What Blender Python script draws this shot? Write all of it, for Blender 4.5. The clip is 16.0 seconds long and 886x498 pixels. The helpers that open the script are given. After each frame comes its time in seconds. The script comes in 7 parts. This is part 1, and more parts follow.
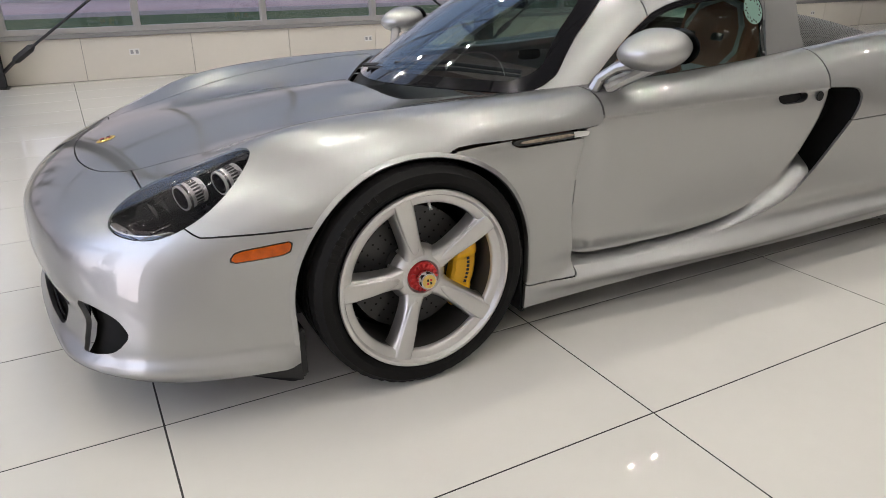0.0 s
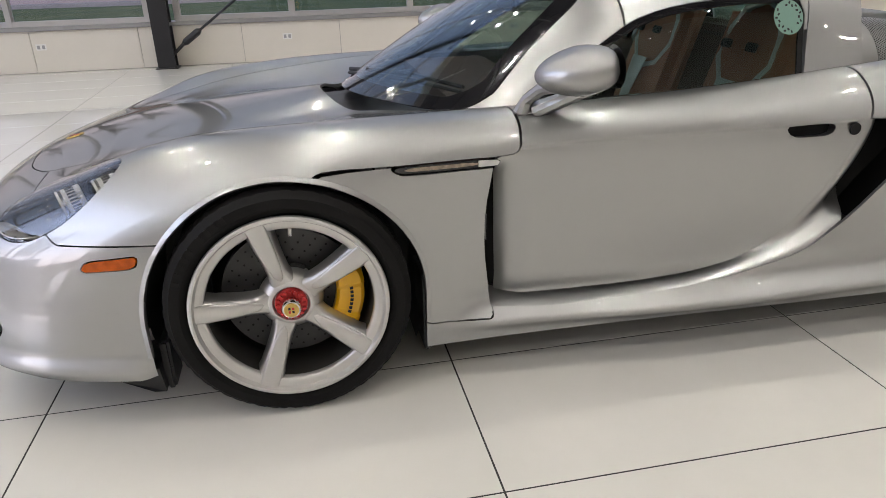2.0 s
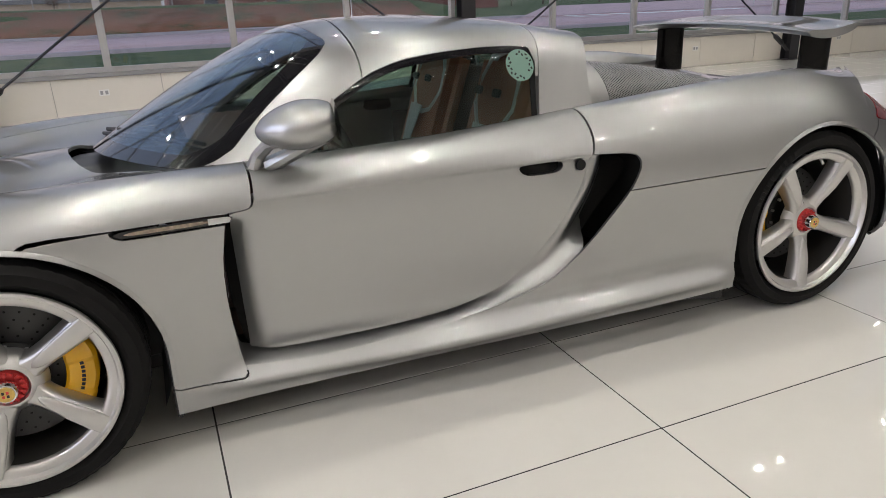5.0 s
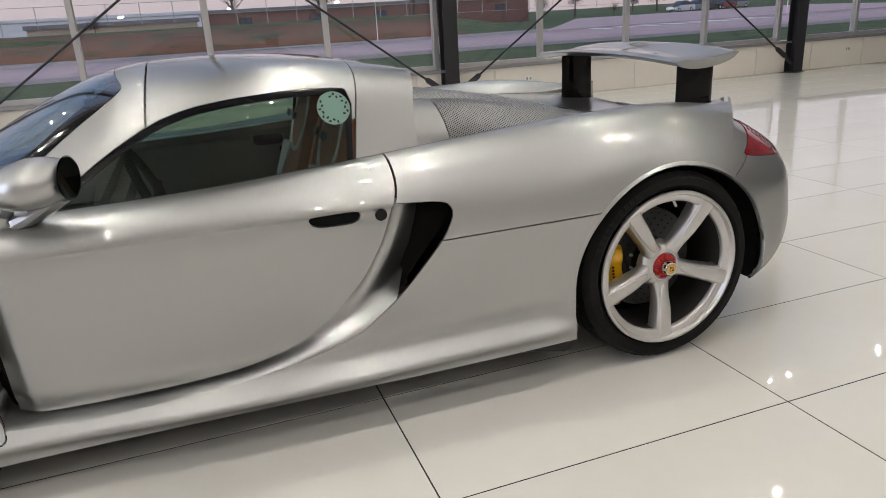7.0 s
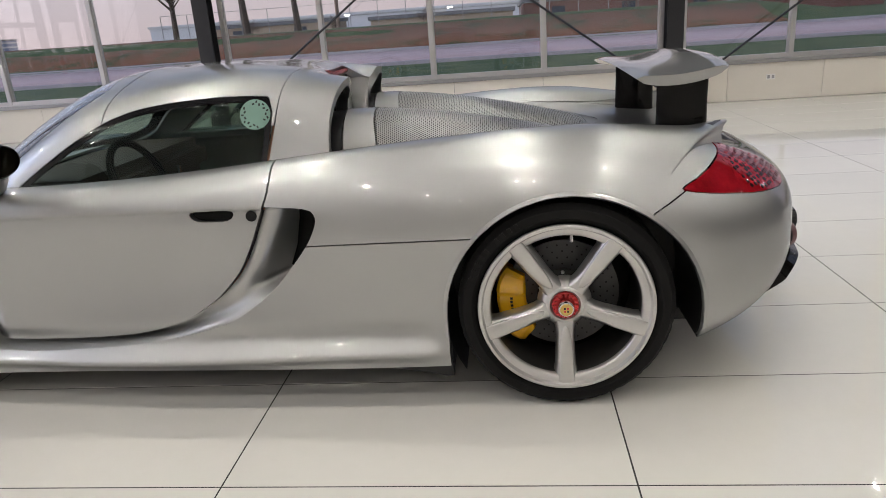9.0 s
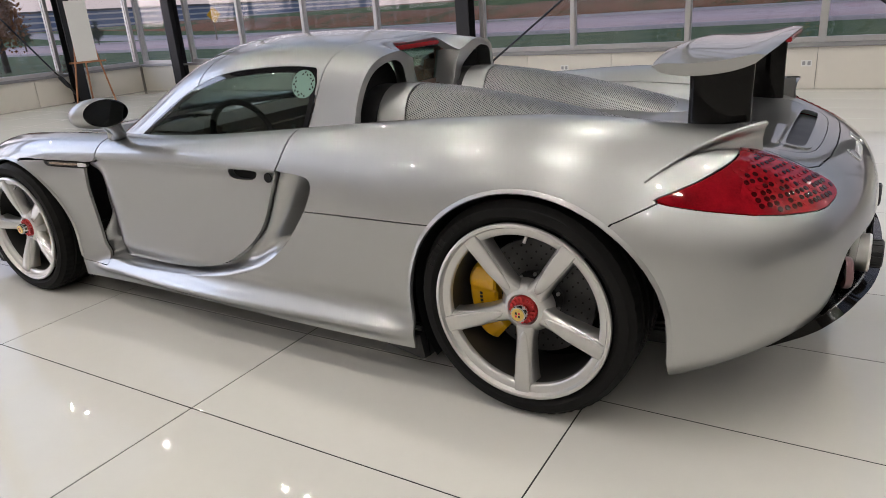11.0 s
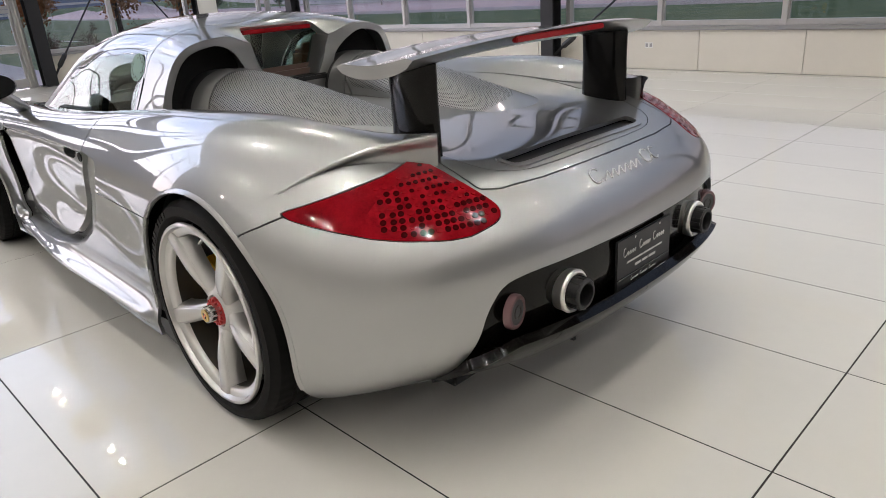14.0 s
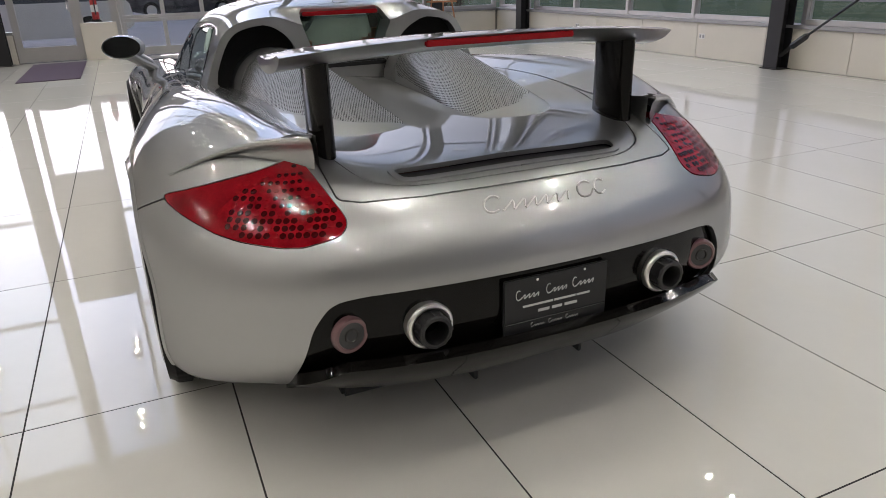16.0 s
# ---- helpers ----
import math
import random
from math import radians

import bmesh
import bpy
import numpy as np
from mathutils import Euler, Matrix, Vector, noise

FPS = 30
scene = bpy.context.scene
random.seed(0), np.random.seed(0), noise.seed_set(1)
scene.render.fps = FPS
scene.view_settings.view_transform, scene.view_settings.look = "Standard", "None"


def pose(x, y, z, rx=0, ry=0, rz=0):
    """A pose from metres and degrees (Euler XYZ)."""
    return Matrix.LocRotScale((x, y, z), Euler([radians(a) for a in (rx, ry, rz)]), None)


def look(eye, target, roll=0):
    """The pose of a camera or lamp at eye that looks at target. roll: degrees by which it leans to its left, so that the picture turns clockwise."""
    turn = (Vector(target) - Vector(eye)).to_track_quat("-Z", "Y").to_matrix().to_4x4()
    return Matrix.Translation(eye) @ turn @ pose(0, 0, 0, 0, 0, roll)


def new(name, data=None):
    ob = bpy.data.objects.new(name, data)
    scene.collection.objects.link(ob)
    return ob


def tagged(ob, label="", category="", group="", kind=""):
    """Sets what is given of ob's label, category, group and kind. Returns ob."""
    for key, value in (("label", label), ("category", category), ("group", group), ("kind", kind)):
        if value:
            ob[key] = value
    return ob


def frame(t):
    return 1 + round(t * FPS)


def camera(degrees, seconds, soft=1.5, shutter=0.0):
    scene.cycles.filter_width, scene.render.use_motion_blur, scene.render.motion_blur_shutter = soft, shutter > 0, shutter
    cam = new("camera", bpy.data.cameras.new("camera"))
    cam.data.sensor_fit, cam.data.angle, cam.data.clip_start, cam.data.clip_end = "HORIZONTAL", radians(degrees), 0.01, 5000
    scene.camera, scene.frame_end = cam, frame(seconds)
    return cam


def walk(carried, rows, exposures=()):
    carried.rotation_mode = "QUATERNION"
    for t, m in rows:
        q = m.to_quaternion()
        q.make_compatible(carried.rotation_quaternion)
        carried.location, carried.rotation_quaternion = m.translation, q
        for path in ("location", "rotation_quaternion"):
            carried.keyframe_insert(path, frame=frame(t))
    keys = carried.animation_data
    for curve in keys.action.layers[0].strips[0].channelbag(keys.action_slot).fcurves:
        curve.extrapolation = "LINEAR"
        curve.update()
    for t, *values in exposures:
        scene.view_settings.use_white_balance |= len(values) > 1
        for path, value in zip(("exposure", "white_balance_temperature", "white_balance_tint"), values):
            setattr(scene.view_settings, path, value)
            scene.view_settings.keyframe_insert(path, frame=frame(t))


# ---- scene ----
cam = camera(65.7, 16.0, soft=0.85)
PATH = [
    (0, (-1.264, -1.744, 1.146), (-0.393, -0.108, 0.396), -0.7),
    (0.5, (-1.051, -1.815, 1.153), (-0.241, -0.14, 0.417), -0.6),
    (1, (-0.772, -1.794, 1.15), (-0.028, -0.084, 0.427), -1.3),
    (1.5, (-0.562, -1.773, 1.174), (0.109, -0.052, 0.409), -2.1),
    (2, (-0.382, -1.853, 1.202), (-0.028, -0.049, 0.414), -1.5),
    (2.5, (-0.214, -1.969, 1.223), (-0.102, -0.113, 0.485), -0.6),
    (3, (-0.167, -1.989, 1.225), (-0.125, -0.116, 0.525), -1.9),
    (3.5, (-0.122, -1.954, 1.217), (0.057, -0.091, 0.512), -2.1),
    (4, (-0.082, -1.959, 1.222), (0.302, -0.126, 0.521), -2.0),
    (4.5, (-0.057, -1.942, 1.221), (0.487, -0.148, 0.524), -2.3),
    (5, (-0.029, -1.956, 1.212), (0.69, -0.218, 0.53), -2.1),
    (5.2, (0.0, -1.96, 1.211), (0.785, -0.251, 0.529), -1.7),
    (7.5, (1.082, -2.134, 1.263), (1.626, -0.313, 0.641), -2.0),
    (8, (1.462, -2.176, 1.248), (1.888, -0.324, 0.626), -0.3),
    (8.5, (1.779, -2.194, 1.262), (1.915, -0.311, 0.6), -4.0),
    (9, (2.091, -2.25, 1.255), (1.892, -0.36, 0.634), -4.1),
    (9.2, (2.211, -2.213, 1.261), (1.87, -0.346, 0.632), -5.3),
    (11.3, (3.183, -1.798, 1.244), (2.14, -0.226, 0.58), -2.6),
    (11.5, (3.257, -1.727, 1.244), (2.188, -0.168, 0.592), -1.9),
    (12, (3.408, -1.592, 1.268), (2.287, -0.08, 0.595), -4.5),
    (12.5, (3.665, -1.486, 1.251), (2.425, -0.059, 0.598), -3.1),
    (13, (3.814, -1.409, 1.249), (2.581, 0.016, 0.58), -4.7),
    (13.5, (3.961, -1.178, 1.232), (2.702, 0.206, 0.525), -2.4),
    (14, (4.082, -0.957, 1.226), (2.743, 0.342, 0.504), -4.1),
    (14.5, (4.278, -0.741, 1.236), (2.743, 0.339, 0.543), -4.1),
    (15, (4.389, -0.576, 1.229), (2.775, 0.395, 0.558), -4.2),
    (15.5, (4.457, -0.336, 1.227), (2.809, 0.561, 0.534), 0.0),
    (16, (4.49, -0.124, 1.227), (2.786, 0.614, 0.485), -1.8),
]
walk(cam, [(t, look(eye, target, roll)) for t, eye, target, roll in PATH],
     [(0.0, -0.05), (9.2, -0.06), (11.5, -0.10), (12.0, -0.10), (13.0, -0.14), (14.0, -0.04), (14.5, 0.0), (15.0, -0.22), (16.0, -0.30)])

# ---- world and light ----
SUNWARD = Vector((-0.93, -0.32, 0.16)).normalized()
world = bpy.data.worlds.new("dusk_sky")
scene.world = world
world.use_nodes = True
wn, wl = world.node_tree.nodes, world.node_tree.links
wn.clear()
w_out = wn.new("ShaderNodeOutputWorld")
w_bg = wn.new("ShaderNodeBackground")
w_co = wn.new("ShaderNodeTexCoord")
w_sep = wn.new("ShaderNodeSeparateXYZ")
w_ramp = wn.new("ShaderNodeValToRGB")
w_dot = wn.new("ShaderNodeVectorMath")
w_dot.operation = "DOT_PRODUCT"
w_dot.inputs[1].default_value = SUNWARD
w_map = wn.new("ShaderNodeMapRange")
w_map.interpolation_type = "SMOOTHSTEP"
w_map.inputs["From Min"].default_value, w_map.inputs["From Max"].default_value = 0.62, 1.0
w_map.inputs["To Min"].default_value, w_map.inputs["To Max"].default_value = 0.78, 5.4
els = w_ramp.color_ramp.elements
els[0].position, els[0].color = 0.0, (0.84, 0.67, 0.71, 1)
els[1].position, els[1].color = 1.0, (0.36, 0.46, 0.74, 1)
mid = els.new(0.10)
mid.color = (0.88, 0.78, 0.88, 1)
high_sky = els.new(0.38)
high_sky.color = (0.46, 0.54, 0.79, 1)
wl.new(w_co.outputs["Generated"], w_sep.inputs[0])
wl.new(w_sep.outputs["Z"], w_ramp.inputs[0])
wl.new(w_co.outputs["Generated"], w_dot.inputs[0])
wl.new(w_dot.outputs["Value"], w_map.inputs["Value"])
wl.new(w_ramp.outputs[0], w_bg.inputs["Color"])
wl.new(w_map.outputs[0], w_bg.inputs["Strength"])
wl.new(w_bg.outputs[0], w_out.inputs[0])

sun_data = bpy.data.lights.new("sun", "SUN")
sun_data.energy, sun_data.angle, sun_data.color = 0.5, radians(50), (1.0, 0.82, 0.70)
sun = new("sun", sun_data)
sun.matrix_world = look((0, 0, 30), Vector((0, 0, 30)) - SUNWARD * 10)


LAMP_WATTS = 9.4


def ceiling_lamp_light(x, y, z, watts, size=0.055):
    data = bpy.data.lights.new("ceiling_spot_light", "AREA")
    data.shape, data.size, data.energy, data.color = "DISK", size, watts, (1.0, 0.940, 0.876)
    data.spread = radians(140)
    ob = new("ceiling_spot_light", data)
    ob.matrix_world = pose(x, y, z)
    return ob


# ---- materials ----
def material(name, base, rough=0.5, metal=0.0, coat=0.0, vary=0.08, scale=6.0, bump=0.0, bump_scale=80.0, rough_vary=0.05,
             spec=0.5, object_random=0.0, emit=None, emit_strength=0.0, transmission=0.0, ior=1.45, coat_ior=1.5, coat_rough=0.012):
    m = bpy.data.materials.new(name)
    m.use_nodes = True
    n, l = m.node_tree.nodes, m.node_tree.links
    b = n["Principled BSDF"]
    b.inputs["Roughness"].default_value = rough
    b.inputs["Metallic"].default_value = metal
    b.inputs["Coat Weight"].default_value = coat
    b.inputs["Coat Roughness"].default_value = coat_rough
    b.inputs["Coat IOR"].default_value = coat_ior
    b.inputs["Specular IOR Level"].default_value = spec
    b.inputs["Transmission Weight"].default_value = transmission
    b.inputs["IOR"].default_value = ior
    co = n.new("ShaderNodeTexCoord")
    if vary > 0:
        big = n.new("ShaderNodeTexNoise")
        big.inputs["Scale"].default_value, big.inputs["Detail"].default_value = scale, 6
        fine = n.new("ShaderNodeTexNoise")
        fine.inputs["Scale"].default_value, fine.inputs["Detail"].default_value = scale * 11, 3
        l.new(co.outputs["Object"], big.inputs["Vector"])
        l.new(co.outputs["Object"], fine.inputs["Vector"])
        add = n.new("ShaderNodeMath")
        add.operation = "MULTIPLY_ADD"
        add.inputs[1].default_value = 0.35
        l.new(fine.outputs["Fac"], add.inputs[0])
        l.new(big.outputs["Fac"], add.inputs[2])
        rng = n.new("ShaderNodeMapRange")
        rng.inputs["From Min"].default_value, rng.inputs["From Max"].default_value = 0.35, 1.0
        rng.inputs["To Min"].default_value, rng.inputs["To Max"].default_value = 1 - vary, 1 + vary
        l.new(add.outputs[0], rng.inputs["Value"])
        value = rng.outputs[0]
        if object_random:
            info = n.new("ShaderNodeObjectInfo")
            orng = n.new("ShaderNodeMapRange")
            orng.inputs["To Min"].default_value, orng.inputs["To Max"].default_value = 1 - object_random, 1 + object_random
            l.new(info.outputs["Random"], orng.inputs["Value"])
            mul = n.new("ShaderNodeMath")
            mul.operation = "MULTIPLY"
            l.new(value, mul.inputs[0])
            l.new(orng.outputs[0], mul.inputs[1])
            value = mul.outputs[0]
        mix = n.new("ShaderNodeVectorMath")
        mix.operation = "SCALE"
        mix.inputs[0].default_value = base
        l.new(value, mix.inputs["Scale"])
        l.new(mix.outputs[0], b.inputs["Base Color"])
        rr = n.new("ShaderNodeMapRange")
        rr.inputs["From Min"].default_value, rr.inputs["From Max"].default_value = 0.3, 0.7
        rr.inputs["To Min"].default_value, rr.inputs["To Max"].default_value = max(0.0, rough - rough_vary), rough + rough_vary
        l.new(big.outputs["Fac"], rr.inputs["Value"])
        l.new(rr.outputs[0], b.inputs["Roughness"])
    else:
        b.inputs["Base Color"].default_value = (*base, 1)
    if bump > 0:
        bn = n.new("ShaderNodeTexNoise")
        bn.inputs["Scale"].default_value, bn.inputs["Detail"].default_value = bump_scale, 4
        l.new(co.outputs["Object"], bn.inputs["Vector"])
        bp = n.new("ShaderNodeBump")
        bp.inputs["Strength"].default_value, bp.inputs["Distance"].default_value = bump, 0.01
        l.new(bn.outputs["Fac"], bp.inputs["Height"])
        l.new(bp.outputs[0], b.inputs["Normal"])
    if emit:
        b.inputs["Emission Color"].default_value = (*emit, 1)
        b.inputs["Emission Strength"].default_value = emit_strength
    return m


def two_tone(name, first, second, scale, share=0.5, rough=0.95, bump=0.6):
    """Ground cover of two mingled colours, in patches and in specks."""
    m = material(name, first, rough, vary=0.0, bump=bump, bump_scale=scale * 9)
    n, l = m.node_tree.nodes, m.node_tree.links
    co = n["Texture Coordinate"]
    patch, speck = n.new("ShaderNodeTexNoise"), n.new("ShaderNodeTexNoise")
    patch.inputs["Scale"].default_value, patch.inputs["Detail"].default_value = scale * 0.25, 8
    speck.inputs["Scale"].default_value, speck.inputs["Detail"].default_value = scale * 4, 5
    add = n.new("ShaderNodeMath")
    rng = n.new("ShaderNodeMapRange")
    rng.inputs["From Min"].default_value, rng.inputs["From Max"].default_value = 1.12 - 0.3 * share, 1.22 - 0.3 * share
    mix = n.new("ShaderNodeMix")
    mix.data_type = "RGBA"
    l.new(co.outputs["Object"], patch.inputs["Vector"])
    l.new(co.outputs["Object"], speck.inputs["Vector"])
    l.new(patch.outputs["Fac"], add.inputs[0])
    l.new(speck.outputs["Fac"], add.inputs[1])
    l.new(add.outputs[0], rng.inputs["Value"])
    l.new(rng.outputs[0], mix.inputs["Factor"])
    mix.inputs["A"].default_value, mix.inputs["B"].default_value = (*first, 1), (*second, 1)
    l.new(mix.outputs["Result"], n["Principled BSDF"].inputs["Base Color"])
    return m


def glass_material(name, tint, mirror, rough=0.0, sheen=(1.0, 1.0, 1.0)):
    """Thin pane: sees through with a tint, and mirrors by its angle."""
    m = bpy.data.materials.new(name)
    m.use_nodes = True
    n, l = m.node_tree.nodes, m.node_tree.links
    n.clear()
    out = n.new("ShaderNodeOutputMaterial")
    tr = n.new("ShaderNodeBsdfTransparent")
    tr.inputs[0].default_value = (*tint, 1)
    gl = n.new("ShaderNodeBsdfGlossy")
    gl.inputs["Roughness"].default_value = rough
    gl.inputs["Color"].default_value = (*sheen, 1)
    # the same on both faces of a pane, so that light passes a thin sheet at every angle
    lw = n.new("ShaderNodeLayerWeight")
    lw.inputs["Blend"].default_value = 0.5
    pw = n.new("ShaderNodeMath")
    pw.operation = "POWER"
    pw.inputs[1].default_value = 5.0
    fr = n.new("ShaderNodeMath")
    fr.operation = "MULTIPLY_ADD"
    fr.inputs[1].default_value, fr.inputs[2].default_value = 1 - mirror, mirror
    l.new(lw.outputs["Facing"], pw.inputs[0])
    l.new(pw.outputs[0], fr.inputs[0])
    mx = n.new("ShaderNodeMixShader")
    l.new(fr.outputs[0], mx.inputs[0])
    l.new(tr.outputs[0], mx.inputs[1])
    l.new(gl.outputs[0], mx.inputs[2])
    l.new(mx.outputs[0], out.inputs[0])
    return m


M_TILE = material("polished_porcelain", (0.592, 0.580, 0.534), 0.03, vary=0.035, scale=1.3, rough_vary=0.01, object_random=0.012, spec=0.55)
M_GROUT = material("dark_grout", (0.030, 0.028, 0.026), 0.9, vary=0.2)
M_PANEL = material("cream_wall_panel", (0.72, 0.68, 0.60), 0.32, vary=0.03, scale=2.0, object_random=0.015)
M_JOINT = material("panel_joint", (0.30, 0.28, 0.25), 0.8)
M_SILL = material("grey_sill_metal", (0.36, 0.36, 0.36), 0.4, metal=0.6, vary=0.05)
M_MULLION = material("satin_aluminium", (0.56, 0.55, 0.54), 0.38, metal=0.7, vary=0.05)
M_STEEL = material("black_painted_steel", (0.018, 0.018, 0.02), 0.42, vary=0.15, bump=0.05)
M_CEIL = material("grey_ceiling_deck", (0.085, 0.085, 0.09), 0.7, vary=0.05, scale=1.0)
M_WALL = material("plain_wall_paint", (0.68, 0.66, 0.62), 0.6, vary=0.04, scale=1.0)
# grey picked to darken what the tail of the car reflects
M_WALL_GREY = material("unseen_end_wall_grey", (0.30, 0.30, 0.29), 0.6, vary=0.04, scale=1.0)
M_PANE = glass_material("window_glass", (0.955, 0.975, 0.965), 0.04)
M_WHITE = material("white_plastic", (0.78, 0.77, 0.74), 0.4, vary=0.03)
M_GRASS = two_tone("lawn_grass", (0.036, 0.072, 0.016), (0.090, 0.115, 0.036), 3.0)
M_BANK = two_tone("leaf_strewn_bank", (0.062, 0.075, 0.028), (0.215, 0.095, 0.050), 1.6, 0.9)
M_ROAD = material("pale_concrete_road", (0.52, 0.37, 0.35), 0.85, vary=0.14, scale=0.5)
M_KERB = material("kerb_concrete", (0.36, 0.31, 0.30), 0.8, vary=0.12)
M_ASPHALT = material("pale_worn_asphalt_lot", (0.30, 0.265, 0.265), 0.85, vary=0.2, scale=0.6)
M_PAINTLINE = material("road_paint", (0.75, 0.73, 0.70), 0.7, vary=0.1)
M_BARK = material("tree_bark", (0.085, 0.062, 0.048), 0.9, vary=0.3, scale=9, bump=0.5, bump_scale=25)
M_POLE = material("weathered_pole_wood", (0.22, 0.16, 0.12), 0.9, vary=0.25, scale=5)
M_BRICK = material("red_brick", (0.18, 0.085, 0.07), 0.85, vary=0.2, scale=3)
M_BLDG_WHITE = material("white_metal_siding", (0.66, 0.66, 0.68), 0.6, vary=0.05)
M_BLDG_TAN = material("tan_masonry", (0.40, 0.31, 0.23), 0.8, vary=0.1)
M_BLDG_BLUE = material("blue_grey_cladding", (0.20, 0.25, 0.38), 0.5, vary=0.06)
M_ROOF_GREY = material("grey_roofing", (0.15, 0.15, 0.16), 0.7)
M_DARKGLASS = material("dark_facade_glass", (0.05, 0.06, 0.08), 0.1)
M_LEAF_RUST = material("rust_autumn_leaves", (0.30, 0.125, 0.05), 0.85, vary=0.35, scale=4)
M_LEAF_GREEN = material("dark_evergreen_leaves", (0.045, 0.065, 0.040), 0.85, vary=0.35, scale=4)
M_LEAF_BROWN = material("brown_shrub_leaves", (0.11, 0.06, 0.045), 0.9, vary=0.35, scale=4)
M_PAINT = material("silver_metallic_paint", (0.400, 0.404, 0.400), 0.385, metal=0.96, coat=1.0, vary=0.02, scale=2.0, rough_vary=0.01, spec=0.3, coat_ior=1.75)
M_PAINT.node_tree.nodes["Principled BSDF"].inputs["Specular Tint"].default_value = (0.05, 0.05, 0.055, 1)
M_RUBBER = material("tyre_rubber", (0.0095, 0.0092, 0.009), 0.66, vary=0.2, scale=12, spec=0.14)
M_SIDEWALL = material("tyre_sidewall_marking", (0.0115, 0.011, 0.0107), 0.6, vary=0.1, spec=0.14)
M_WHEEL = material("silver_wheel_lacquer", (0.56, 0.552, 0.538), 0.36, metal=0.85, coat=1.0, vary=0.03, coat_ior=1.6)
M_BLACKP = material("black_plastic", (0.012, 0.012, 0.013), 0.45, vary=0.1)
M_BLACKG = material("gloss_black", (0.008, 0.008, 0.009), 0.08, coat=1.0, vary=0.05)
M_MATTE = material("matte_black_trim", (0.012, 0.012, 0.012), 0.85, vary=0.1, spec=0.15)
# near black: paints the shade inside openings, also serves small black parts
M_DARK = material("cavity_shade_and_black_trim", (0.006, 0.006, 0.006), 0.9, vary=0.1)
M_CARBON = material("dark_carbon_fibre", (0.005, 0.0045, 0.004), 0.10, spec=0.22, coat=0.06, vary=0.2, scale=60)
# silver darkened so the base colour carries the shade inside the wheels
M_BARREL = material("darkened_silver_barrel", (0.055, 0.053, 0.050), 0.42, metal=0.5, vary=0.08)
M_DISC = material("ceramic_brake_disc", (0.055, 0.055, 0.056), 0.4, metal=0.3, vary=0.1, scale=20)
M_CALIPER = material("yellow_caliper_paint", (0.80, 0.43, 0.008), 0.3, coat=0.6, vary=0.04)
M_REDNUT = material("red_anodised_nut", (0.55, 0.050, 0.050), 0.32, metal=0.4, vary=0.06)
M_GOLD = material("gold_crest", (0.60, 0.42, 0.13), 0.35, metal=0.8, vary=0.2, scale=90)
M_CHROME = material("bright_metal", (0.74, 0.73, 0.71), 0.14, metal=1.0, vary=0.03)
M_AMBER = material("amber_lens", (0.40, 0.072, 0.003), 0.12, spec=0.2, coat=0.5, vary=0.4, scale=45)
# mottled reds paint lens depth; lighter and darker copies paint glints in cells
M_REDLENS = material("red_lamp_lens", (0.21, 0.004, 0.009), 0.08, coat=0.7, spec=0.2, vary=0.45, scale=16)
M_REDBRIGHT = material("bright_red_reflector", (0.26, 0.005, 0.011), 0.12, spec=0.2, coat=0.6, vary=0.55, scale=30)
M_REDDARK = material("dark_red_reflector", (0.042, 0.0012, 0.002), 0.12, spec=0.2, coat=0.4, vary=0.1, scale=20)
M_REDSPARK = material("painted_glint_red_reflector", (0.24, 0.005, 0.010), 0.15, spec=0.3, coat=0.6, vary=0.3, scale=40)
M_REDRING = material("dull_red_ring", (0.16, 0.085, 0.09), 0.3, metal=0.3, coat=0.6, vary=0.05)
M_REDSTRIP = material("red_brake_strip", (0.28, 0.008, 0.012), 0.15, spec=0.2, coat=0.3, vary=0.1, scale=30)
M_GLASS_SCREEN = glass_material("windscreen_glass", (0.84, 0.88, 0.88), 0.155, sheen=(0.86, 0.93, 1.0))
M_GLASS_SIDE = glass_material("tinted_side_glass", (0.66, 0.75, 0.71), 0.045)
M_GLASS_LAMP = glass_material("clear_lamp_cover", (0.985, 0.985, 0.99), 0.075)
M_TIP = material("polished_exhaust_steel", (0.86, 0.85, 0.82), 0.40, metal=1.0, vary=0.04)
M_SATIN = material("satin_silver_plastic", (0.60, 0.60, 0.59), 0.30, metal=0.6, vary=0.03)
# mirror base colour darkened to stand in for a dark reflection
M_MIRRORG = material("mirror_glass_painted_dark", (0.085, 0.09, 0.09), 0.02, metal=1.0, vary=0.0)
M_LEATHER = material("brown_leather", (0.46, 0.19, 0.12), 0.5, vary=0.1, scale=8, bump=0.08)
M_DASH = material("dark_brown_dashboard", (0.095, 0.062, 0.050), 0.6, vary=0.1, bump=0.05)
M_SEATSHELL = material("silver_seat_shell", (0.70, 0.70, 0.68), 0.35, metal=0.1, vary=0.05)
M_MAT = material("purple_grey_door_mat", (0.075, 0.050, 0.075), 0.95, vary=0.15, scale=9, bump=0.3, bump_scale=200)
M_LAMPFACE = material("glowing_lamp_lens", (0.8, 0.78, 0.74), 0.4, vary=0.0, emit=(1.0, 0.94, 0.86), emit_strength=5.0)
M_REPEATER = material("smoked_repeater_lens", (0.26, 0.20, 0.155), 0.25, coat=0.6, vary=0.5, scale=70)
M_EASEL = material("orange_pine_easel", (0.42, 0.19, 0.09), 0.55, vary=0.15)
M_RED = material("red_extinguisher_paint", (0.50, 0.03, 0.03), 0.3, coat=0.5)
M_DECAL = material("pale_green_decal", (0.19, 0.32, 0.265), 0.5, vary=0.05)


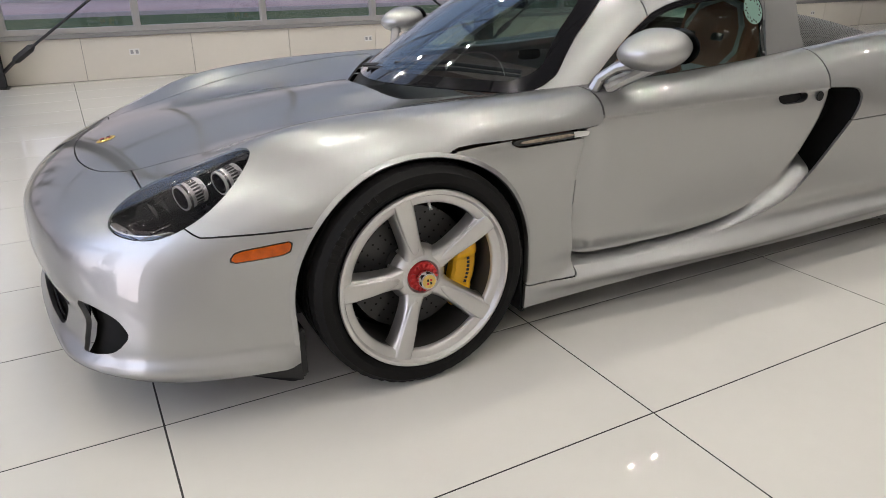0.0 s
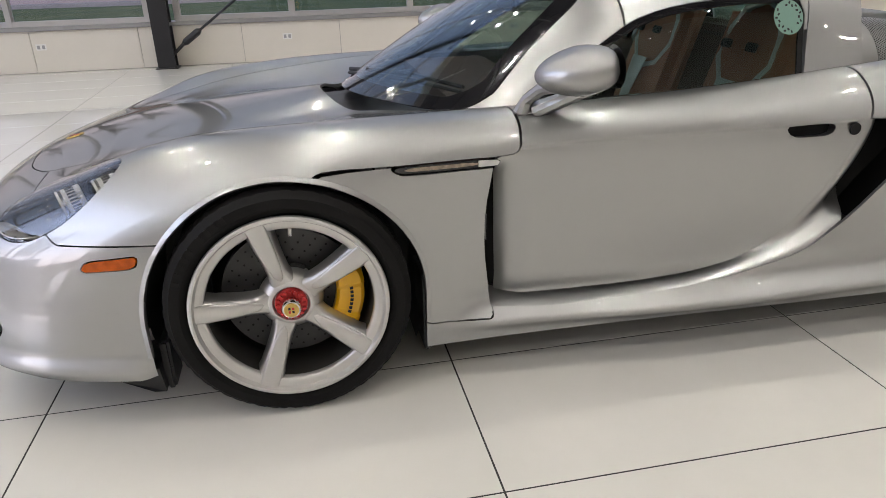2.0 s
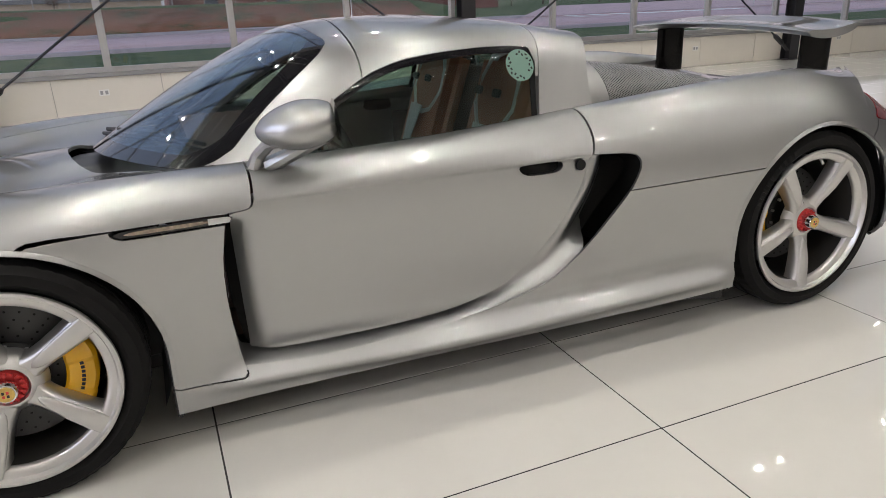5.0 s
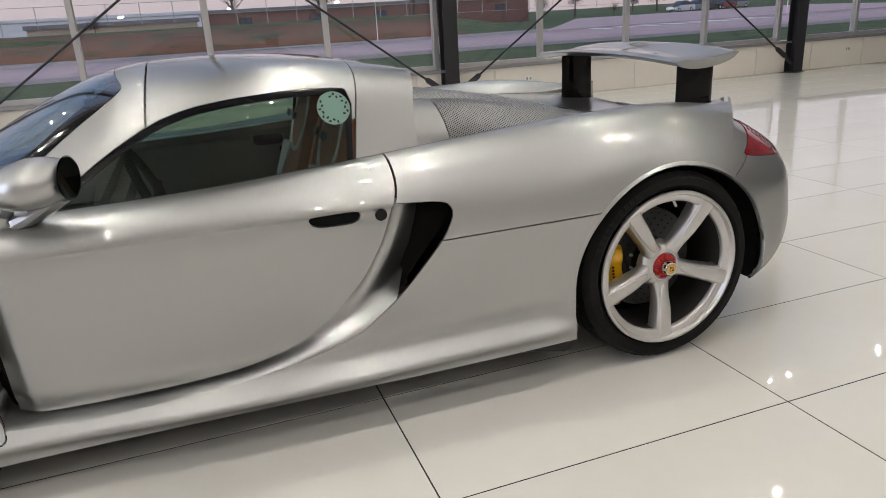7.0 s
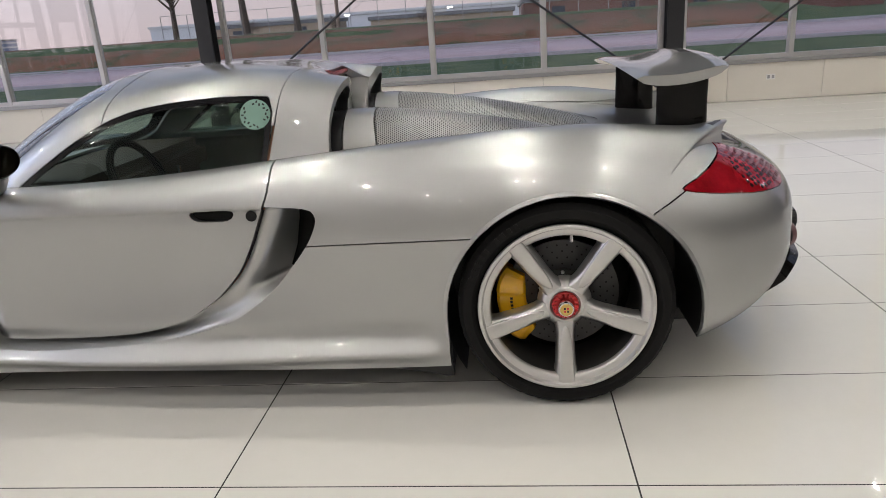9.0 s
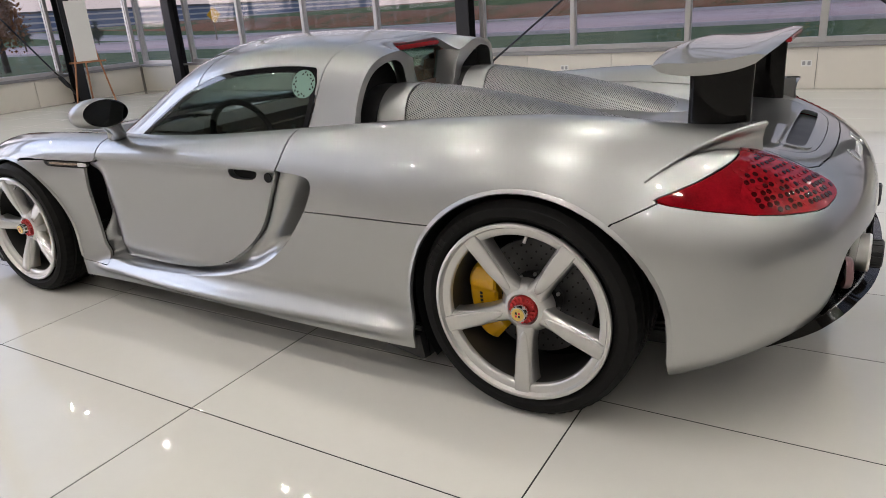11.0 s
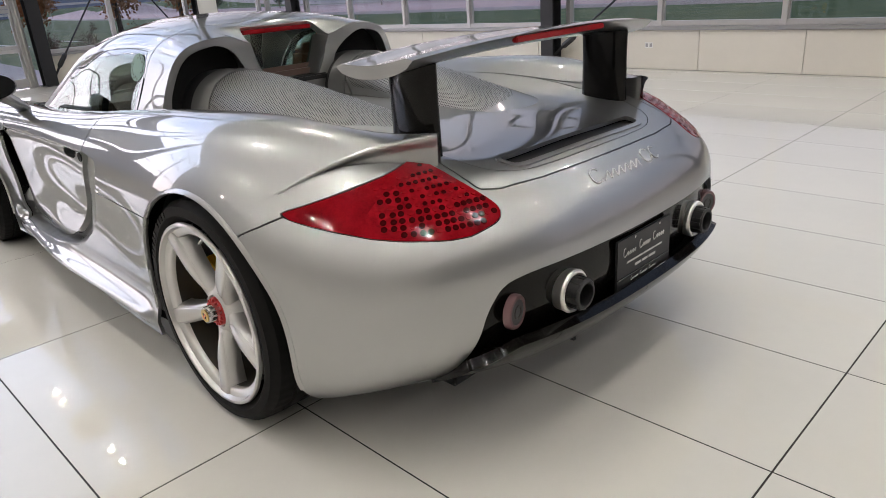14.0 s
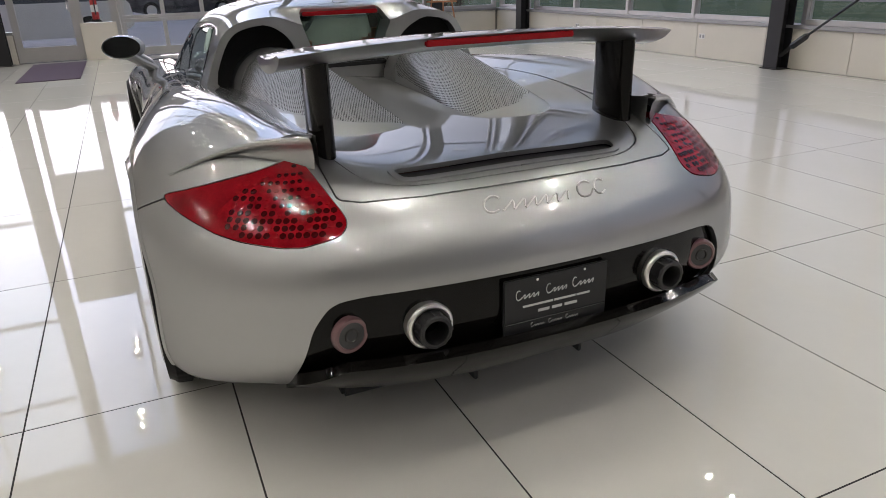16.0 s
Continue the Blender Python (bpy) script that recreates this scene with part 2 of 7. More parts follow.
# ---- mesh tools ----
def obj(name, verts, faces, mat, parent=None, label="", smooth=True):
    me = bpy.data.meshes.new(name)
    me.from_pydata([tuple(map(float, v)) for v in verts], [], faces)
    if smooth:
        me.polygons.foreach_set("use_smooth", [True] * len(me.polygons))
    me.materials.append(mat)
    ob = new(name, me)
    if parent is not None:
        ob.parent = parent
    if label:
        ob["label"] = label
    return ob


def part(name, bm, mat, parent=None, label="", smooth=False, angle=35):
    me = bpy.data.meshes.new(name)
    bmesh.ops.recalc_face_normals(bm, faces=bm.faces)
    bm.to_mesh(me)
    bm.free()
    if smooth:
        me.polygons.foreach_set("use_smooth", [True] * len(me.polygons))
        me.set_sharp_from_angle(angle=radians(angle))
    me.materials.append(mat)
    ob = new(name, me)
    if parent is not None:
        ob.parent = parent
    if label:
        ob["label"] = label
    return ob


def empty(name, label, category, loc=(0, 0, 0), group="", kind=""):
    ob = new(name)
    ob.location = loc
    ob.empty_display_size = 0.1
    return tagged(ob, label, category, group, kind)


def add_box(bm, x0, x1, y0, y1, z0, z1, bevel=0.0, m=None):
    vs = [bm.verts.new(c) for c in ((x0, y0, z0), (x1, y0, z0), (x1, y1, z0), (x0, y1, z0), (x0, y0, z1), (x1, y0, z1), (x1, y1, z1), (x0, y1, z1))]
    fs = [bm.faces.new([vs[i] for i in q]) for q in ((0, 3, 2, 1), (4, 5, 6, 7), (0, 1, 5, 4), (1, 2, 6, 5), (2, 3, 7, 6), (3, 0, 4, 7))]
    if bevel:
        geo = bmesh.ops.bevel(bm, geom=list({e for f in fs for e in f.edges}), offset=bevel, segments=2, affect="EDGES")
        vs = list({v for f in geo["faces"] for v in f.verts} | {v for v in vs if v.is_valid})
    if m is not None:
        bmesh.ops.transform(bm, matrix=m, verts=[v for v in vs if v.is_valid])
    return bm


def box(x0, x1, y0, y1, z0, z1, bevel=0.0, m=None):
    return add_box(bmesh.new(), x0, x1, y0, y1, z0, z1, bevel, m)


def revolve(profile, segments=48, axis="y", cap=False):
    """A solid of revolution round the y (or z) axis; profile is (radius, along)."""
    bm = bmesh.new()
    rings = []
    for r, a in profile:
        ring = []
        for k in range(segments):
            t = 2 * math.pi * k / segments
            c = (r * math.cos(t), a, r * math.sin(t)) if axis == "y" else (r * math.cos(t), r * math.sin(t), a)
            ring.append(bm.verts.new(c))
        rings.append(ring)
    for i in range(len(rings) - 1):
        for k in range(segments):
            j = (k + 1) % segments
            bm.faces.new((rings[i][k], rings[i][j], rings[i + 1][j], rings[i + 1][k]))
    for ring in (rings[0], rings[-1]) if cap else ():
        if (ring[0].co - ring[segments // 2].co).length > 1e-4:
            bm.faces.new(ring)
    bmesh.ops.remove_doubles(bm, verts=bm.verts, dist=1e-5)
    return bm


def add_tube(bm, pts, radius, sides=10, radii=None, flat=1.0):
    pts = [Vector(p) for p in pts]
    rings = []
    up = Vector((0, 0, 1))
    for i, p in enumerate(pts):
        d = (pts[min(i + 1, len(pts) - 1)] - pts[max(i - 1, 0)]).normalized()
        side = d.cross(up)
        if side.length < 0.05:
            side = d.cross(Vector((0, 1, 0)))
        side.normalize()
        top = side.cross(d)
        r = radii[i] if radii else radius
        rings.append([bm.verts.new(p + side * (r * math.cos(2 * math.pi * k / sides)) + top * (r * flat * math.sin(2 * math.pi * k / sides))) for k in range(sides)])
    for a, b in zip(rings, rings[1:]):
        for k in range(sides):
            j = (k + 1) % sides
            bm.faces.new((a[k], a[j], b[j], b[k]))
    bm.faces.new(rings[0])
    bm.faces.new(rings[-1])
    return bm


def tube(pts, radius, sides=10, radii=None, flat=1.0):
    return add_tube(bmesh.new(), pts, radius, sides, radii, flat)


def spline_eval(knots, values, at):
    """Natural cubic spline through values (n, k) at knots, read at the given places."""
    t, y, x = np.asarray(knots, float), np.asarray(values, float), np.asarray(at, float)
    if y.ndim == 1:
        y = y[:, None]
    n = len(t)
    h = np.diff(t)
    a = np.zeros((n, n))
    r = np.zeros((n, y.shape[1]))
    a[0, 0] = a[-1, -1] = 1
    for i in range(1, n - 1):
        a[i, i - 1], a[i, i], a[i, i + 1] = h[i - 1], 2 * (h[i - 1] + h[i]), h[i]
        r[i] = 6 * ((y[i + 1] - y[i]) / h[i] - (y[i] - y[i - 1]) / h[i - 1])
    m2 = np.linalg.solve(a, r)
    k = np.clip(np.searchsorted(t, x) - 1, 0, n - 2)
    d, e, hk = x - t[k], t[k + 1] - x, h[k]
    c = lambda v: v[:, None]
    return m2[k] * c(e ** 3 / (6 * hk)) + m2[k + 1] * c(d ** 3 / (6 * hk)) + (y[k] / c(hk) - m2[k] * c(hk) / 6) * c(e) + (y[k + 1] / c(hk) - m2[k + 1] * c(hk) / 6) * c(d)


def smooth_outline(points, n=160, closed=True):
    """A dense rounded outline through a few points."""
    p = np.asarray(points, float)
    if closed:
        p = np.vstack([p[-3:], p, p[:3]])
    d = np.concatenate([[0], np.cumsum(np.sqrt(np.linalg.norm(np.diff(p, axis=0), axis=1)))])
    lo, hi = (d[3], d[-3]) if closed else (d[0], d[-1])
    return spline_eval(d, p, np.linspace(lo, hi, n, endpoint=not closed))


def outline_distance(x, y, poly):
    """Signed distance to a closed outline: negative inside."""
    poly = np.asarray(poly, float)
    best = np.full(len(x), 1e9)
    inside = np.zeros(len(x), bool)
    for (ax, ay), (bx, by) in zip(poly, np.roll(poly, -1, axis=0)):
        dx, dy = bx - ax, by - ay
        ll = dx * dx + dy * dy + 1e-18
        tt = np.clip(((x - ax) * dx + (y - ay) * dy) / ll, 0, 1)
        best = np.minimum(best, (x - ax - tt * dx) ** 2 + (y - ay - tt * dy) ** 2)
        if abs(dy) > 1e-15:
            cross = ((ay > y) != (by > y)) & (x < dx * (y - ay) / dy + ax)
            inside ^= cross
    best = np.sqrt(best)
    return np.where(inside, -best, best)


class Sheet:
    """A surface as points and faces, to be cut into panels."""

    def __init__(self, pts, faces):
        self.p, self.f = np.asarray(pts, float), faces

    def keep(self, g):
        """The side on which g is below zero, cut cleanly."""
        g = np.where(np.abs(g) < 2e-5, -2e-5, g)
        pts, cache, out = list(self.p), {}, []
        neg = g < 0
        for f in self.f:
            s = [neg[i] for i in f]
            if all(s):
                out.append(f)
            elif any(s):
                poly = []
                for a, b in zip(f, f[1:] + f[:1]):
                    if neg[a]:
                        poly.append(a)
                    if neg[a] != neg[b]:
                        key = (a, b) if a < b else (b, a)
                        if key not in cache:
                            w = g[key[0]] / (g[key[0]] - g[key[1]])
                            pts.append(self.p[key[0]] * (1 - w) + self.p[key[1]] * w)
                            cache[key] = len(pts) - 1
                        poly.append(cache[key])
                if len(poly) > 2:
                    out.append(tuple(poly))
        used = sorted({i for f in out for i in f})
        where = {i: k for k, i in enumerate(used)}
        return Sheet(np.array([pts[i] for i in used]).reshape(-1, 3), [tuple(where[i] for i in f) for f in out])

    def inside(self, poly, plane="uz", grow=0.0):
        a, b = {"uz": (0, 2), "uv": (0, 1), "vz": (1, 2)}[plane]
        return self.keep(outline_distance(self.p[:, a], self.p[:, b], poly) - grow)

    def outside(self, poly, plane="uz", grow=0.0):
        a, b = {"uz": (0, 2), "uv": (0, 1), "vz": (1, 2)}[plane]
        return self.keep(-(outline_distance(self.p[:, a], self.p[:, b], poly) - grow))

    def main(self):
        """The largest connected piece alone."""
        root = list(range(len(self.p)))

        def find(i):
            while root[i] != i:
                root[i] = root[root[i]]
                i = root[i]
            return i

        for f in self.f:
            for i in f[1:]:
                root[find(i)] = find(f[0])
        count = {}
        for f in self.f:
            k = find(f[0])
            count[k] = count.get(k, 0) + 1
        best = max(count, key=count.get)
        return self.keep(np.array([-1.0 if find(i) == best else 1.0 for i in range(len(self.p))]))

    def mirrored(self):
        return Sheet(self.p * (1, -1, 1), [f[::-1] for f in self.f])

    def joined(self, other):
        n = len(self.p)
        s = Sheet(np.vstack([self.p, other.p]), self.f + [tuple(i + n for i in f) for f in other.f])
        key, where, pts = {}, [], []
        for p in s.p:
            k = tuple(np.round(p, 5))
            if k not in key:
                key[k] = len(pts)
                pts.append(p)
            where.append(key[k])
        return Sheet(np.array(pts), [tuple(dict.fromkeys(where[i] for i in f)) for f in s.f])

    def both(self):
        return self.joined(self.mirrored())

    def normals(self):
        nn = np.zeros_like(self.p)
        for f in self.f:
            q = self.p[list(f)]
            c = np.zeros(3)
            for i in range(1, len(f) - 1):
                c += np.cross(q[i] - q[0], q[i + 1] - q[0])
            nn[list(f)] += c
        return nn / (np.linalg.norm(nn, axis=1)[:, None] + 1e-12)

    def moved(self, along):
        return Sheet(self.p + self.normals() * along, self.f)

    def build(self, name, mat, parent, thick=0.010, label=""):
        """A panel with real thickness: outer skin, folded edge and inner skin."""
        n = len(self.p)
        if n == 0:
            return None
        nrm = self.normals()
        inner = self.p - nrm * thick
        count = {}
        for f in self.f:
            for a, b in zip(f, f[1:] + f[:1]):
                count[(a, b)] = count.get((a, b), 0) + 1
        rim = [(a, b) for a, b in count if (b, a) not in count]
        verts = [*self.p, *inner]
        faces = list(self.f) + [tuple(i + n for i in f[::-1]) for f in self.f]
        base, made = len(verts), {}
        for a, b in rim:
            for i in (a, b):
                if i not in made:
                    made[i] = len(verts)
                    verts += [self.p[i], inner[i]]
            faces.append((made[b], made[a], made[a] + 1, made[b] + 1))
        return obj(name, verts, faces, mat, parent, label)


def net_surface(rings, q_knots, p_knots, n_p, n_q, mirror_ends=True, closed_tail=True):
    """A smooth surface through a control net: rings[k][station] = (u, v, z)."""
    net = np.array(rings, float)
    pk = np.array(p_knots, float)
    if mirror_ends:
        flip = np.array([1, -1, 1.0])
        net = np.concatenate([net[:, 2:0:-1] * flip, net], axis=1)
        pk = np.concatenate([2 * pk[0] - pk[2:0:-1], pk])
        if closed_tail:
            net = np.concatenate([net, net[:, -2:-4:-1] * flip], axis=1)
            pk = np.concatenate([pk, 2 * pk[-1] - pk[-2:-4:-1]])
    ps = np.linspace(p_knots[0], p_knots[-1], n_p)
    along = np.stack([spline_eval(pk, r, ps) for r in net])
    flat = along.reshape(len(rings), -1)
    # the top ring is the spine: mirror over it so that the skin crosses it level
    flip = np.tile([1, -1, 1.0], n_p)
    tall = np.vstack([flat, flat[-2] * flip, flat[-3] * flip])
    qk = np.array(q_knots, float)
    qk = np.concatenate([qk, [2 * qk[-1] - qk[-2], 2 * qk[-1] - qk[-3]]])
    qs = np.linspace(q_knots[0], q_knots[-1], n_q)
    grid = spline_eval(qk, tall, qs).reshape(n_q, n_p, 3)
    if mirror_ends:
        grid[:, 0, 1] = 0
        if closed_tail:
            grid[:, -1, 1] = 0
        grid[-1, :, 1] = 0
    idx = np.arange(n_q * n_p).reshape(n_q, n_p)
    faces = [(int(idx[i, j]), int(idx[i, j + 1]), int(idx[i + 1, j + 1]), int(idx[i + 1, j])) for i in range(n_q - 1) for j in range(n_p - 1)]
    return Sheet(grid.reshape(-1, 3), faces)

# ---- the hall ----
X0, X1, Y0, Y1, CEIL = -9.6, 17.2, -8.4, 7.45, 9.0
WIN_TOP, LAMP_Z = 8.4, 4.85
TX, TY, JOINT = 1.208, 0.606, 0.0052

# structure of the hall
floor_slab = obj("floor", [(X0 - 0.3, Y0 - 0.3, -0.05), (X1 + 0.3, Y0 - 0.3, -0.05), (X1 + 0.3, Y1 + 0.3, -0.05), (X0 - 0.3, Y1 + 0.3, -0.05),
                           (X0 - 0.3, Y0 - 0.3, -0.0011), (X1 + 0.3, Y0 - 0.3, -0.0011), (X1 + 0.3, Y1 + 0.3, -0.0011), (X0 - 0.3, Y1 + 0.3, -0.0011)],
                 [(0, 3, 2, 1), (4, 5, 6, 7), (0, 1, 5, 4), (1, 2, 6, 5), (2, 3, 7, 6), (3, 0, 4, 7)], M_GROUT, smooth=False)
tagged(floor_slab, "glossy cream porcelain tiled showroom floor with dark joints", "floor", kind="structure")


def wall_piece(name, x0, x1, y0, y1, z0, z1, mat, label, bevel=0.0):
    return tagged(part(name, box(x0, x1, y0, y1, z0, z1, bevel), mat), label, "wall", kind="structure")


# two unseen walls, added to close the hall and tone the reflections
wall_piece("wall_south", X0 - 0.2, X1 + 0.2, Y0 - 0.2, Y0, -0.05, CEIL, M_WALL, "unseen plain pale wall added to close the hall")
wall_piece("wall_east", X1, X1 + 0.2, Y0, Y1 + 0.2, -0.05, CEIL, M_WALL_GREY, "unseen plain end wall, grey to darken the car's reflections")
SILL = 0.53
wall_n = wall_piece("wall_north", X0 - 0.2, X1, Y1 + 0.02, Y1 + 0.22, -0.05, SILL - 0.045, M_JOINT, "low cream panelled wall below the windows")
wall_w = wall_piece("wall_west", X0 - 0.22, X0 - 0.02, 2.95, Y1 + 0.02, -0.05, SILL - 0.045, M_JOINT, "low cream panelled wall below the windows")
wall_w2 = wall_piece("wall_west_far", X0 - 0.22, X0 - 0.02, Y0, -1.85, -0.05, SILL - 0.045, M_JOINT, "low cream panelled wall below the windows")
wall_piece("wall_north_top", X0 - 0.2, X1, Y1 + 0.02, Y1 + 0.22, WIN_TOP + 0.003, CEIL, M_WALL, "pale painted wall above the windows")
wall_piece("wall_west_top", X0 - 0.22, X0 - 0.02, Y0, Y1 + 0.02, WIN_TOP + 0.003, CEIL, M_WALL, "pale painted wall above the windows")

bm = bmesh.new()
add_box(bm, X0 - 0.3, X1 + 0.3, Y0 - 0.3, Y1 + 0.3, CEIL, CEIL + 0.2)
for k in range(5):
    x = -8.3 + 6.32 * k
    add_box(bm, x - 0.08, x + 0.08, Y0, Y1, CEIL - 0.55, CEIL - 0.40)
    add_box(bm, x - 0.08, x + 0.08, Y0, Y1, CEIL - 0.12, CEIL - 0.001)
    for j in range(12):
        y = Y0 + (Y1 - Y0) * j / 12
        add_tube(bm, [(x, y, CEIL - 0.45), (x, y + 0.66, CEIL - 0.1)], 0.03, 6)
        add_tube(bm, [(x, y + 0.66, CEIL - 0.1), (x, y + 1.32, CEIL - 0.45)], 0.03, 6)
for j in range(7):
    y = Y0 + 1.1 + 2.25 * j
    add_box(bm, X0, X1, y - 0.05, y + 0.05, CEIL - 0.28, CEIL - 0.001)
ceiling = part("ceiling", bm, M_CEIL)
tagged(ceiling, "grey ceiling deck with steel roof trusses and beams", "ceiling", kind="structure")

# panels of the low walls
bm = box(0, 1.214, -0.022, 0, 0.004, SILL - 0.05, 0.002)
panel_a = part("panel", bm, M_PANEL, wall_n)
panel_mesh = panel_a.data
panel_a.location = (X0 + 0.01, Y1 + 0.02, 0)
for k in range(1, 22):
    ob = new("panel", panel_mesh)
    ob.parent = wall_n
    ob.location = (X0 + 0.01 + 1.22 * k, Y1 + 0.02, 0)
for base, top, who in ((3.0, 7.4, wall_w), (Y0 + 0.02, -1.86, wall_w2)):
    n = max(1, int((top - base) / 1.1))
    for k in range(n):
        w = (top - base) / n
        p = part("panel", box(0, 0.022, 0.003, w - 0.003, 0.004, SILL - 0.05, 0.002), M_PANEL, who)
        p.location = (X0 - 0.02, base + k * w, 0)

for name, b in (("sill_north", (X0, X1, Y1 - 0.03, Y1 + 0.24, SILL - 0.045, SILL)), ("sill_west", (X0 - 0.24, X0 + 0.03, 2.95, Y1 - 0.03, SILL - 0.045, SILL)),
                ("sill_west_far", (X0 - 0.24, X0 + 0.03, Y0, -1.85, SILL - 0.045, SILL))):
    tagged(part(name, box(*b, 0.004), M_SILL), "grey metal window sill on the low wall", "window sill", kind="structure")


def mullion_bm(length, w=0.065, d=0.11):
    bm = box(-w / 2, w / 2, -d / 2, d / 2, 0, length, 0.004)
    add_box(bm, -w / 2 - 0.010, w / 2 + 0.010, -0.012, 0.012, 0.003, length - 0.003)
    return bm


COLS = [-8.3, -1.97, 4.3, 10.66, 17.0]
number = 0
mull_mesh = None


def window_run(name, posts, along, fixed, top=WIN_TOP, rails=(2.85, 4.9, 6.7)):
    """One glazed run: posts at the given places, panes between them."""
    global mull_mesh
    run = empty(name, "tall window with satin aluminium frames and clear panes", "window", kind="structure")
    for q in posts:
        if mull_mesh is None:
            mull_mesh = part("window_frame", mullion_bm(WIN_TOP - SILL), M_MULLION, run).data
            ob = [o for o in run.children][0]
        else:
            ob = new("window_frame", mull_mesh)
            ob.parent = run
        ob.location = (q, fixed, SILL) if along == "x" else (fixed, q, SILL)
        ob.rotation_euler = (0, 0, 0 if along == "x" else radians(90))
    lo, hi = min(posts), max(posts)
    for z in (SILL + 0.03, *rails, top - 0.03):
        b = (lo, hi, fixed - 0.045, fixed + 0.045, z - 0.03, z + 0.03) if along == "x" else (fixed - 0.045, fixed + 0.045, lo, hi, z - 0.03, z + 0.03)
        part("window_rail", box(*b, 0.003), M_MULLION, run)
    for a, c in zip(sorted(posts), sorted(posts)[1:]):
        if c - a < 0.4:
            continue
        for z0, z1 in zip((SILL + 0.06, *[r + 0.03 for r in rails]), (*[r - 0.03 for r in rails], top - 0.06)):
            b = (a + 0.03, c - 0.03, fixed - 0.004, fixed + 0.004, z0, z1) if along == "x" else (fixed - 0.004, fixed + 0.004, a + 0.03, c - 0.03, z0, z1)
            pane = part("pane", box(*b), M_PANE, run)
            pane.visible_shadow = False
    return run


for k in range(4):
    c = COLS[k]
    window_run("window_%d" % (k + 1), [c + 0.17, c + 1.56, c + 3.08, c + 4.60, c + 6.15], "x", Y1 + 0.12)
window_run("window_5", [X0 + 0.02, COLS[0] - 0.17], "x", Y1 + 0.12)
window_run("window_6", [Y1 - 0.02, 6.12], "y", X0 - 0.12)
window_run("window_7", [5.78, 4.3, 3.05], "y", X0 - 0.12)
window_run("window_8", [-2.25, -3.8, -5.35], "y", X0 - 0.12)
wall_piece("wall_west_end", X0 - 0.22, X0 - 0.02, Y0, -5.385, SILL + 0.003, WIN_TOP, M_WALL, "pale painted wall beside the glazed end")


def column(x, y, turn=0, label="black painted steel column against the window wall"):
    bm = bmesh.new()
    add_box(bm, -0.105, 0.105, -0.10, -0.083, 0.012, CEIL - 0.001, 0.003)
    add_box(bm, -0.105, 0.105, 0.083, 0.10, 0.012, CEIL - 0.001, 0.003)
    add_box(bm, -0.006, 0.006, -0.0825, 0.0825, 0.012, CEIL - 0.001)
    root = empty("steel_column", label, "column", (x, y, 0), "steel columns of the hall", "structure")
    root.rotation_euler = (0, 0, radians(turn))
    part("shaft", bm, M_STEEL, root)
    part("base_plate", box(-0.135, 0.135, -0.125, 0.125, 0.001, 0.011, 0.003), M_STEEL, root)
    return root


def brace(a, b, label="thin black steel brace rod with clevis end"):
    root = empty("brace_rod", label, "brace", a, "cross braces of the window wall", "structure")
    a, b = Vector(a), Vector(b)
    d = b - a
    part("rod", tube([Vector(), d], 0.015, 8), M_STEEL, root)
    u = d.normalized()
    part("turnbuckle", tube([u * 0.06, u * 0.10, u * 0.30, u * 0.34], 0.04, 8, radii=[0.02, 0.042, 0.042, 0.02]), M_STEEL, root)
    part("gusset", tube([-u * 0.10 - Vector((0, 0, 0.02)), u * 0.08], 0.05, 4, flat=0.4), M_STEEL, root)
    return root


for x in COLS:
    column(x, 7.34)
for y in (5.95, 2.93, -2.05):
    column(X0 + 0.13, y, 90, "black painted steel column beside the glazed end wall")
for c in (COLS[1], COLS[2]):
    brace((c + 0.17, 7.30, 0.24), (c + 6.1, 7.30, 4.5))
    brace((c + 6.15, 7.27, 0.24), (c + 0.25, 7.27, 4.5))
brace((X0 + 0.16, 3.08, 0.24), (X0 + 0.16, 5.85, 4.0))
brace((X0 + 0.13, 5.80, 0.24), (X0 + 0.13, 3.03, 4.0))
brace((X0 + 0.16, -2.2, 0.24), (X0 + 0.16, -6.5, 4.0))


def outlet(x, y, z, turn=0):
    root = empty("wall_outlet", "small white electric outlet plate on the wall", "outlet", (x, y, z), "outlets along the low wall")
    root.rotation_euler = (0, 0, radians(turn))
    part("plate", box(-0.058, 0.058, -0.006, 0, -0.036, 0.036, 0.002), M_WHITE, root)
    for dx in (-0.028, 0.028):
        part("socket", box(dx - 0.016, dx + 0.016, -0.009, -0.0062, -0.022, 0.022, 0.002), M_SILL, root)


for x in (-6.5, -3.39, -0.5, 2.5, 5.6, 8.6, 12.0):
    outlet(x, Y1 - 0.003, 0.30)

# glazed sectional door of the end wall
DY0, DY1 = -0.15, 2.72
gdoor = empty("door_1", "closed glazed sectional garage door in pale aluminium", "garage door", (X0 - 0.1, 0, 0), kind="structure")
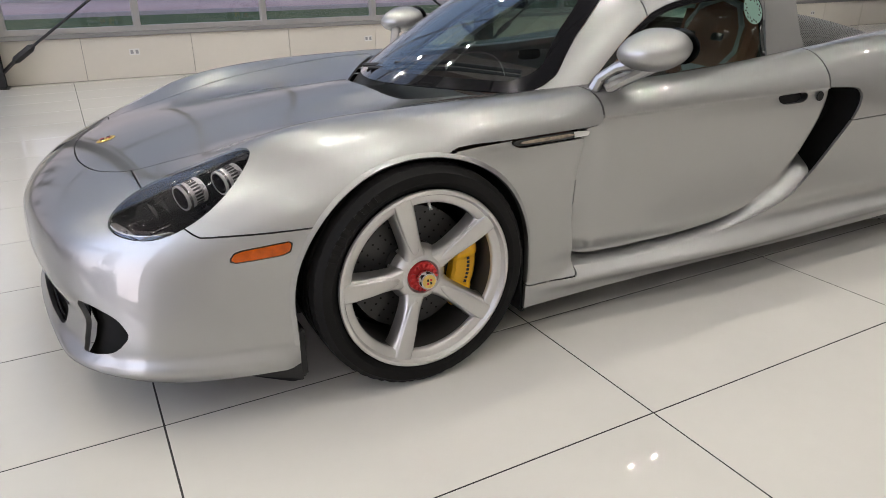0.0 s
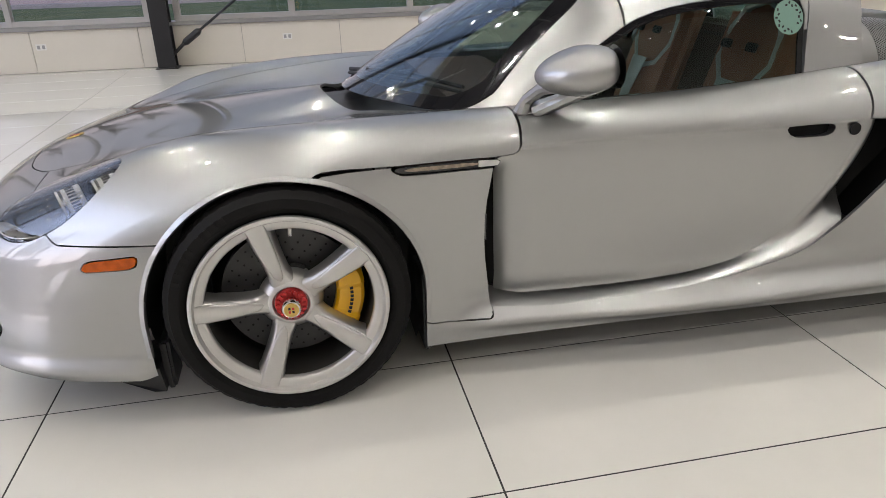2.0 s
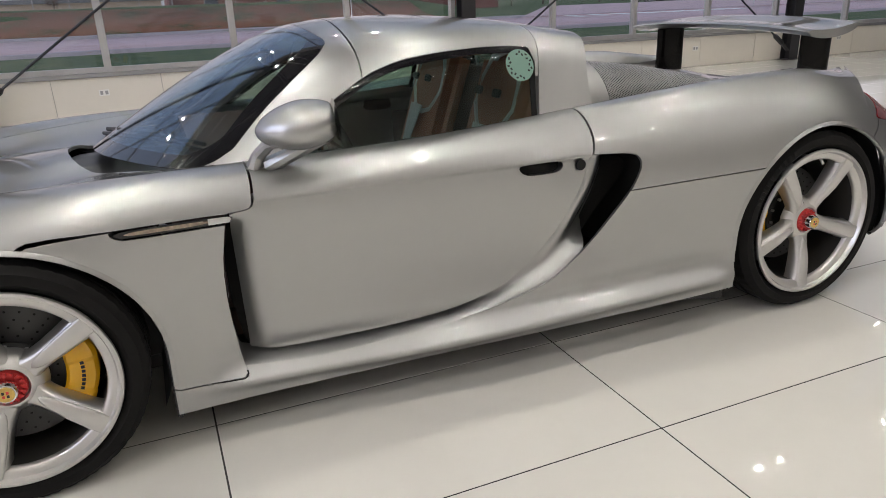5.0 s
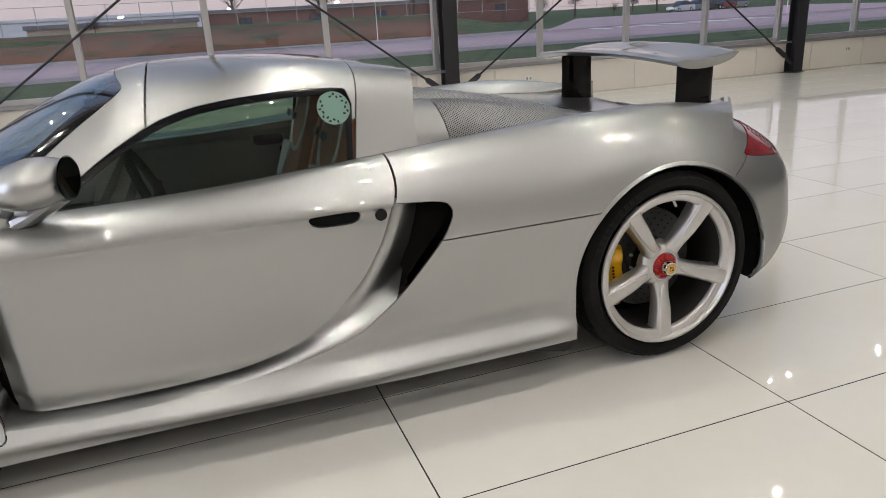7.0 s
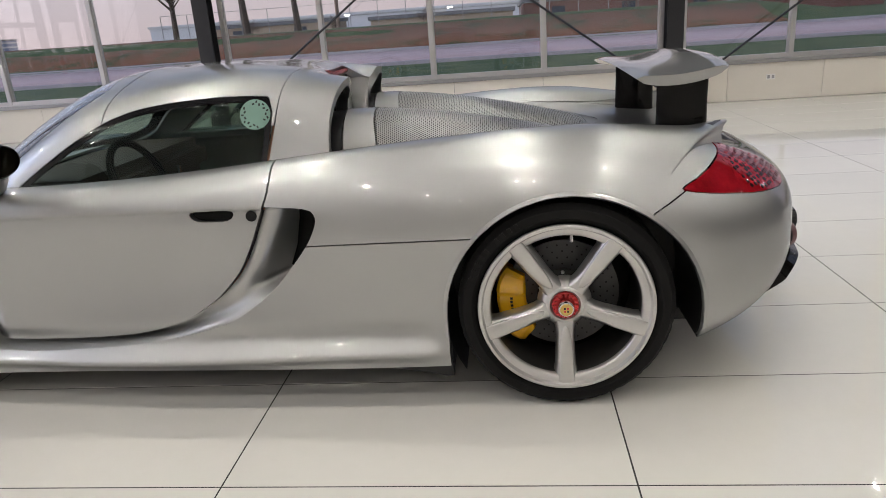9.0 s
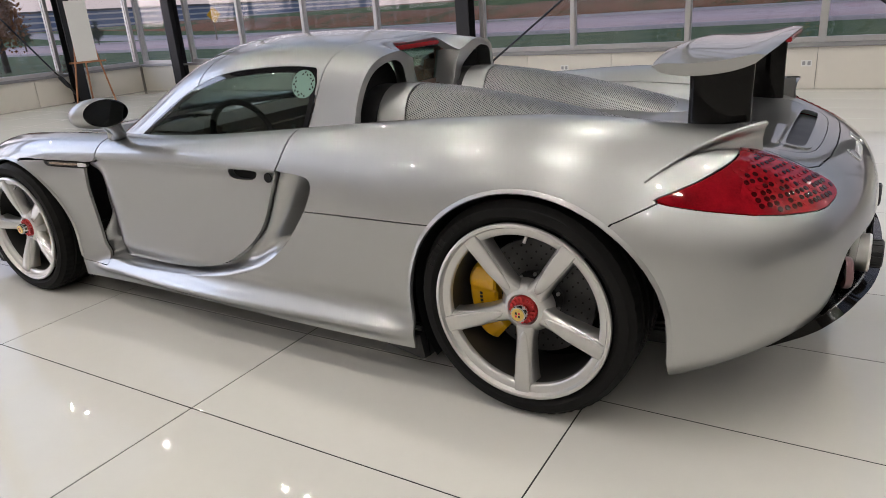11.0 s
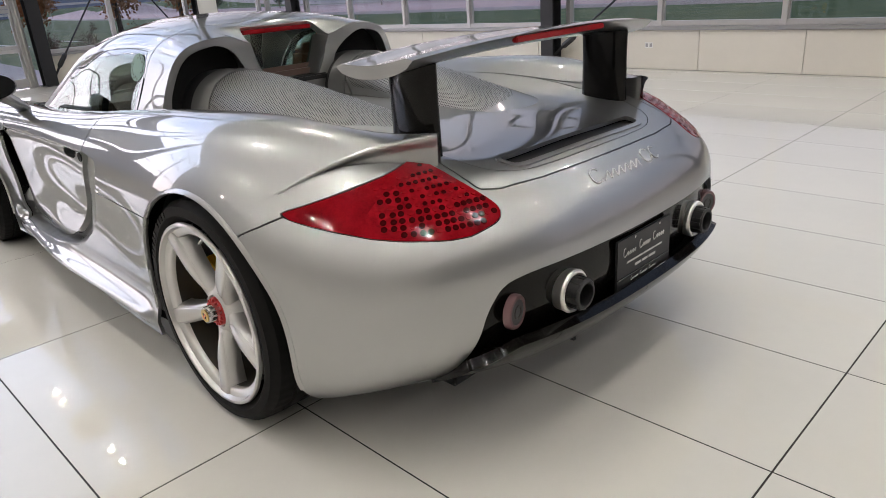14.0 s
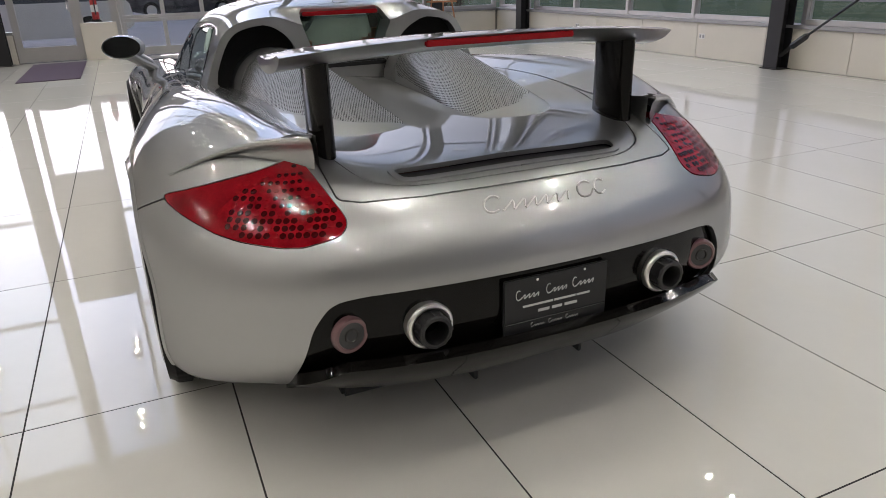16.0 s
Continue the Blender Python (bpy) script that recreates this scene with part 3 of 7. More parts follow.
for j in range(6):
    z0 = 0.02 + 0.64 * j
    bm = bmesh.new()
    for z in ((z0, z0 + (0.14 if j == 0 else 0.055)), (z0 + 0.575, z0 + 0.635)):
        add_box(bm, -0.025, 0.025, DY0 + 0.06, DY1 - 0.06, z[0], z[1], 0.004)
    for k in range(5):
        y = DY0 + 0.06 + (DY1 - DY0 - 0.12) * k / 4
        add_box(bm, -0.022, 0.022, max(DY0 + 0.061, y - 0.035), min(DY1 - 0.061, y + 0.035), z0 + 0.057, z0 + 0.573)
    sec = part("door_section", bm, M_MULLION, gdoor)
    for k in range(4):
        y = DY0 + 0.06 + (DY1 - DY0 - 0.12) * k / 4
        pane = part("pane", box(-0.003, 0.003, y + 0.037, y + (DY1 - DY0 - 0.12) / 4 - 0.037, z0 + 0.06, z0 + 0.572), M_PANE, sec)
        pane.visible_shadow = False
for y in (DY0, DY1):
    part("jamb", box(-0.07, 0.09, y - 0.06, y + 0.055, 0, 4.0, 0.004), M_MULLION, gdoor)
    part("track", tube([(0.13, y, 0.1), (0.13, y, 3.8)], 0.02, 6), M_MULLION, gdoor)
part("header", box(-0.07, 0.09, DY0 - 0.06, DY1 + 0.06, 4.002, 4.6, 0.004), M_WALL, gdoor)

# side panel with a small window, and the glass entrance door
wall_piece("wall_west_mid", X0 - 0.22, X0 - 0.02, -0.80, -0.215, -0.05, 0.62, M_PANEL, "white lower wall panel beside the entrance")
window_run("window_9", [-0.24, -0.78], "y", X0 - 0.12)
edoor = empty("door_2", "closed glass entrance door in pale aluminium frame", "door", (X0 - 0.1, 0, 0), kind="structure")
bm = bmesh.new()
for y in (-1.80, -0.86):
    add_box(bm, -0.03, 0.03, y - 0.055, y + 0.055, 0.01, 2.15, 0.004)
add_box(bm, -0.029, 0.029, -1.744, -0.916, 0.012, 0.26, 0.004)
add_box(bm, -0.029, 0.029, -1.744, -0.916, 2.0, 2.15, 0.004)
part("door_frame", bm, M_MULLION, edoor)
pane = part("pane", box(-0.004, 0.004, -1.744, -0.916, 0.262, 1.998), M_PANE, edoor)
pane.visible_shadow = False
part("door_handle", tube([(0.03, -0.94, 0.85), (0.09, -0.94, 0.87), (0.09, -0.94, 1.18), (0.03, -0.94, 1.2)], 0.013, 8), M_CHROME, edoor)
part("header", box(-0.05, 0.05, -1.86, -0.80, 2.152, 4.6, 0.003), M_WALL, edoor)


def extinguisher(x, y, z):
    root = empty("fire_extinguisher", "red fire extinguisher hanging beside the glass door", "extinguisher", (x, y, z))
    part("tank", revolve([(0.0, 0), (0.05, 0.0), (0.057, 0.012), (0.057, 0.30), (0.045, 0.35), (0.02, 0.375), (0.0, 0.376)], 24, "z"), M_RED, root, smooth=True)
    part("valve", box(-0.02, 0.02, -0.045, 0.03, 0.377, 0.43, 0.004), M_BLACKP, root, "black valve with lever")
    part("hose", tube([(0.02, 0, 0.40), (0.08, 0.01, 0.36), (0.085, 0.01, 0.22), (0.07, 0.01, 0.08)], 0.010, 8), M_BLACKP, root)
    part("label_band", revolve([(0.0575, 0.12), (0.0582, 0.121), (0.0582, 0.24), (0.0575, 0.241)], 24, "z"), M_WHITE, root, "pale label band")


extinguisher(X0 + 0.06, -0.52, 0.68)

mat_root = tagged(part("door_mat", box(-9.3, -6.75, -1.62, -0.80, 0.0005, 0.010, 0.003), M_MAT), "purple-grey entrance mat lying on the tiles", "mat")


def easel(x, y, turn):
    root = empty("easel", "orange wooden display easel standing on the floor", "easel", (x, y, 0))
    root.rotation_euler = (0, 0, radians(turn))
    part("leg", tube([(-0.32, -0.05, 0), (-0.03, 0.0, 1.75)], 0.016, 6), M_EASEL, root)
    part("leg", tube([(0.32, -0.05, 0), (0.03, 0.0, 1.75)], 0.016, 6), M_EASEL, root)
    part("leg", tube([(0, 0.6, 0), (0, 0.03, 1.72)], 0.016, 6), M_EASEL, root)
    part("ledge", box(-0.30, 0.30, -0.085, -0.045, 0.72, 0.75, 0.004), M_EASEL, root)
    board = tagged(part("display_board", box(-0.17, 0.17, -0.075, -0.055, 0.752, 1.75, 0.003), M_WHITE), "plain white display board standing on the easel", "board")
    board.location = (x, y, 0)
    board.rotation_euler = (0, 0, radians(turn))


easel(-8.75, 5.75, 62)

# ceiling spots, in pairs
for i in range(9):
    for j in range(7):
        x, y = -7.8 + 2.45 * i, -7.5 + 2.2 * j
        root = empty("ceiling_spot", "white twin spot lamp hanging from the ceiling", "lamp", (x, y, LAMP_Z), "ceiling spots of the hall")
        part("stem", tube([(0, 0, 0.14), (0, 0, CEIL - LAMP_Z)], 0.012, 6), M_WHITE, root)
        part("cross_bar", box(-0.34, 0.34, -0.02, 0.02, 0.12, 0.15, 0.004), M_WHITE, root)
        for dx in (-0.2, 0.2):
            head = part("lamp_head", revolve([(0.066, 0.0), (0.080, -0.004), (0.084, 0.0), (0.084, 0.11), (0.0, 0.119)], 20, "z"), M_WHITE, root, smooth=True)
            head.location = (dx, 0, 0)
            part("lamp_lens", revolve([(0.0, 0.012), (0.050, 0.012), (0.050, 0.014), (0.0, 0.014)], 12, "z"), M_LAMPFACE, head, "glowing round lamp lens")
            ceiling_lamp_light(x + dx, y, LAMP_Z - 0.006, LAMP_WATTS)

# ---- outside ----
G = -0.15


def slab(name, pts, z, mat, label, cat, thick=0.4):
    n = len(pts)
    v = [(x, y, z) for x, y in pts] + [(x, y, z - thick) for x, y in pts]
    return tagged(obj(name, v, [tuple(range(n)), tuple(range(2 * n - 1, n - 1, -1))] + [(i, i + n, (i + 1) % n + n, (i + 1) % n) for i in range(n)], mat, smooth=False), label, cat, kind="structure")


def ground_height(x, y):
    """Lawn, flat to the road, with a bank behind it."""
    t = min(1.0, max(0.0, (y - 50 - 0.02 * x) / 9.0))
    level = min(1.0, max(0.0, (x - 20) / 14.0))
    return G + 1.7 * t * t * (3 - 2 * t) * (1 - level * level * (3 - 2 * level)) + 0.03 * noise.noise(Vector((x * 0.3, y * 0.3, 0)))


def frange(a, b, n):
    return [a + (b - a) * i / (n - 1) for i in range(n)]


gx = frange(-1500, -120, 5)[:-1] + frange(-120, 120, 60) + frange(120, 1500, 5)[1:]
gy = frange(-1500, -60, 4)[:-1] + frange(-60, 7.7, 12)[:-1] + frange(7.7, 70, 60) + frange(70, 1800, 6)[1:]
verts = [(x, y, -0.20 if (X0 - 4 < x < X1 + 4 and y < 9) else ground_height(x, y)) for y in gy for x in gx]
nx = len(gx)
faces = [(j * nx + i, j * nx + i + 1, (j + 1) * nx + i + 1, (j + 1) * nx + i) for j in range(len(gy) - 1) for i in range(nx - 1)]
tagged(obj("ground", verts, faces, M_GRASS), "mown green lawn reaching to the horizon", "ground", kind="structure")


def strip(name, y0, y1, mat, label, cat, lift, x0=-150.0, x1=150.0, n=80):
    """A ribbon that lies on the ground."""
    v, f = [], []
    for i in range(n):
        x = x0 + (x1 - x0) * i / (n - 1)
        bend = 0.0009 * min(0, x + 5) ** 2
        for y in (y0 + bend, (y0 + y1) / 2 + bend, y1 + bend):
            v.append((x, y, ground_height(x, y) + lift))
    for i in range(n - 1):
        for k in (0, 1):
            f.append((3 * i + k, 3 * i + 3 + k, 3 * i + 4 + k, 3 * i + 1 + k))
    m = len(v)
    v += [(x, y, z - 0.3) for x, y, z in v]
    f += [(3 * i, m + 3 * i, m + 3 * i + 3, 3 * i + 3) for i in range(n - 1)]
    f += [(3 * i + 2, 3 * i + 5, m + 3 * i + 5, m + 3 * i + 2) for i in range(n - 1)]
    return tagged(obj(name, v, f, mat), label, cat, kind="structure")


strip("road", 25.6, 41.0, M_ROAD, "pale concrete two-way road beyond the lawn", "road", 0.06)
strip("kerb_near", 25.1, 25.6, M_KERB, "pale concrete kerb along the road", "kerb", 0.13)
strip("kerb_far", 41.0, 41.5, M_KERB, "pale concrete kerb along the road", "kerb", 0.13)
strip("pavement", 46.0, 48.0, M_KERB, "narrow concrete footpath beyond the road", "pavement", 0.05)
strip("bank", 49.5, 57.0, M_BANK, "grassy bank strewn with brown leaves", "bank", 0.05, -150, 22)
slab("parking_lot", [(-60, -40), (-13.2, -40), (-13.2, 4.2), (-60, 7.5)], G + 0.05, M_ASPHALT, "pale worn asphalt car park beyond the glazed door", "parking lot")
slab("side_street", [(24, 40.8), (66, 40.8), (92, 84), (52, 84)], G + 0.11, M_ROAD, "pale side street joining the road", "road")
slab("apron", [(-13.2, -40), (X0 - 0.2, -40), (X0 - 0.2, 4.2), (-13.2, 4.2)], -0.06, M_KERB, "pale concrete apron in front of the doors", "pavement")
for k in range(8):
    x = 26 + 1.9 * k
    slab("crossing_bar", [(x, 37), (x + 0.7, 37), (x + 1.6, 40.2), (x + 0.9, 40.2)], G + 0.085, M_PAINTLINE, "white painted bar on the road", "marking", 0.02)
for k in range(9):
    y = -6 + 2.0 * k
    slab("bay_line", [(-34, y), (-29, y), (-29, y + 0.12), (-34, y + 0.12)], G + 0.066, M_PAINTLINE, "white painted parking bay line", "marking", 0.015)


def building(name, x0, x1, y0, y1, z0, h, wall_mat, label, bands=0, windows=0, flip=False):
    root = empty(name, label, "building", ((x0 + x1) / 2, (y0 + y1) / 2, z0))
    w, d = (x1 - x0) / 2, (y1 - y0) / 2
    part("wall", box(-w, w, -d, d, -1.0, h, 0.0), wall_mat, root)
    part("roof", box(-w - 0.3, w + 0.3, -d - 0.3, d + 0.3, h + 0.002, h + 0.5), M_ROOF_GREY if wall_mat != M_BLDG_WHITE else M_BLDG_WHITE, root)
    for k in range(bands):
        z = h * (k + 0.35) / bands
        part("cladding_band", box(-w - 0.08, w + 0.08, -d - 0.08, d + 0.08, z, z + h / bands * 0.32), M_BLDG_WHITE, root)
    for k in range(windows):
        x = -w + (2 * w) * (k + 0.5) / windows
        win = part("window", box(x - 0.9, x + 0.9, -d - 0.06, -d - 0.003, h * 0.35, h * 0.72), M_DARKGLASS, root)
        part("sill", box(x - 1.0, x + 1.0, -d - 0.14, -d - 0.062, h * 0.31, h * 0.345), M_KERB, win)
    return root


building("warehouse", -75, 30, 150, 190, 1.4, 3.1, M_BLDG_WHITE, "long white metal warehouse far behind the bank", 0, 0)
building("low_house", -16, 3.5, 96, 108, 1.3, 1.1, M_BLDG_TAN, "low tan masonry building with grey roof", 0, 0)
building("brick_school", 5, 52, 98, 125, 0.9, 2.3, M_BRICK, "long low red brick building with dark windows", 0, 5)
building("storage_shed", -40, -22, 98, 108, 1.3, 1.4, M_BLDG_TAN, "tan shed with low roof among trees", 0, 2)
building("office_block", -215, -185, 20, 260, -1.5, 8.0, M_BLDG_BLUE, "long blue-grey office block with white bands", 5, 0)
building("shop_front", -75, -50, -16, 2, 0, 6.0, M_WALL, "pale shop building with lit lamps beyond the car park", 0, 5)


def tree(name, x, y, z, h, label, leaf=None, spread=0.42, clumps=0, seed=1, bare=40):
    rnd = random.Random(seed)
    root = empty(name, label, "tree", (x, y, z))
    bm = bmesh.new()
    add_tube(bm, [(0, 0, -0.3), (0.03 * h * rnd.uniform(-1, 1), 0, h * 0.3), (0.04 * h * rnd.uniform(-1, 1), 0.02 * h, h * 0.85)], 0.1, 8, radii=[h * 0.030, h * 0.022, h * 0.006])
    tips = []
    for k in range(bare):
        a, z0 = rnd.uniform(0, 6.283), h * rnd.uniform(0.25, 0.75)
        r = h * spread * rnd.uniform(0.4, 1.0) * (1.1 - z0 / h)
        mid_pt = Vector((r * 0.5 * math.cos(a), r * 0.5 * math.sin(a), z0 + h * 0.10))
        tip = Vector((r * math.cos(a), r * math.sin(a), z0 + h * rnd.uniform(0.14, 0.3)))
        add_tube(bm, [(0, 0, z0), mid_pt, tip], 0.02, 5, radii=[h * 0.008, h * 0.005, h * 0.0015])
        tips.append(tip)
        for q in range(3):
            d = Vector((rnd.uniform(-1, 1), rnd.uniform(-1, 1), rnd.uniform(0.1, 1))) * h * 0.09
            add_tube(bm, [mid_pt.lerp(tip, 0.4 + 0.2 * q), mid_pt.lerp(tip, 0.4 + 0.2 * q) + d], 0.01, 4, radii=[h * 0.003, h * 0.001])
    part("trunk", bm, M_BARK, root)
    if leaf:
        v, f = [], []
        for k in range(int(clumps * 1.7)):
            base = tips[k % len(tips)] * rnd.uniform(0.55, 1.05) + Vector((rnd.gauss(0, 1), rnd.gauss(0, 1), rnd.gauss(0, 1))) * h * 0.05
            s = h * rnd.uniform(0.008, 0.019)
            ax = Vector((rnd.gauss(0, 1), rnd.gauss(0, 1), rnd.gauss(0, 1))).normalized()
            bx = ax.orthogonal().normalized()
            n0 = len(v)
            v += [base + ax * s, base + bx * s * 0.7 + ax.cross(bx) * s * 0.2, base - ax * s, base - bx * s * 0.7 - ax.cross(bx) * s * 0.2]
            f.append((n0, n0 + 1, n0 + 2, n0 + 3))
        obj("crown", v, f, leaf, root, smooth=False)
    return root


tree("bare_tree", -16.4, 62, 1.5, 11, "large bare autumn tree on the bank", seed=3, bare=46)
tree("bare_tree", -21.2, 62, 1.5, 13, "large bare autumn tree on the bank", seed=4, bare=46)
tree("bare_tree", -28.5, 63, 1.5, 10, "large bare autumn tree on the bank", seed=5, bare=40)
tree("bare_tree", 30, 88, 1.5, 12, "large bare autumn tree before the brick building", seed=6, bare=46)
tree("bare_tree", 10, 120, 1.3, 9, "distant bare tree between low buildings", seed=7, bare=40)
tree("fir_tree", 26, 130, 1.3, 11, "dark evergreen tree behind the low buildings", M_LEAF_GREEN, 0.3, 1600, 8)
tree("autumn_tree", -27, 14.0, -0.1, 4.6, "small rust-leaved autumn tree on the lawn", M_LEAF_RUST, 0.25, 4200, 9)
tree("autumn_tree", -24, 7.2, -0.1, 4.2, "small rust-leaved autumn tree beside the car park", M_LEAF_RUST, 0.22, 3800, 10)
tree("autumn_tree", -26, 10.8, -0.1, 4.4, "small rust-leaved autumn tree beside the car park", M_LEAF_RUST, 0.22, 3800, 11)
tree("shrub_tree", -60, 40.5, -0.2, 2.2, "dark round tree beyond the road", M_LEAF_GREEN, 0.4, 1500, 12)
tree("shrub_tree", -60, 33.5, -0.2, 2.6, "dark round tree beyond the road", M_LEAF_GREEN, 0.4, 1500, 13)
for k, (x, y) in enumerate(((-13.2, 6.3), (-13.8, 5.2), (-12.8, 8.0), (-14.6, 4.6))):
    tree("brown_shrub", x, y, -0.15, 1.0, "low brown autumn shrub beside the glass wall", M_LEAF_BROWN, 0.6, 700, 20 + k, 16)


tree("bare_tree", 35, 88, 1.5, 12, "large bare autumn tree before the brick building", seed=16, bare=46)
for k, (x, y, h) in enumerate(((62, 112, 6), (72, 118, 7), (82, 114, 5.5), (92, 120, 7), (104, 116, 6), (116, 122, 7), (130, 118, 6.5), (146, 124, 7))):
    tree("autumn_tree", x, y, G, h, "brown-leaved tree in a distant row", M_LEAF_BROWN if k % 3 else M_LEAF_GREEN, 0.5, 900, 60 + k, 24)
for k, (x, y) in enumerate(((-30, 88), (-20, 92), (-8, 90), (18, 92), (45, 92), (66, 96))):
    tree("brown_shrub", x, y, 1.3 if x < 30 else G, 2.2, "low brown autumn shrub before the far buildings", M_LEAF_BROWN, 0.6, 900, 40 + k, 16)


def pole(name, x, y, z, h, r, label, mat=M_POLE):
    root = empty(name, label, "pole", (x, y, z))
    part("shaft", tube([(0, 0, -0.3), (0, 0, h)], r, 10, radii=[r, r * 0.75]), mat, root)
    return root


utility = pole("utility_pole", -12.0, 59, 1.2, 11, 0.17, "weathered wooden utility pole on the bank")
part("cross_arm", box(-1.1, 1.1, -0.06, 0.06, 9.6, 9.75), M_POLE, utility)
for x, y in ((14, 47), (48, 44)):
    pole("sign_post", x, y, 0.0, 2.8, 0.04, "thin grey sign post beside the footpath", M_MULLION)
sign = pole("road_sign", -40, 37.0, -0.2, 1.7, 0.05, "yellow diamond road sign on a post", M_POLE)
part("plate", box(-0.42, 0.42, -0.02, 0.02, -0.42, 0.42, 0.01, pose(0.07, 0, 1.95, 0, 0, 80) @ pose(0, 0, 0, 0, 45, 0)), material("yellow_sign", (0.75, 0.42, 0.02), 0.5), sign)


M_GLOW = material("lit_lamp_head", (0.8, 0.8, 0.78), 0.4, vary=0.0, emit=(1.0, 0.95, 0.88), emit_strength=14.0)
for x, z in ((-28.6, 4.2), (-8.1, 4.3), (7.0, 4.2), (10.9, 4.8), (31.3, 5.1), (38.9, 4.5), (43.4, 4.5)):
    lot = pole("street_lamp", x, 140, 1.0, z - 1.0, 0.07, "lit white lot lamp on a tall grey pole", M_SILL)
    part("lamp_head", box(-0.55, 0.55, -0.30, 0.30, z - 1.0, z - 0.78, 0.05), M_SILL, lot)
    part("lamp_lens", box(-0.48, 0.48, -0.36, -0.31, z - 1.14, z - 0.84, 0.02), M_GLOW, lot, "glowing lamp lens")


def fence(x0, x1, y, z, h, n):
    root = empty("mesh_fence", "tall grey wire fence behind the bank", "fence", (0, y, z))
    for i in range(n + 1):
        x = x0 + (x1 - x0) * i / n
        part("post", tube([(x, 0, -0.2), (x, 0, h)], 0.05, 5), M_SILL, root)
    for zz in (0.1, h * 0.5, h):
        part("rail", tube([(x0, 0, zz), (x1, 0, zz)], 0.025, 4), M_SILL, root)


fence(-40, 62, 84, 1.5, 3.0, 30)


def parked_car(x, y, z, turn, mat, label, tall=0.0):
    root = empty("parked_car", label, "car", (x, y, z), "cars parked outside")
    root.rotation_euler = (0, 0, radians(turn))
    prof = [(-2.2, 0.35), (-2.25, 0.62), (-2.1, 0.78), (-1.1, 0.92), (-0.45, 1.38 + tall), (0.9, 1.42 + tall), (1.6, 1.02 + tall * 0.6), (2.2, 0.95), (2.28, 0.6), (2.2, 0.35)]
    pts = smooth_outline(prof, 44)
    for nm, inset, zlo, zhi, mt in (("body", 0.0, 0.2, 0.96 + tall * 0.4, mat), ("cabin", 0.10, 0.96 + tall * 0.4, 3, M_DARKGLASS)):
        sel = [(a, min(max(b, zlo), zhi)) for a, b in pts]
        v = [(a, s * (0.88 - inset - 0.12 * max(0, b - 0.9)), b) for s in (-1, 1) for a, b in sel]
        n = len(sel)
        f = [tuple(range(n)), tuple(range(2 * n - 1, n - 1, -1))] + [(i, i + n, (i + 1) % n + n, (i + 1) % n) for i in range(n)]
        obj(nm, v, f, mt, root, smooth=False)
    part("roof", box(-0.35, 0.85, -0.62, 0.62, 1.385 + tall, 1.43 + tall, 0.02), mat, root)
    for a in (-1.4, 1.35):
        for s in (-1, 1):
            wh = part("wheel", revolve([(0.0, -0.1), (0.2, -0.11), (0.32, -0.1), (0.33, 0), (0.32, 0.1), (0.2, 0.11), (0.0, 0.1)], 20), M_RUBBER, root)
            wh.location = (a, s * 0.80, 0.33)
            rim = part("rim", revolve([(0.0, -0.115), (0.2, -0.115), (0.21, -0.1), (0.21, 0.1), (0.2, 0.115), (0.0, 0.115)], 16), M_WHEEL, wh)
    for s in (-1, 1):
        part("headlight", box(-2.27, -2.2, s * 0.62 - 0.16, s * 0.62 + 0.16, 0.60, 0.70, 0.01), M_CHROME, root)
        part("tail_light", box(2.2, 2.285, s * 0.65 - 0.14, s * 0.65 + 0.14, 0.66, 0.80, 0.01), M_REDLENS, root)
    return root


CAR_BLACK = material("black_car_paint", (0.012, 0.012, 0.016), 0.15, coat=1.0)
CAR_WHITE = material("white_car_paint", (0.70, 0.70, 0.70), 0.2, coat=1.0)
CAR_RED = material("dark_red_car_paint", (0.25, 0.02, 0.03), 0.2, coat=1.0)
CAR_GREY = material("grey_car_paint", (0.22, 0.23, 0.25), 0.2, coat=1.0)
parked_car(-27.5, 2.6, G + 0.05, 80, CAR_BLACK, "black saloon car parked outside")
parked_car(-31.0, 1.0, G + 0.05, 85, CAR_BLACK, "black pick-up sized car parked outside", 0.25)
parked_car(-31.5, 3.9, G + 0.05, 85, CAR_GREY, "grey van-like car parked outside", 0.3)
parked_car(-33.5, -1.6, G + 0.05, 85, CAR_WHITE, "white car parked outside", 0.2)
parked_car(-14.6, -2.2, -0.06, 95, CAR_WHITE, "white coupe parked just outside the entrance door")
for k, mt in enumerate((CAR_WHITE, CAR_GREY, CAR_BLACK, CAR_RED, CAR_GREY)):
    parked_car(74 + 4.5 * k, 90 + 2 * k, G + 0.02, 12, mt, "car parked in a distant lot", 0.1)

# ---- the sports car ----
# car frame: u runs back from the front axle, v to the car's right, z up
CX, CY = -0.471, 0.767
car = empty("sports_car", "silver metallic mid-engined sports car with raised rear wing", "car", (CX, CY, 0))


def sstep(x, a, b):
    t = np.clip((np.asarray(x, float) - a) / (b - a), 0, 1)
    return t * t * (3 - 2 * t)


def rounded(points, times=3):
    """Corners of a closed outline cut softly."""
    p = np.asarray(points, float)
    for _ in range(times):
        q = np.roll(p, -1, axis=0)
        p = np.stack([0.8 * p + 0.2 * q, 0.2 * p + 0.8 * q], axis=1).reshape(-1, 2)
    return p


P_KNOTS = [0, 0.4, 0.8, 1.17, 1.6, 2.05, 2.75, 3.7, 4.33, 4.75, 5.15, 5.5, 5.93]
Q_KNOTS = [0, 0.08, 0.30, 0.50, 0.68, 1.0, 1.6]
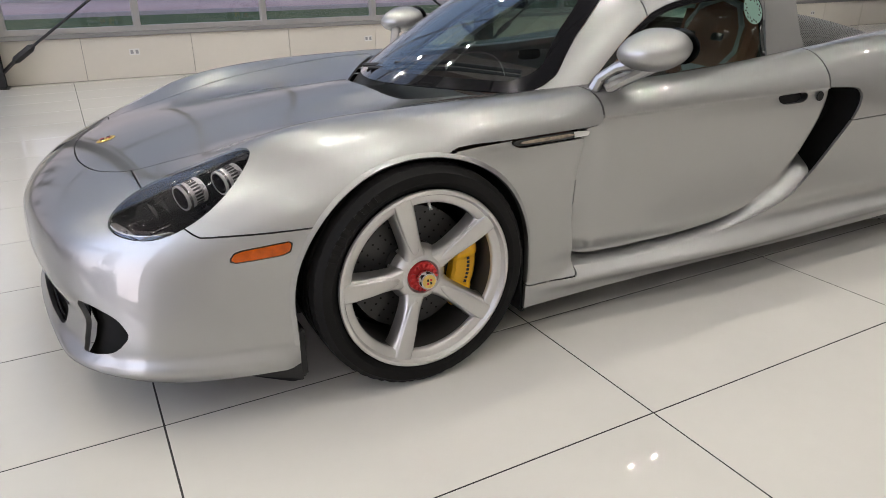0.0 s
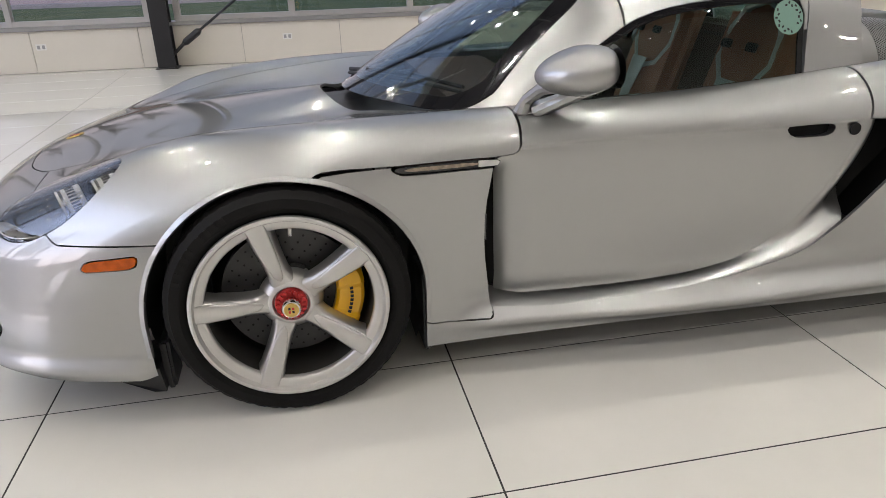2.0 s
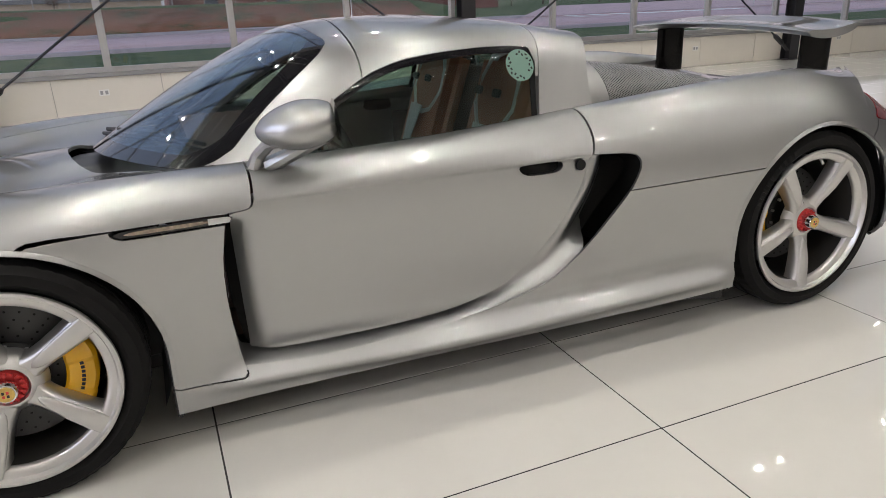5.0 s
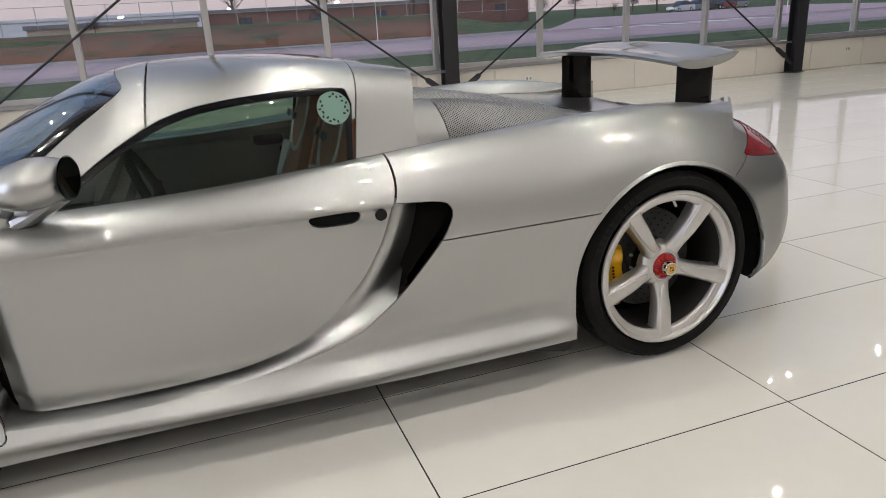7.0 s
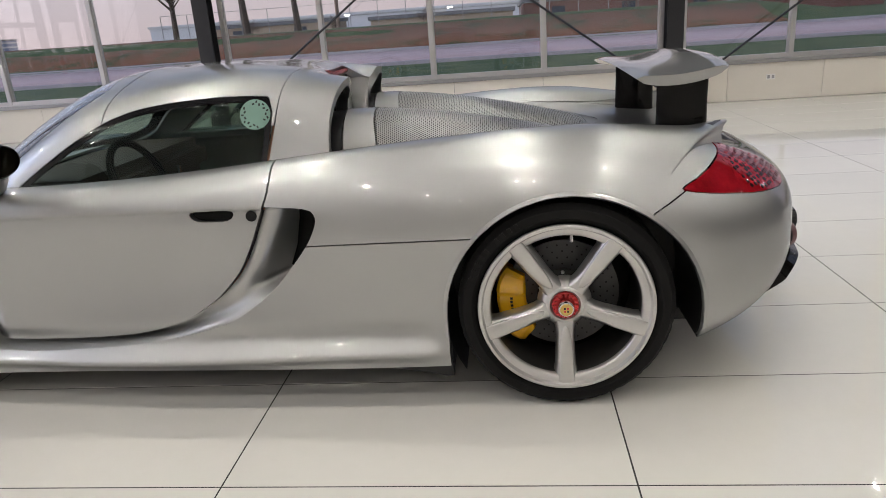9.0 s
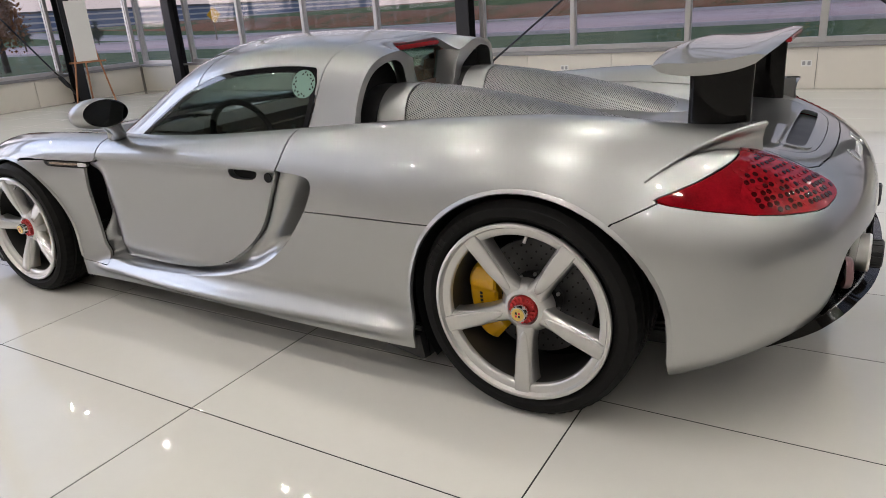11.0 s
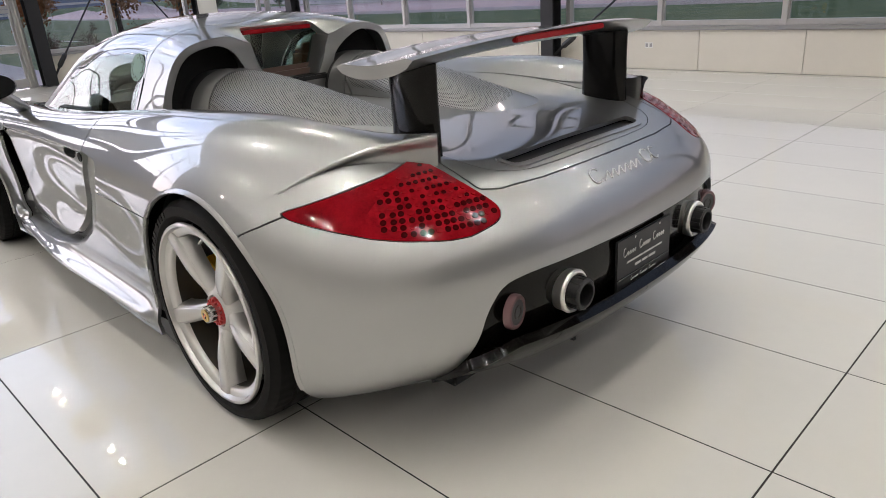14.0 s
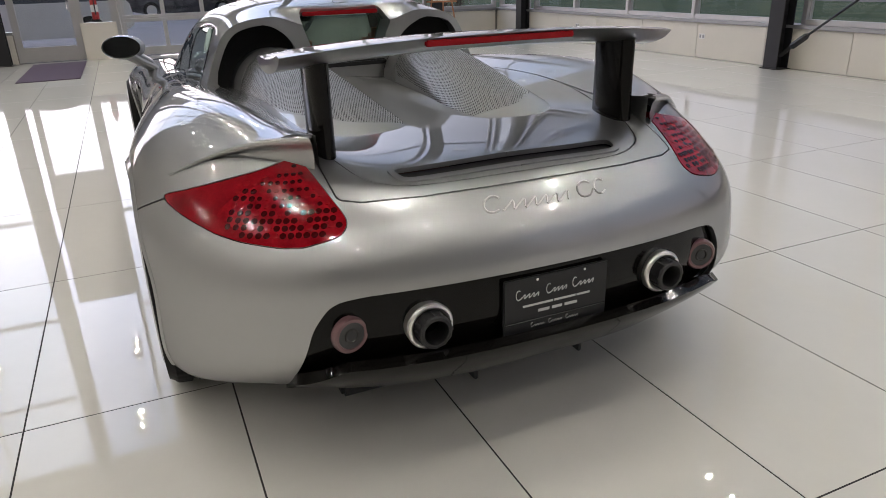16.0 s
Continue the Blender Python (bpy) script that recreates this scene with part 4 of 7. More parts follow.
FOOT_OF_THE_BODY = [(-.895, 0, .155), (-.860, -.42, .155), (-.745, -.745, .152), (-.42, -.885, .162), (0, -.90, .14), (.45, -.865, .125), (1.15, -.900, .142),
    (2.1, -.945, .155), (2.73, -.955, .18), (3.12, -.90, .205), (3.34, -.715, .235), (3.50, -.42, .25), (3.55, 0, .26)]
LOWER_FLANK = [(-.962, 0, .195), (-.925, -.43, .195), (-.785, -.765, .195), (-.43, -.897, .222), (0, -.915, .22), (.45, -.868, .205), (1.15, -.918, .190),
    (2.1, -.942, .21), (2.73, -.965, .26), (3.15, -.93, .26), (3.42, -.735, .30), (3.56, -.43, .33), (3.60, 0, .34)]
MIDDLE = [(-1.0, 0, .42), (-.955, -.40, .42), (-.80, -.725, .41), (-.43, -.885, .42), (0, -.922, .45), (.45, -.872, .45), (1.15, -.860, .45),
    (2.1, -.925, .45), (2.73, -.968, .49), (3.16, -.928, .49), (3.47, -.735, .50), (3.60, -.43, .51), (3.635, 0, .51)]
UPPER_FLANK = [(-.96, 0, .53), (-.915, -.38, .53), (-.765, -.675, .54), (-.43, -.855, .575), (0, -.900, .69), (.45, -.878, .710), (1.15, -.865, .722),
    (2.1, -.912, .695), (2.73, -.945, .735), (3.10, -.895, .685), (3.43, -.70, .66), (3.565, -.42, .655), (3.60, 0, .655)]
SHOULDER = [(-.82, 0, .61), (-.78, -.32, .61), (-.63, -.60, .638), (-.38, -.72, .715), (0, -.755, .775), (.45, -.775, .788), (1.15, -.770, .800),
    (2.1, -.80, .855), (2.73, -.78, .893), (3.04, -.72, .862), (3.27, -.60, .80), (3.44, -.40, .745), (3.475, 0, .742)]
INNER_TOP = [(-.35, 0, .708), (-.32, -.22, .703), (-.25, -.38, .698), (-.12, -.47, .715), (.15, -.53, .748), (.5, -.60, .775), (1.15, -.62, .79),
    (2.1, -.57, .835), (2.6, -.53, .845), (2.85, -.5, .825), (3.02, -.42, .795), (3.1, -.25, .782), (3.12, 0, .780)]
SPINE_UNDER_THE_CABIN = [(.30, 0, .775), (.36, 0, .775), (.42, 0, .775), (.50, 0, .775), (.62, 0, .775), (.80, 0, .775), (1.15, 0, .775),
    (1.6, 0, .80), (1.85, 0, .815), (1.95, 0, .82), (2.02, 0, .82), (2.08, 0, .82), (2.12, 0, .82)]
RINGS = [FOOT_OF_THE_BODY, LOWER_FLANK, MIDDLE, UPPER_FLANK, SHOULDER, INNER_TOP, SPINE_UNDER_THE_CABIN]
skin = net_surface(RINGS, Q_KNOTS, P_KNOTS, 340, 215)
ripple = sstep(skin.p[:, 0], 0.40, 0.60) * (1 - sstep(skin.p[:, 0], 2.22, 2.40)) * (skin.p[:, 1] < -0.6)
rib_z = 0.186 + 0.026 * np.clip((skin.p[:, 0] - 1.0) / 1.3, 0, 1)
skin.p[:, 1] += ripple * (0.016 * np.exp(-((skin.p[:, 2] - rib_z - 0.068) / 0.034) ** 2) - 0.026 * np.exp(-((skin.p[:, 2] - rib_z) / 0.025) ** 2))

# the nose is drawn in over the splitter
hollow = (1 - sstep(skin.p[:, 0], -0.70, -0.45)) * (1 - sstep(-skin.p[:, 1], 0.60, 0.84))
skin.p[:, 0] += 0.034 * hollow * np.exp(-((skin.p[:, 2] - 0.292) / 0.062) ** 2)

flare = (1 - sstep(skin.p[:, 0], -0.42, -0.36)) * (1 - sstep(skin.p[:, 2], 0.178, 0.240))
skin.p[:, 0] -= 0.050 * flare * (1 - sstep(-skin.p[:, 1], 0.55, 0.85))
skin.p[:, 1] -= 0.032 * flare * sstep(-skin.p[:, 1], 0.45, 0.80)


def arch_outline(cu, cz, ru, rz, back=0.0):
    """A wheel arch; back: how much farther it reaches behind the wheel than before it."""
    a = np.linspace(0, math.pi, 60)
    top = [(cu + (ru + back * max(0.0, math.cos(t))) * math.cos(t), cz + rz * math.sin(t)) for t in a]
    return [(cu + ru + back - 0.004, -0.3)] + top + [(cu - ru + 0.01, -0.3)]


ARCH_F = arch_outline(0.0, 0.315, 0.379, 0.368)
ARCH_R = arch_outline(2.738, 0.335, 0.396, 0.393, 0.030)
GAP = 0.0040

DOOR = rounded([(.672, .92), (.664, .78), (.657, .715), (.655, .703), (.645, .696), (.600, .6925), (.583, .692), (.562, .55), (.566, .36), (.578, .270), (.582, .252), (.583, .246), (.590, .2455), (.62, .245), (.80, .244), (1.05, .254), (1.243, .272), (1.408, .318),
                (1.536, .395), (1.632, .489), (1.695, .597), (1.738, .70), (1.765, .77), (1.762, .92)], 2)
MOUTH = rounded([(.60, .735), (.553, .50), (.553, .30), (.553, .232), (.60, .227), (.78, .217), (1.03, .231), (1.22, .244), (1.423, .274), (1.594, .322), (1.746, .424), (1.892, .591),
                 (1.932, .672), (1.914, .712), (1.75, .722), (1.60, .735)], 2)
BLADE = rounded([(.086, .685), (.20, .692), (.585, .692), (.577, .675), (.555, .547), (.555, .42), (.568, .29), (.578, .22), (.5805, .2045), (.565, .2030), (.42, .2035), (.38, .205), (.30, .30), (.06, .60)], 1)
HOOD = rounded([(-.815, .3), (-.815, -.12), (-.775, -.30), (-.69, -.43), (-.55, -.475), (-.2, -.545), (.1, -.605), (.33, -.655), (.535, -.66), (.405, -.52), (.268, -.32),
                (.158, -.12), (.140, .3)], 2)
HEADLAMP = smooth_outline([(-.770, -.645), (-.72, -.725), (-.62, -.775), (-.50, -.778), (-.412, -.718), (-.425, -.660), (-.56, -.600), (-.70, -.595)], 80)
MARKER = rounded([(-.524, .470), (-.518, .482), (-.506, .497), (-.494, .501), (-.376, .516), (-.364, .515), (-.367, .503), (-.374, .484), (-.384, .479), (-.512, .467)], 1)
VENT = rounded([(.292, .692), (.306, .679), (.330, .670), (.592, .6685), (.600, .671), (.602, .680), (.602, .692)], 1)
TAILLAMP = rounded([(-.874, .716), (-.79, .748), (-.70, .776), (-.60, .801), (-.556, .811), (-.546, .808), (-.536, .792), (-.515, .748), (-.497, .712), (-.497, .700), (-.508, .686), (-.53, .675), (-.62, .655), (-.76, .665), (-.84, .690), (-.865, .704)], 1)
VALANCE = rounded([(.3, .552), (-.46, .550), (-.565, .535), (-.612, .47), (-.632, .40), (-.665, .30), (-.66, .05), (.3, .05)], 2)
DUCT_SIDE = rounded([(-.625, .366), (-.69, .360), (-.745, .338), (-.778, .290), (-.748, .240), (-.69, .222), (-.625, .220)], 2)
DUCT_MID = rounded([(.2, .366), (-.46, .366), (-.492, .350), (-.500, .295), (-.480, .235), (-.45, .222), (.2, .22)], 1)
DECK = rounded([(1.3, .4), (1.3, -.57), (2.0, -.575), (2.5, -.555), (2.95, -.525), (3.2, -.505), (3.36, -.502), (3.452, -.495), (3.492, -.25), (3.50, .4)], 1)


def sd(s, poly, plane):
    a, b = {"uz": (0, 2), "uv": (0, 1), "vz": (1, 2)}[plane]
    return outline_distance(s.p[:, a], s.p[:, b], poly)


def sides(name, sheet, mat, thick=0.010, label="", parent=None):
    a = sheet.build(name, mat, parent or car, thick, label)
    b = sheet.mirrored().build(name, mat, parent or car, thick, label)
    return a, b


# what every outer panel leaves free
open_skin = skin.outside(ARCH_F).outside(ARCH_R)

# nose
nose_zone = [(-1.3, 0), (-.2, 0), (-.2, .547), (-.30, .543), (-.58, .534), (-.66, .60), (-.80, .80), (-1.3, .9)]
hood_front = open_skin.keep(open_skin.p[:, 0] - 0.9)
nose = hood_front.inside(nose_zone, "uz", -GAP / 2)
nose = nose.keep(-(sd(nose, HOOD, "uv") - GAP))
lamp_zone = lambda s, grow: np.maximum(sd(s, HEADLAMP, "uv") - grow, 0.46 - s.p[:, 2])
nose = nose.keep(-lamp_zone(nose, 0.002))
front_only = lambda s, poly: np.maximum(sd(s, poly, "vz"), s.p[:, 0] + 0.45)
nose = nose.keep(-front_only(nose, DUCT_SIDE))
nose = nose.keep(-front_only(nose, DUCT_MID))
nose = nose.keep(-sd(nose, MARKER, "uz"))
nose.both().build("front_bumper", M_PAINT, car, 0.014)
ducts = hood_front.keep(np.minimum(front_only(hood_front, DUCT_SIDE), front_only(hood_front, DUCT_MID)) - 0.035)
ducts.both().moved(-0.045).build("duct_lining", M_DARK, car, 0.004, "black lining of the bumper intakes")
foot = [(-.880, 0), (-.872, -.2), (-.845, -.42), (-.735, -.725), (-.45, -.80)]
foot = foot + [(u, -v) for u, v in foot[:0:-1]]
n = len(foot)
obj("belly_pan", [(u, v, .172) for u, v in foot] + [(u, v, .160) for u, v in foot],
    [tuple(range(n)), tuple(range(2 * n - 1, n - 1, -1))] + [(i, i + n, (i + 1) % n + n, (i + 1) % n) for i in range(n)], M_DARK, car, "black belly pan under the nose", smooth=False)
part("bumper_duct", box(-.715, -.66, -.765, .765, .19, .40, 0.01), M_DARK, car, "black intake behind the bumper openings")
marker = open_skin.inside(MARKER, "uz", -0.0032)
sides("side_marker", marker.moved(0.003), M_AMBER, 0.008, "amber side marker lens")

# hood
hood = hood_front.keep(sd(hood_front, HOOD, "uv"))
hood = hood.keep(0.5 - hood.p[:, 2])
hood.both().build("hood", M_PAINT, car, 0.012)

# headlamps
lamp = open_skin.keep(lamp_zone(open_skin, 0.0))
cover = sides("headlight", lamp.moved(0.001), M_GLASS_LAMP, 0.003, "clear headlight cover over dark twin lamps")
bowl = lamp.moved(0)
depth = np.clip(-sd(bowl, HEADLAMP, "uv") * 7.0, 0, 0.095)
bowl.p = bowl.p - bowl.normals() * (depth[:, None] + 0.006)
for part_of, sheet in zip(cover, (bowl, bowl.mirrored())):
    sheet.build("lamp_bowl", M_BLACKG, part_of, 0.003, "dark lamp bowl")
for s, own in zip((1, -1), cover):
    for (u, v, z, r) in ((-.562, -.660, .608, .035), (-.462, -.668, .636, .033)):
        bmp = revolve([(r * 0.78, -0.03), (r, -0.032), (r, 0.028), (r * 0.9, 0.032), (0, 0.03)], 28)
        can = part("projector", bmp, M_SATIN, own, "silver projector barrel", smooth=True)
        can.matrix_local = pose(u, s * v, z, 0, 0, -68 * s) @ pose(0, 0, 0, 12, 0, 0)
        for end in (-0.030, 0.031):
            part("projector_lens", revolve([(0.0, end - 0.003), (r * 0.86, end - 0.002), (r * 0.88, end), (r * 0.86, end + 0.003), (0.0, end + 0.004)], 24), M_BLACKG, can, "dark projector lens", smooth=True)
        for k in range(24):
            part("slot", box(-0.0026, 0.0026, -0.006, 0.016, r - 0.001, r + 0.0012, 0.0, pose(0, 0, 0, 0, 15 * k, 0)), M_BLACKP, can)
        part("barrel_ring", revolve([(r + 0.0004, -0.026), (r + 0.003, -0.025), (r + 0.003, -0.018), (r + 0.0004, -0.017)], 32), M_CHROME, can, "bright ring of the barrel", smooth=True)
# ribbed turn lamp in the front corner of each headlamp
TURN = smooth_outline([(-.765, -.650), (-.72, -.718), (-.650, -.752), (-.625, -.715), (-.665, -.655), (-.72, -.615)], 50)
for own, s in zip(cover, (1, -1)):
    sheet = bowl.inside(TURN, "uv")
    sheet.p[:, 2] += 0.012
    ribs = [sheet.keep(np.abs(sheet.p[:, 0] + 0.745 - 0.028 * k + 0.35 * (sheet.p[:, 1] + 0.68)) - 0.0035).moved(0.0035) for k in range(5)]
    flip = (lambda q: q) if s == 1 else (lambda q: q.mirrored())
    lamp_part = flip(sheet).build("turn_lamp", M_SATIN, own, 0.003, "silver turn lamp reflector with dark ribs")
    for rib in ribs:
        if len(rib.f):
            flip(rib).build("rib", M_BLACKP, lamp_part, 0.003)

# front wings
COWL = rounded([(.140, .3), (.158, -.12), (.268, -.32), (.405, -.52), (.560, -.655), (.70, -.66), (.9, -.6), (.9, .3)], 1)
fender = hood_front.outside(nose_zone, "uz", GAP / 2)
for poly, plane in ((HOOD, "uv"), (BLADE, "uz"), (VENT, "uz"), (DOOR, "uz"), (COWL, "uv")):
    free = GAP + 0.007 * (1 - sstep(fender.p[:, 0], 0.10, 0.32)) if poly is BLADE else GAP
    fender = fender.keep(-(sd(fender, poly, plane) - free))
fender = fender.keep(-lamp_zone(fender, 0.002))
fender = fender.keep(np.maximum(fender.p[:, 0] - 0.665, 0.45 - fender.p[:, 2]))
sides("front_fender", fender, M_PAINT, 0.010)
blade = skin.inside(BLADE, "uz", 0).outside(ARCH_F)
blade = blade.keep(-(sd(blade, VENT, "uz") - GAP))
sides("fender_blade", blade, M_PAINT, 0.014, "silver vent blade behind the front wheel")
# near-black sheet puts shade on the blade's back
sides("blade_lining", blade.keep(0.42 - blade.p[:, 0]).moved(-0.0160), M_DARK, 0.003, "near-black sheet painting the shade on the back of the vent blade")
vent = skin.inside(VENT, "uz", -0.001)
va, vb = sides("side_repeater", vent.moved(-0.004), M_BLACKG, 0.008, "smoked side repeater with a bright end")
for own, s in ((va, 1), (vb, -1)):
    e = skin.inside([(.535, .60), (.62, .60), (.62, .75), (.535, .75)], "uz").inside(VENT, "uz", -0.003)
    e = e if s == 1 else e.mirrored()
    e.moved(0.001).build("bright_end", M_SATIN, own, 0.004)
    strip_in = skin.inside(rounded([(.320, .6865), (.332, .6765), (.535, .6755), (.537, .6860)], 1), "uz")
    strip_in = strip_in if s == 1 else strip_in.mirrored()
    strip_in.moved(-0.001).build("lamp_strip", M_REPEATER, own, 0.003, "beige ribbed lamp strip")

# doors, with the flank drawn in behind the blade
door = skin.inside(DOOR, "uz", -0.0030)
HANDLE = rounded([(1.478, .7125), (1.486, .690), (1.505, .678), (1.540, .675), (1.610, .676), (1.634, .683), (1.646, .7135)], 1)


def flank(s):
    u, z = s.p[:, 0], s.p[:, 2]
    inset = 0.066 * (1 - sstep(u, 0.560, 0.715)) ** 1.6 * (1 - sstep(z, 0.62, 0.70)) + 0.015 * (1 - sstep(z, 0.708, 0.717))
    undercut = 0.014 * np.clip((0.46 - z) / 0.21, 0, 1) ** 1.4 * (1 - sstep(u, 1.30, 1.62))
    s.p[:, 1] += inset + undercut
    return s


door = door.keep(0.62 + door.p[:, 1])
door = flank(door)
handle_cut = door.inside(HANDLE, "uz")
door = door.outside(HANDLE, "uz")
gap_strip = door.keep(door.p[:, 0] - 0.600 + 0.03 * (door.p[:, 2] - 0.45))
gap_strip = gap_strip.keep(gap_strip.p[:, 2] - 0.695)
door = door.keep(-np.maximum(door.p[:, 0] - 0.600 + 0.03 * (door.p[:, 2] - 0.45), door.p[:, 2] - 0.695))
# front strip of the door, painted near black as shade behind the blade
sides("fender_vent", gap_strip.moved(-0.03), M_DARK, 0.004, "near-black sheet painting the shade in the air outlet behind the vent blade")
da, db = sides("door", door, M_PAINT, 0.030)
for own, sh in ((da, handle_cut), (db, handle_cut.mirrored())):
    sh.moved(-0.03).build("handle_recess", M_DARK, own, 0.004, "dark handle recess under the door crease")
    s = -1 if own is da else 1
    lk = part("lock", revolve([(0.0, -0.004), (0.018, -0.004), (0.019, 0.0), (0.012, 0.004), (0.0, 0.004)], 20), M_DARK, own, "black round door lock", smooth=True)
    near = int(np.argmin((door.p[:, 0] - 1.703) ** 2 + (door.p[:, 2] - 0.692) ** 2))
    lk.location = (1.703, s * abs(door.p[near, 1]) + s * 0.001, 0.692)

# scoop behind the door
scoop = skin.inside(MOUTH, "uz", 0.012)
scoop = scoop.keep(-(sd(scoop, DOOR, "uz") - 0.0030))
scoop = scoop.keep(0.54 - scoop.p[:, 0])
scoop = scoop.keep(0.5 + scoop.p[:, 1])
away = np.maximum(sd(scoop, DOOR, "uz"), 0)
flat_y = scoop.p[:, 1].copy()
scoop = flank(scoop)
to_edge = np.maximum(-sd(scoop, MOUTH, "uz"), 0)
across = away / (away + to_edge + 1e-4)
groove = (0.024 * np.sin(math.pi * across) - 0.010 * np.exp(-((across - 0.36) / 0.12) ** 2)) * (0.4 + 0.6 * sstep(scoop.p[:, 0], 0.7, 1.3))
deep = 0.85 * np.minimum(away, 0.22) * sstep(away, -0.02, 0.12)
upper = sstep(scoop.p[:, 2], 0.38, 0.47)
drawn = scoop.p[:, 1].copy()
ledge = flat_y + 0.005 + (drawn - flat_y + 0.030) * (1 - sstep(across, 0.25, 0.95)) + 0.010 * np.exp(-((across - 0.62) / 0.10) ** 2)
low = 1 - sstep(scoop.p[:, 2], 0.30, 0.44)
scoop.p[:, 1] = low * ledge + (1 - low) * (drawn + 0.007 + 0.014 * np.exp(-(away / 0.012) ** 2) + groove * (1 - upper) + deep * upper)
hole = sd(scoop, [(1.850, .76), (1.840, .66), (1.815, .56), (1.780, .480), (1.790, .455), (2.1, .48), (2.1, .76)], "uz")
sides("side_scoop", scoop.keep(-hole), M_PAINT, 0.006)
# the scoop's deep shade is painted with near-black sheets
sides("scoop_mouth", scoop.keep(hole).moved(-0.06), M_DARK, 0.004, "near-black sheet painting the shade in the scoop's radiator opening")

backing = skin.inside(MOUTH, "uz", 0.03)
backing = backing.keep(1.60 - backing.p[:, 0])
sides("scoop_lining", backing.keep(0.5 + backing.p[:, 1]).moved(-0.15), M_DARK, 0.004, "near-black sheet painting the shade deep in the scoop")

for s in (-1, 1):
    part("scoop_end", box(1.965, 1.985, min(s * .45, s * .87), max(s * .45, s * .87), .30, .74, 0.004), M_DARK, car, "near-black box closing the scoop with painted shade")

# rolled lips of the wheel arches
for poly, lo in ((ARCH_F, 0.222), (ARCH_R, 0.262)):
    edge_d = sd(open_skin, poly, "uz")
    rim_strip = open_skin.keep(edge_d - 0.013)
    rim_strip = rim_strip.keep(lo - rim_strip.p[:, 2])
    rim_strip = rim_strip.keep(0.60 + rim_strip.p[:, 1])
    fall = sstep(sd(rim_strip, poly, "uz"), 0.0, 0.013)
    rim_strip.p = rim_strip.p + rim_strip.normals() * (0.0045 * (1 - fall ** 2) + 0.0006)[:, None]
    sides("arch_lip", rim_strip, M_PAINT, 0.008, "rolled silver lip of the wheel arch")

# sill and rear wings
rear = open_skin.keep(0.37 - open_skin.p[:, 0])
rear = rear.keep(-(sd(rear, DOOR, "uz") - GAP))
rear = rear.keep(-(sd(rear, BLADE, "uz") - GAP))
rear = rear.keep(-np.maximum(sd(rear, MOUTH, "uz"), 0.5 + rear.p[:, 1]))
rear = rear.keep(-np.maximum(sd(rear, DECK, "uv"), 0.70 - rear.p[:, 2]) + GAP)
cut = lambda s: s.p[:, 2] - (0.588 + 0.033 * (s.p[:, 0] - 1.89))
tail_line = lambda s: (s.p[:, 0] - 2.995) - (s.p[:, 2] - 0.655) * 2.0
is_tail = lambda s: np.minimum(np.maximum(tail_line(s), s.p[:, 2] - 0.90), 1)
lamp_r = lambda s, grow: np.maximum(sd(s, TAILLAMP, "vz") - grow, 3.03 - s.p[:, 0])
low = rear.keep(cut(rear) + GAP / 2)
low = low.keep(low.p[:, 0] - 2.6)
sides("side_sill", low, M_PAINT, 0.012, "silver sill and lower flank")
TAIL = [(2.998, .2), (2.998, .658), (3.125, .717), (3.25, .78), (3.29, .806), (3.36, .80), (3.45, .748), (3.5, .752), (4.0, .76), (4.0, .0), (2.9, .0), (2.9, .2)]
high = rear.keep(-cut(rear) + GAP / 2)
high = high.keep(1.0 - high.p[:, 0])
high = high.keep(np.minimum(high.p[:, 1] + 0.47, high.p[:, 0] - 3.0))
high = high.keep(-(sd(high, TAIL, "uz") - GAP / 2))
high = high.keep(-lamp_r(high, 0.002))
# the crest sweeps up to a lip over the lamp
LIP_A, LIP_E, LIP_F, LIP_L = np.array([3.052, -.858]), np.array([.627, .779]), np.array([-.779, .627]), 0.435


def lip_place(pu, pv):
    dx, dy = pu - LIP_A[0], pv - LIP_A[1]
    return np.clip((dx * LIP_E[0] + dy * LIP_E[1]) / LIP_L, 0, 1.05), dx * LIP_F[0] + dy * LIP_F[1]


def lip_rise(pu, pv):
    along, fwd = lip_place(pu, pv)
    return 0.088 * along ** 1.6 * np.clip(1 - fwd / (0.15 + 0.32 * along), 0, 1) ** 1.8


behind = lambda s: np.maximum(lip_place(s.p[:, 0], s.p[:, 1])[1], 3.035 - s.p[:, 0])
shelf = high.keep(behind(high))
high = high.keep(-behind(high))
high.p[:, 2] += np.where(high.p[:, 0] > 2.6, lip_rise(high.p[:, 0], high.p[:, 1]), 0)
sides("rear_fender", high, M_PAINT, 0.010)
sides("lamp_shelf", shelf, M_PAINT, 0.010, "silver shelf between the lip and the tail lamp")
top_pts = skin.p[(skin.p[:, 2] > 0.60) & (skin.p[:, 0] > 2.5)]


def skin_height(u, v):
    d2 = (top_pts[:, 0] - u) ** 2 + (top_pts[:, 1] - v) ** 2
    near = np.argsort(d2)[:8]
    wt = 1 / (d2[near] + 1e-5)
    return float((top_pts[near, 2] * wt).sum() / wt.sum())


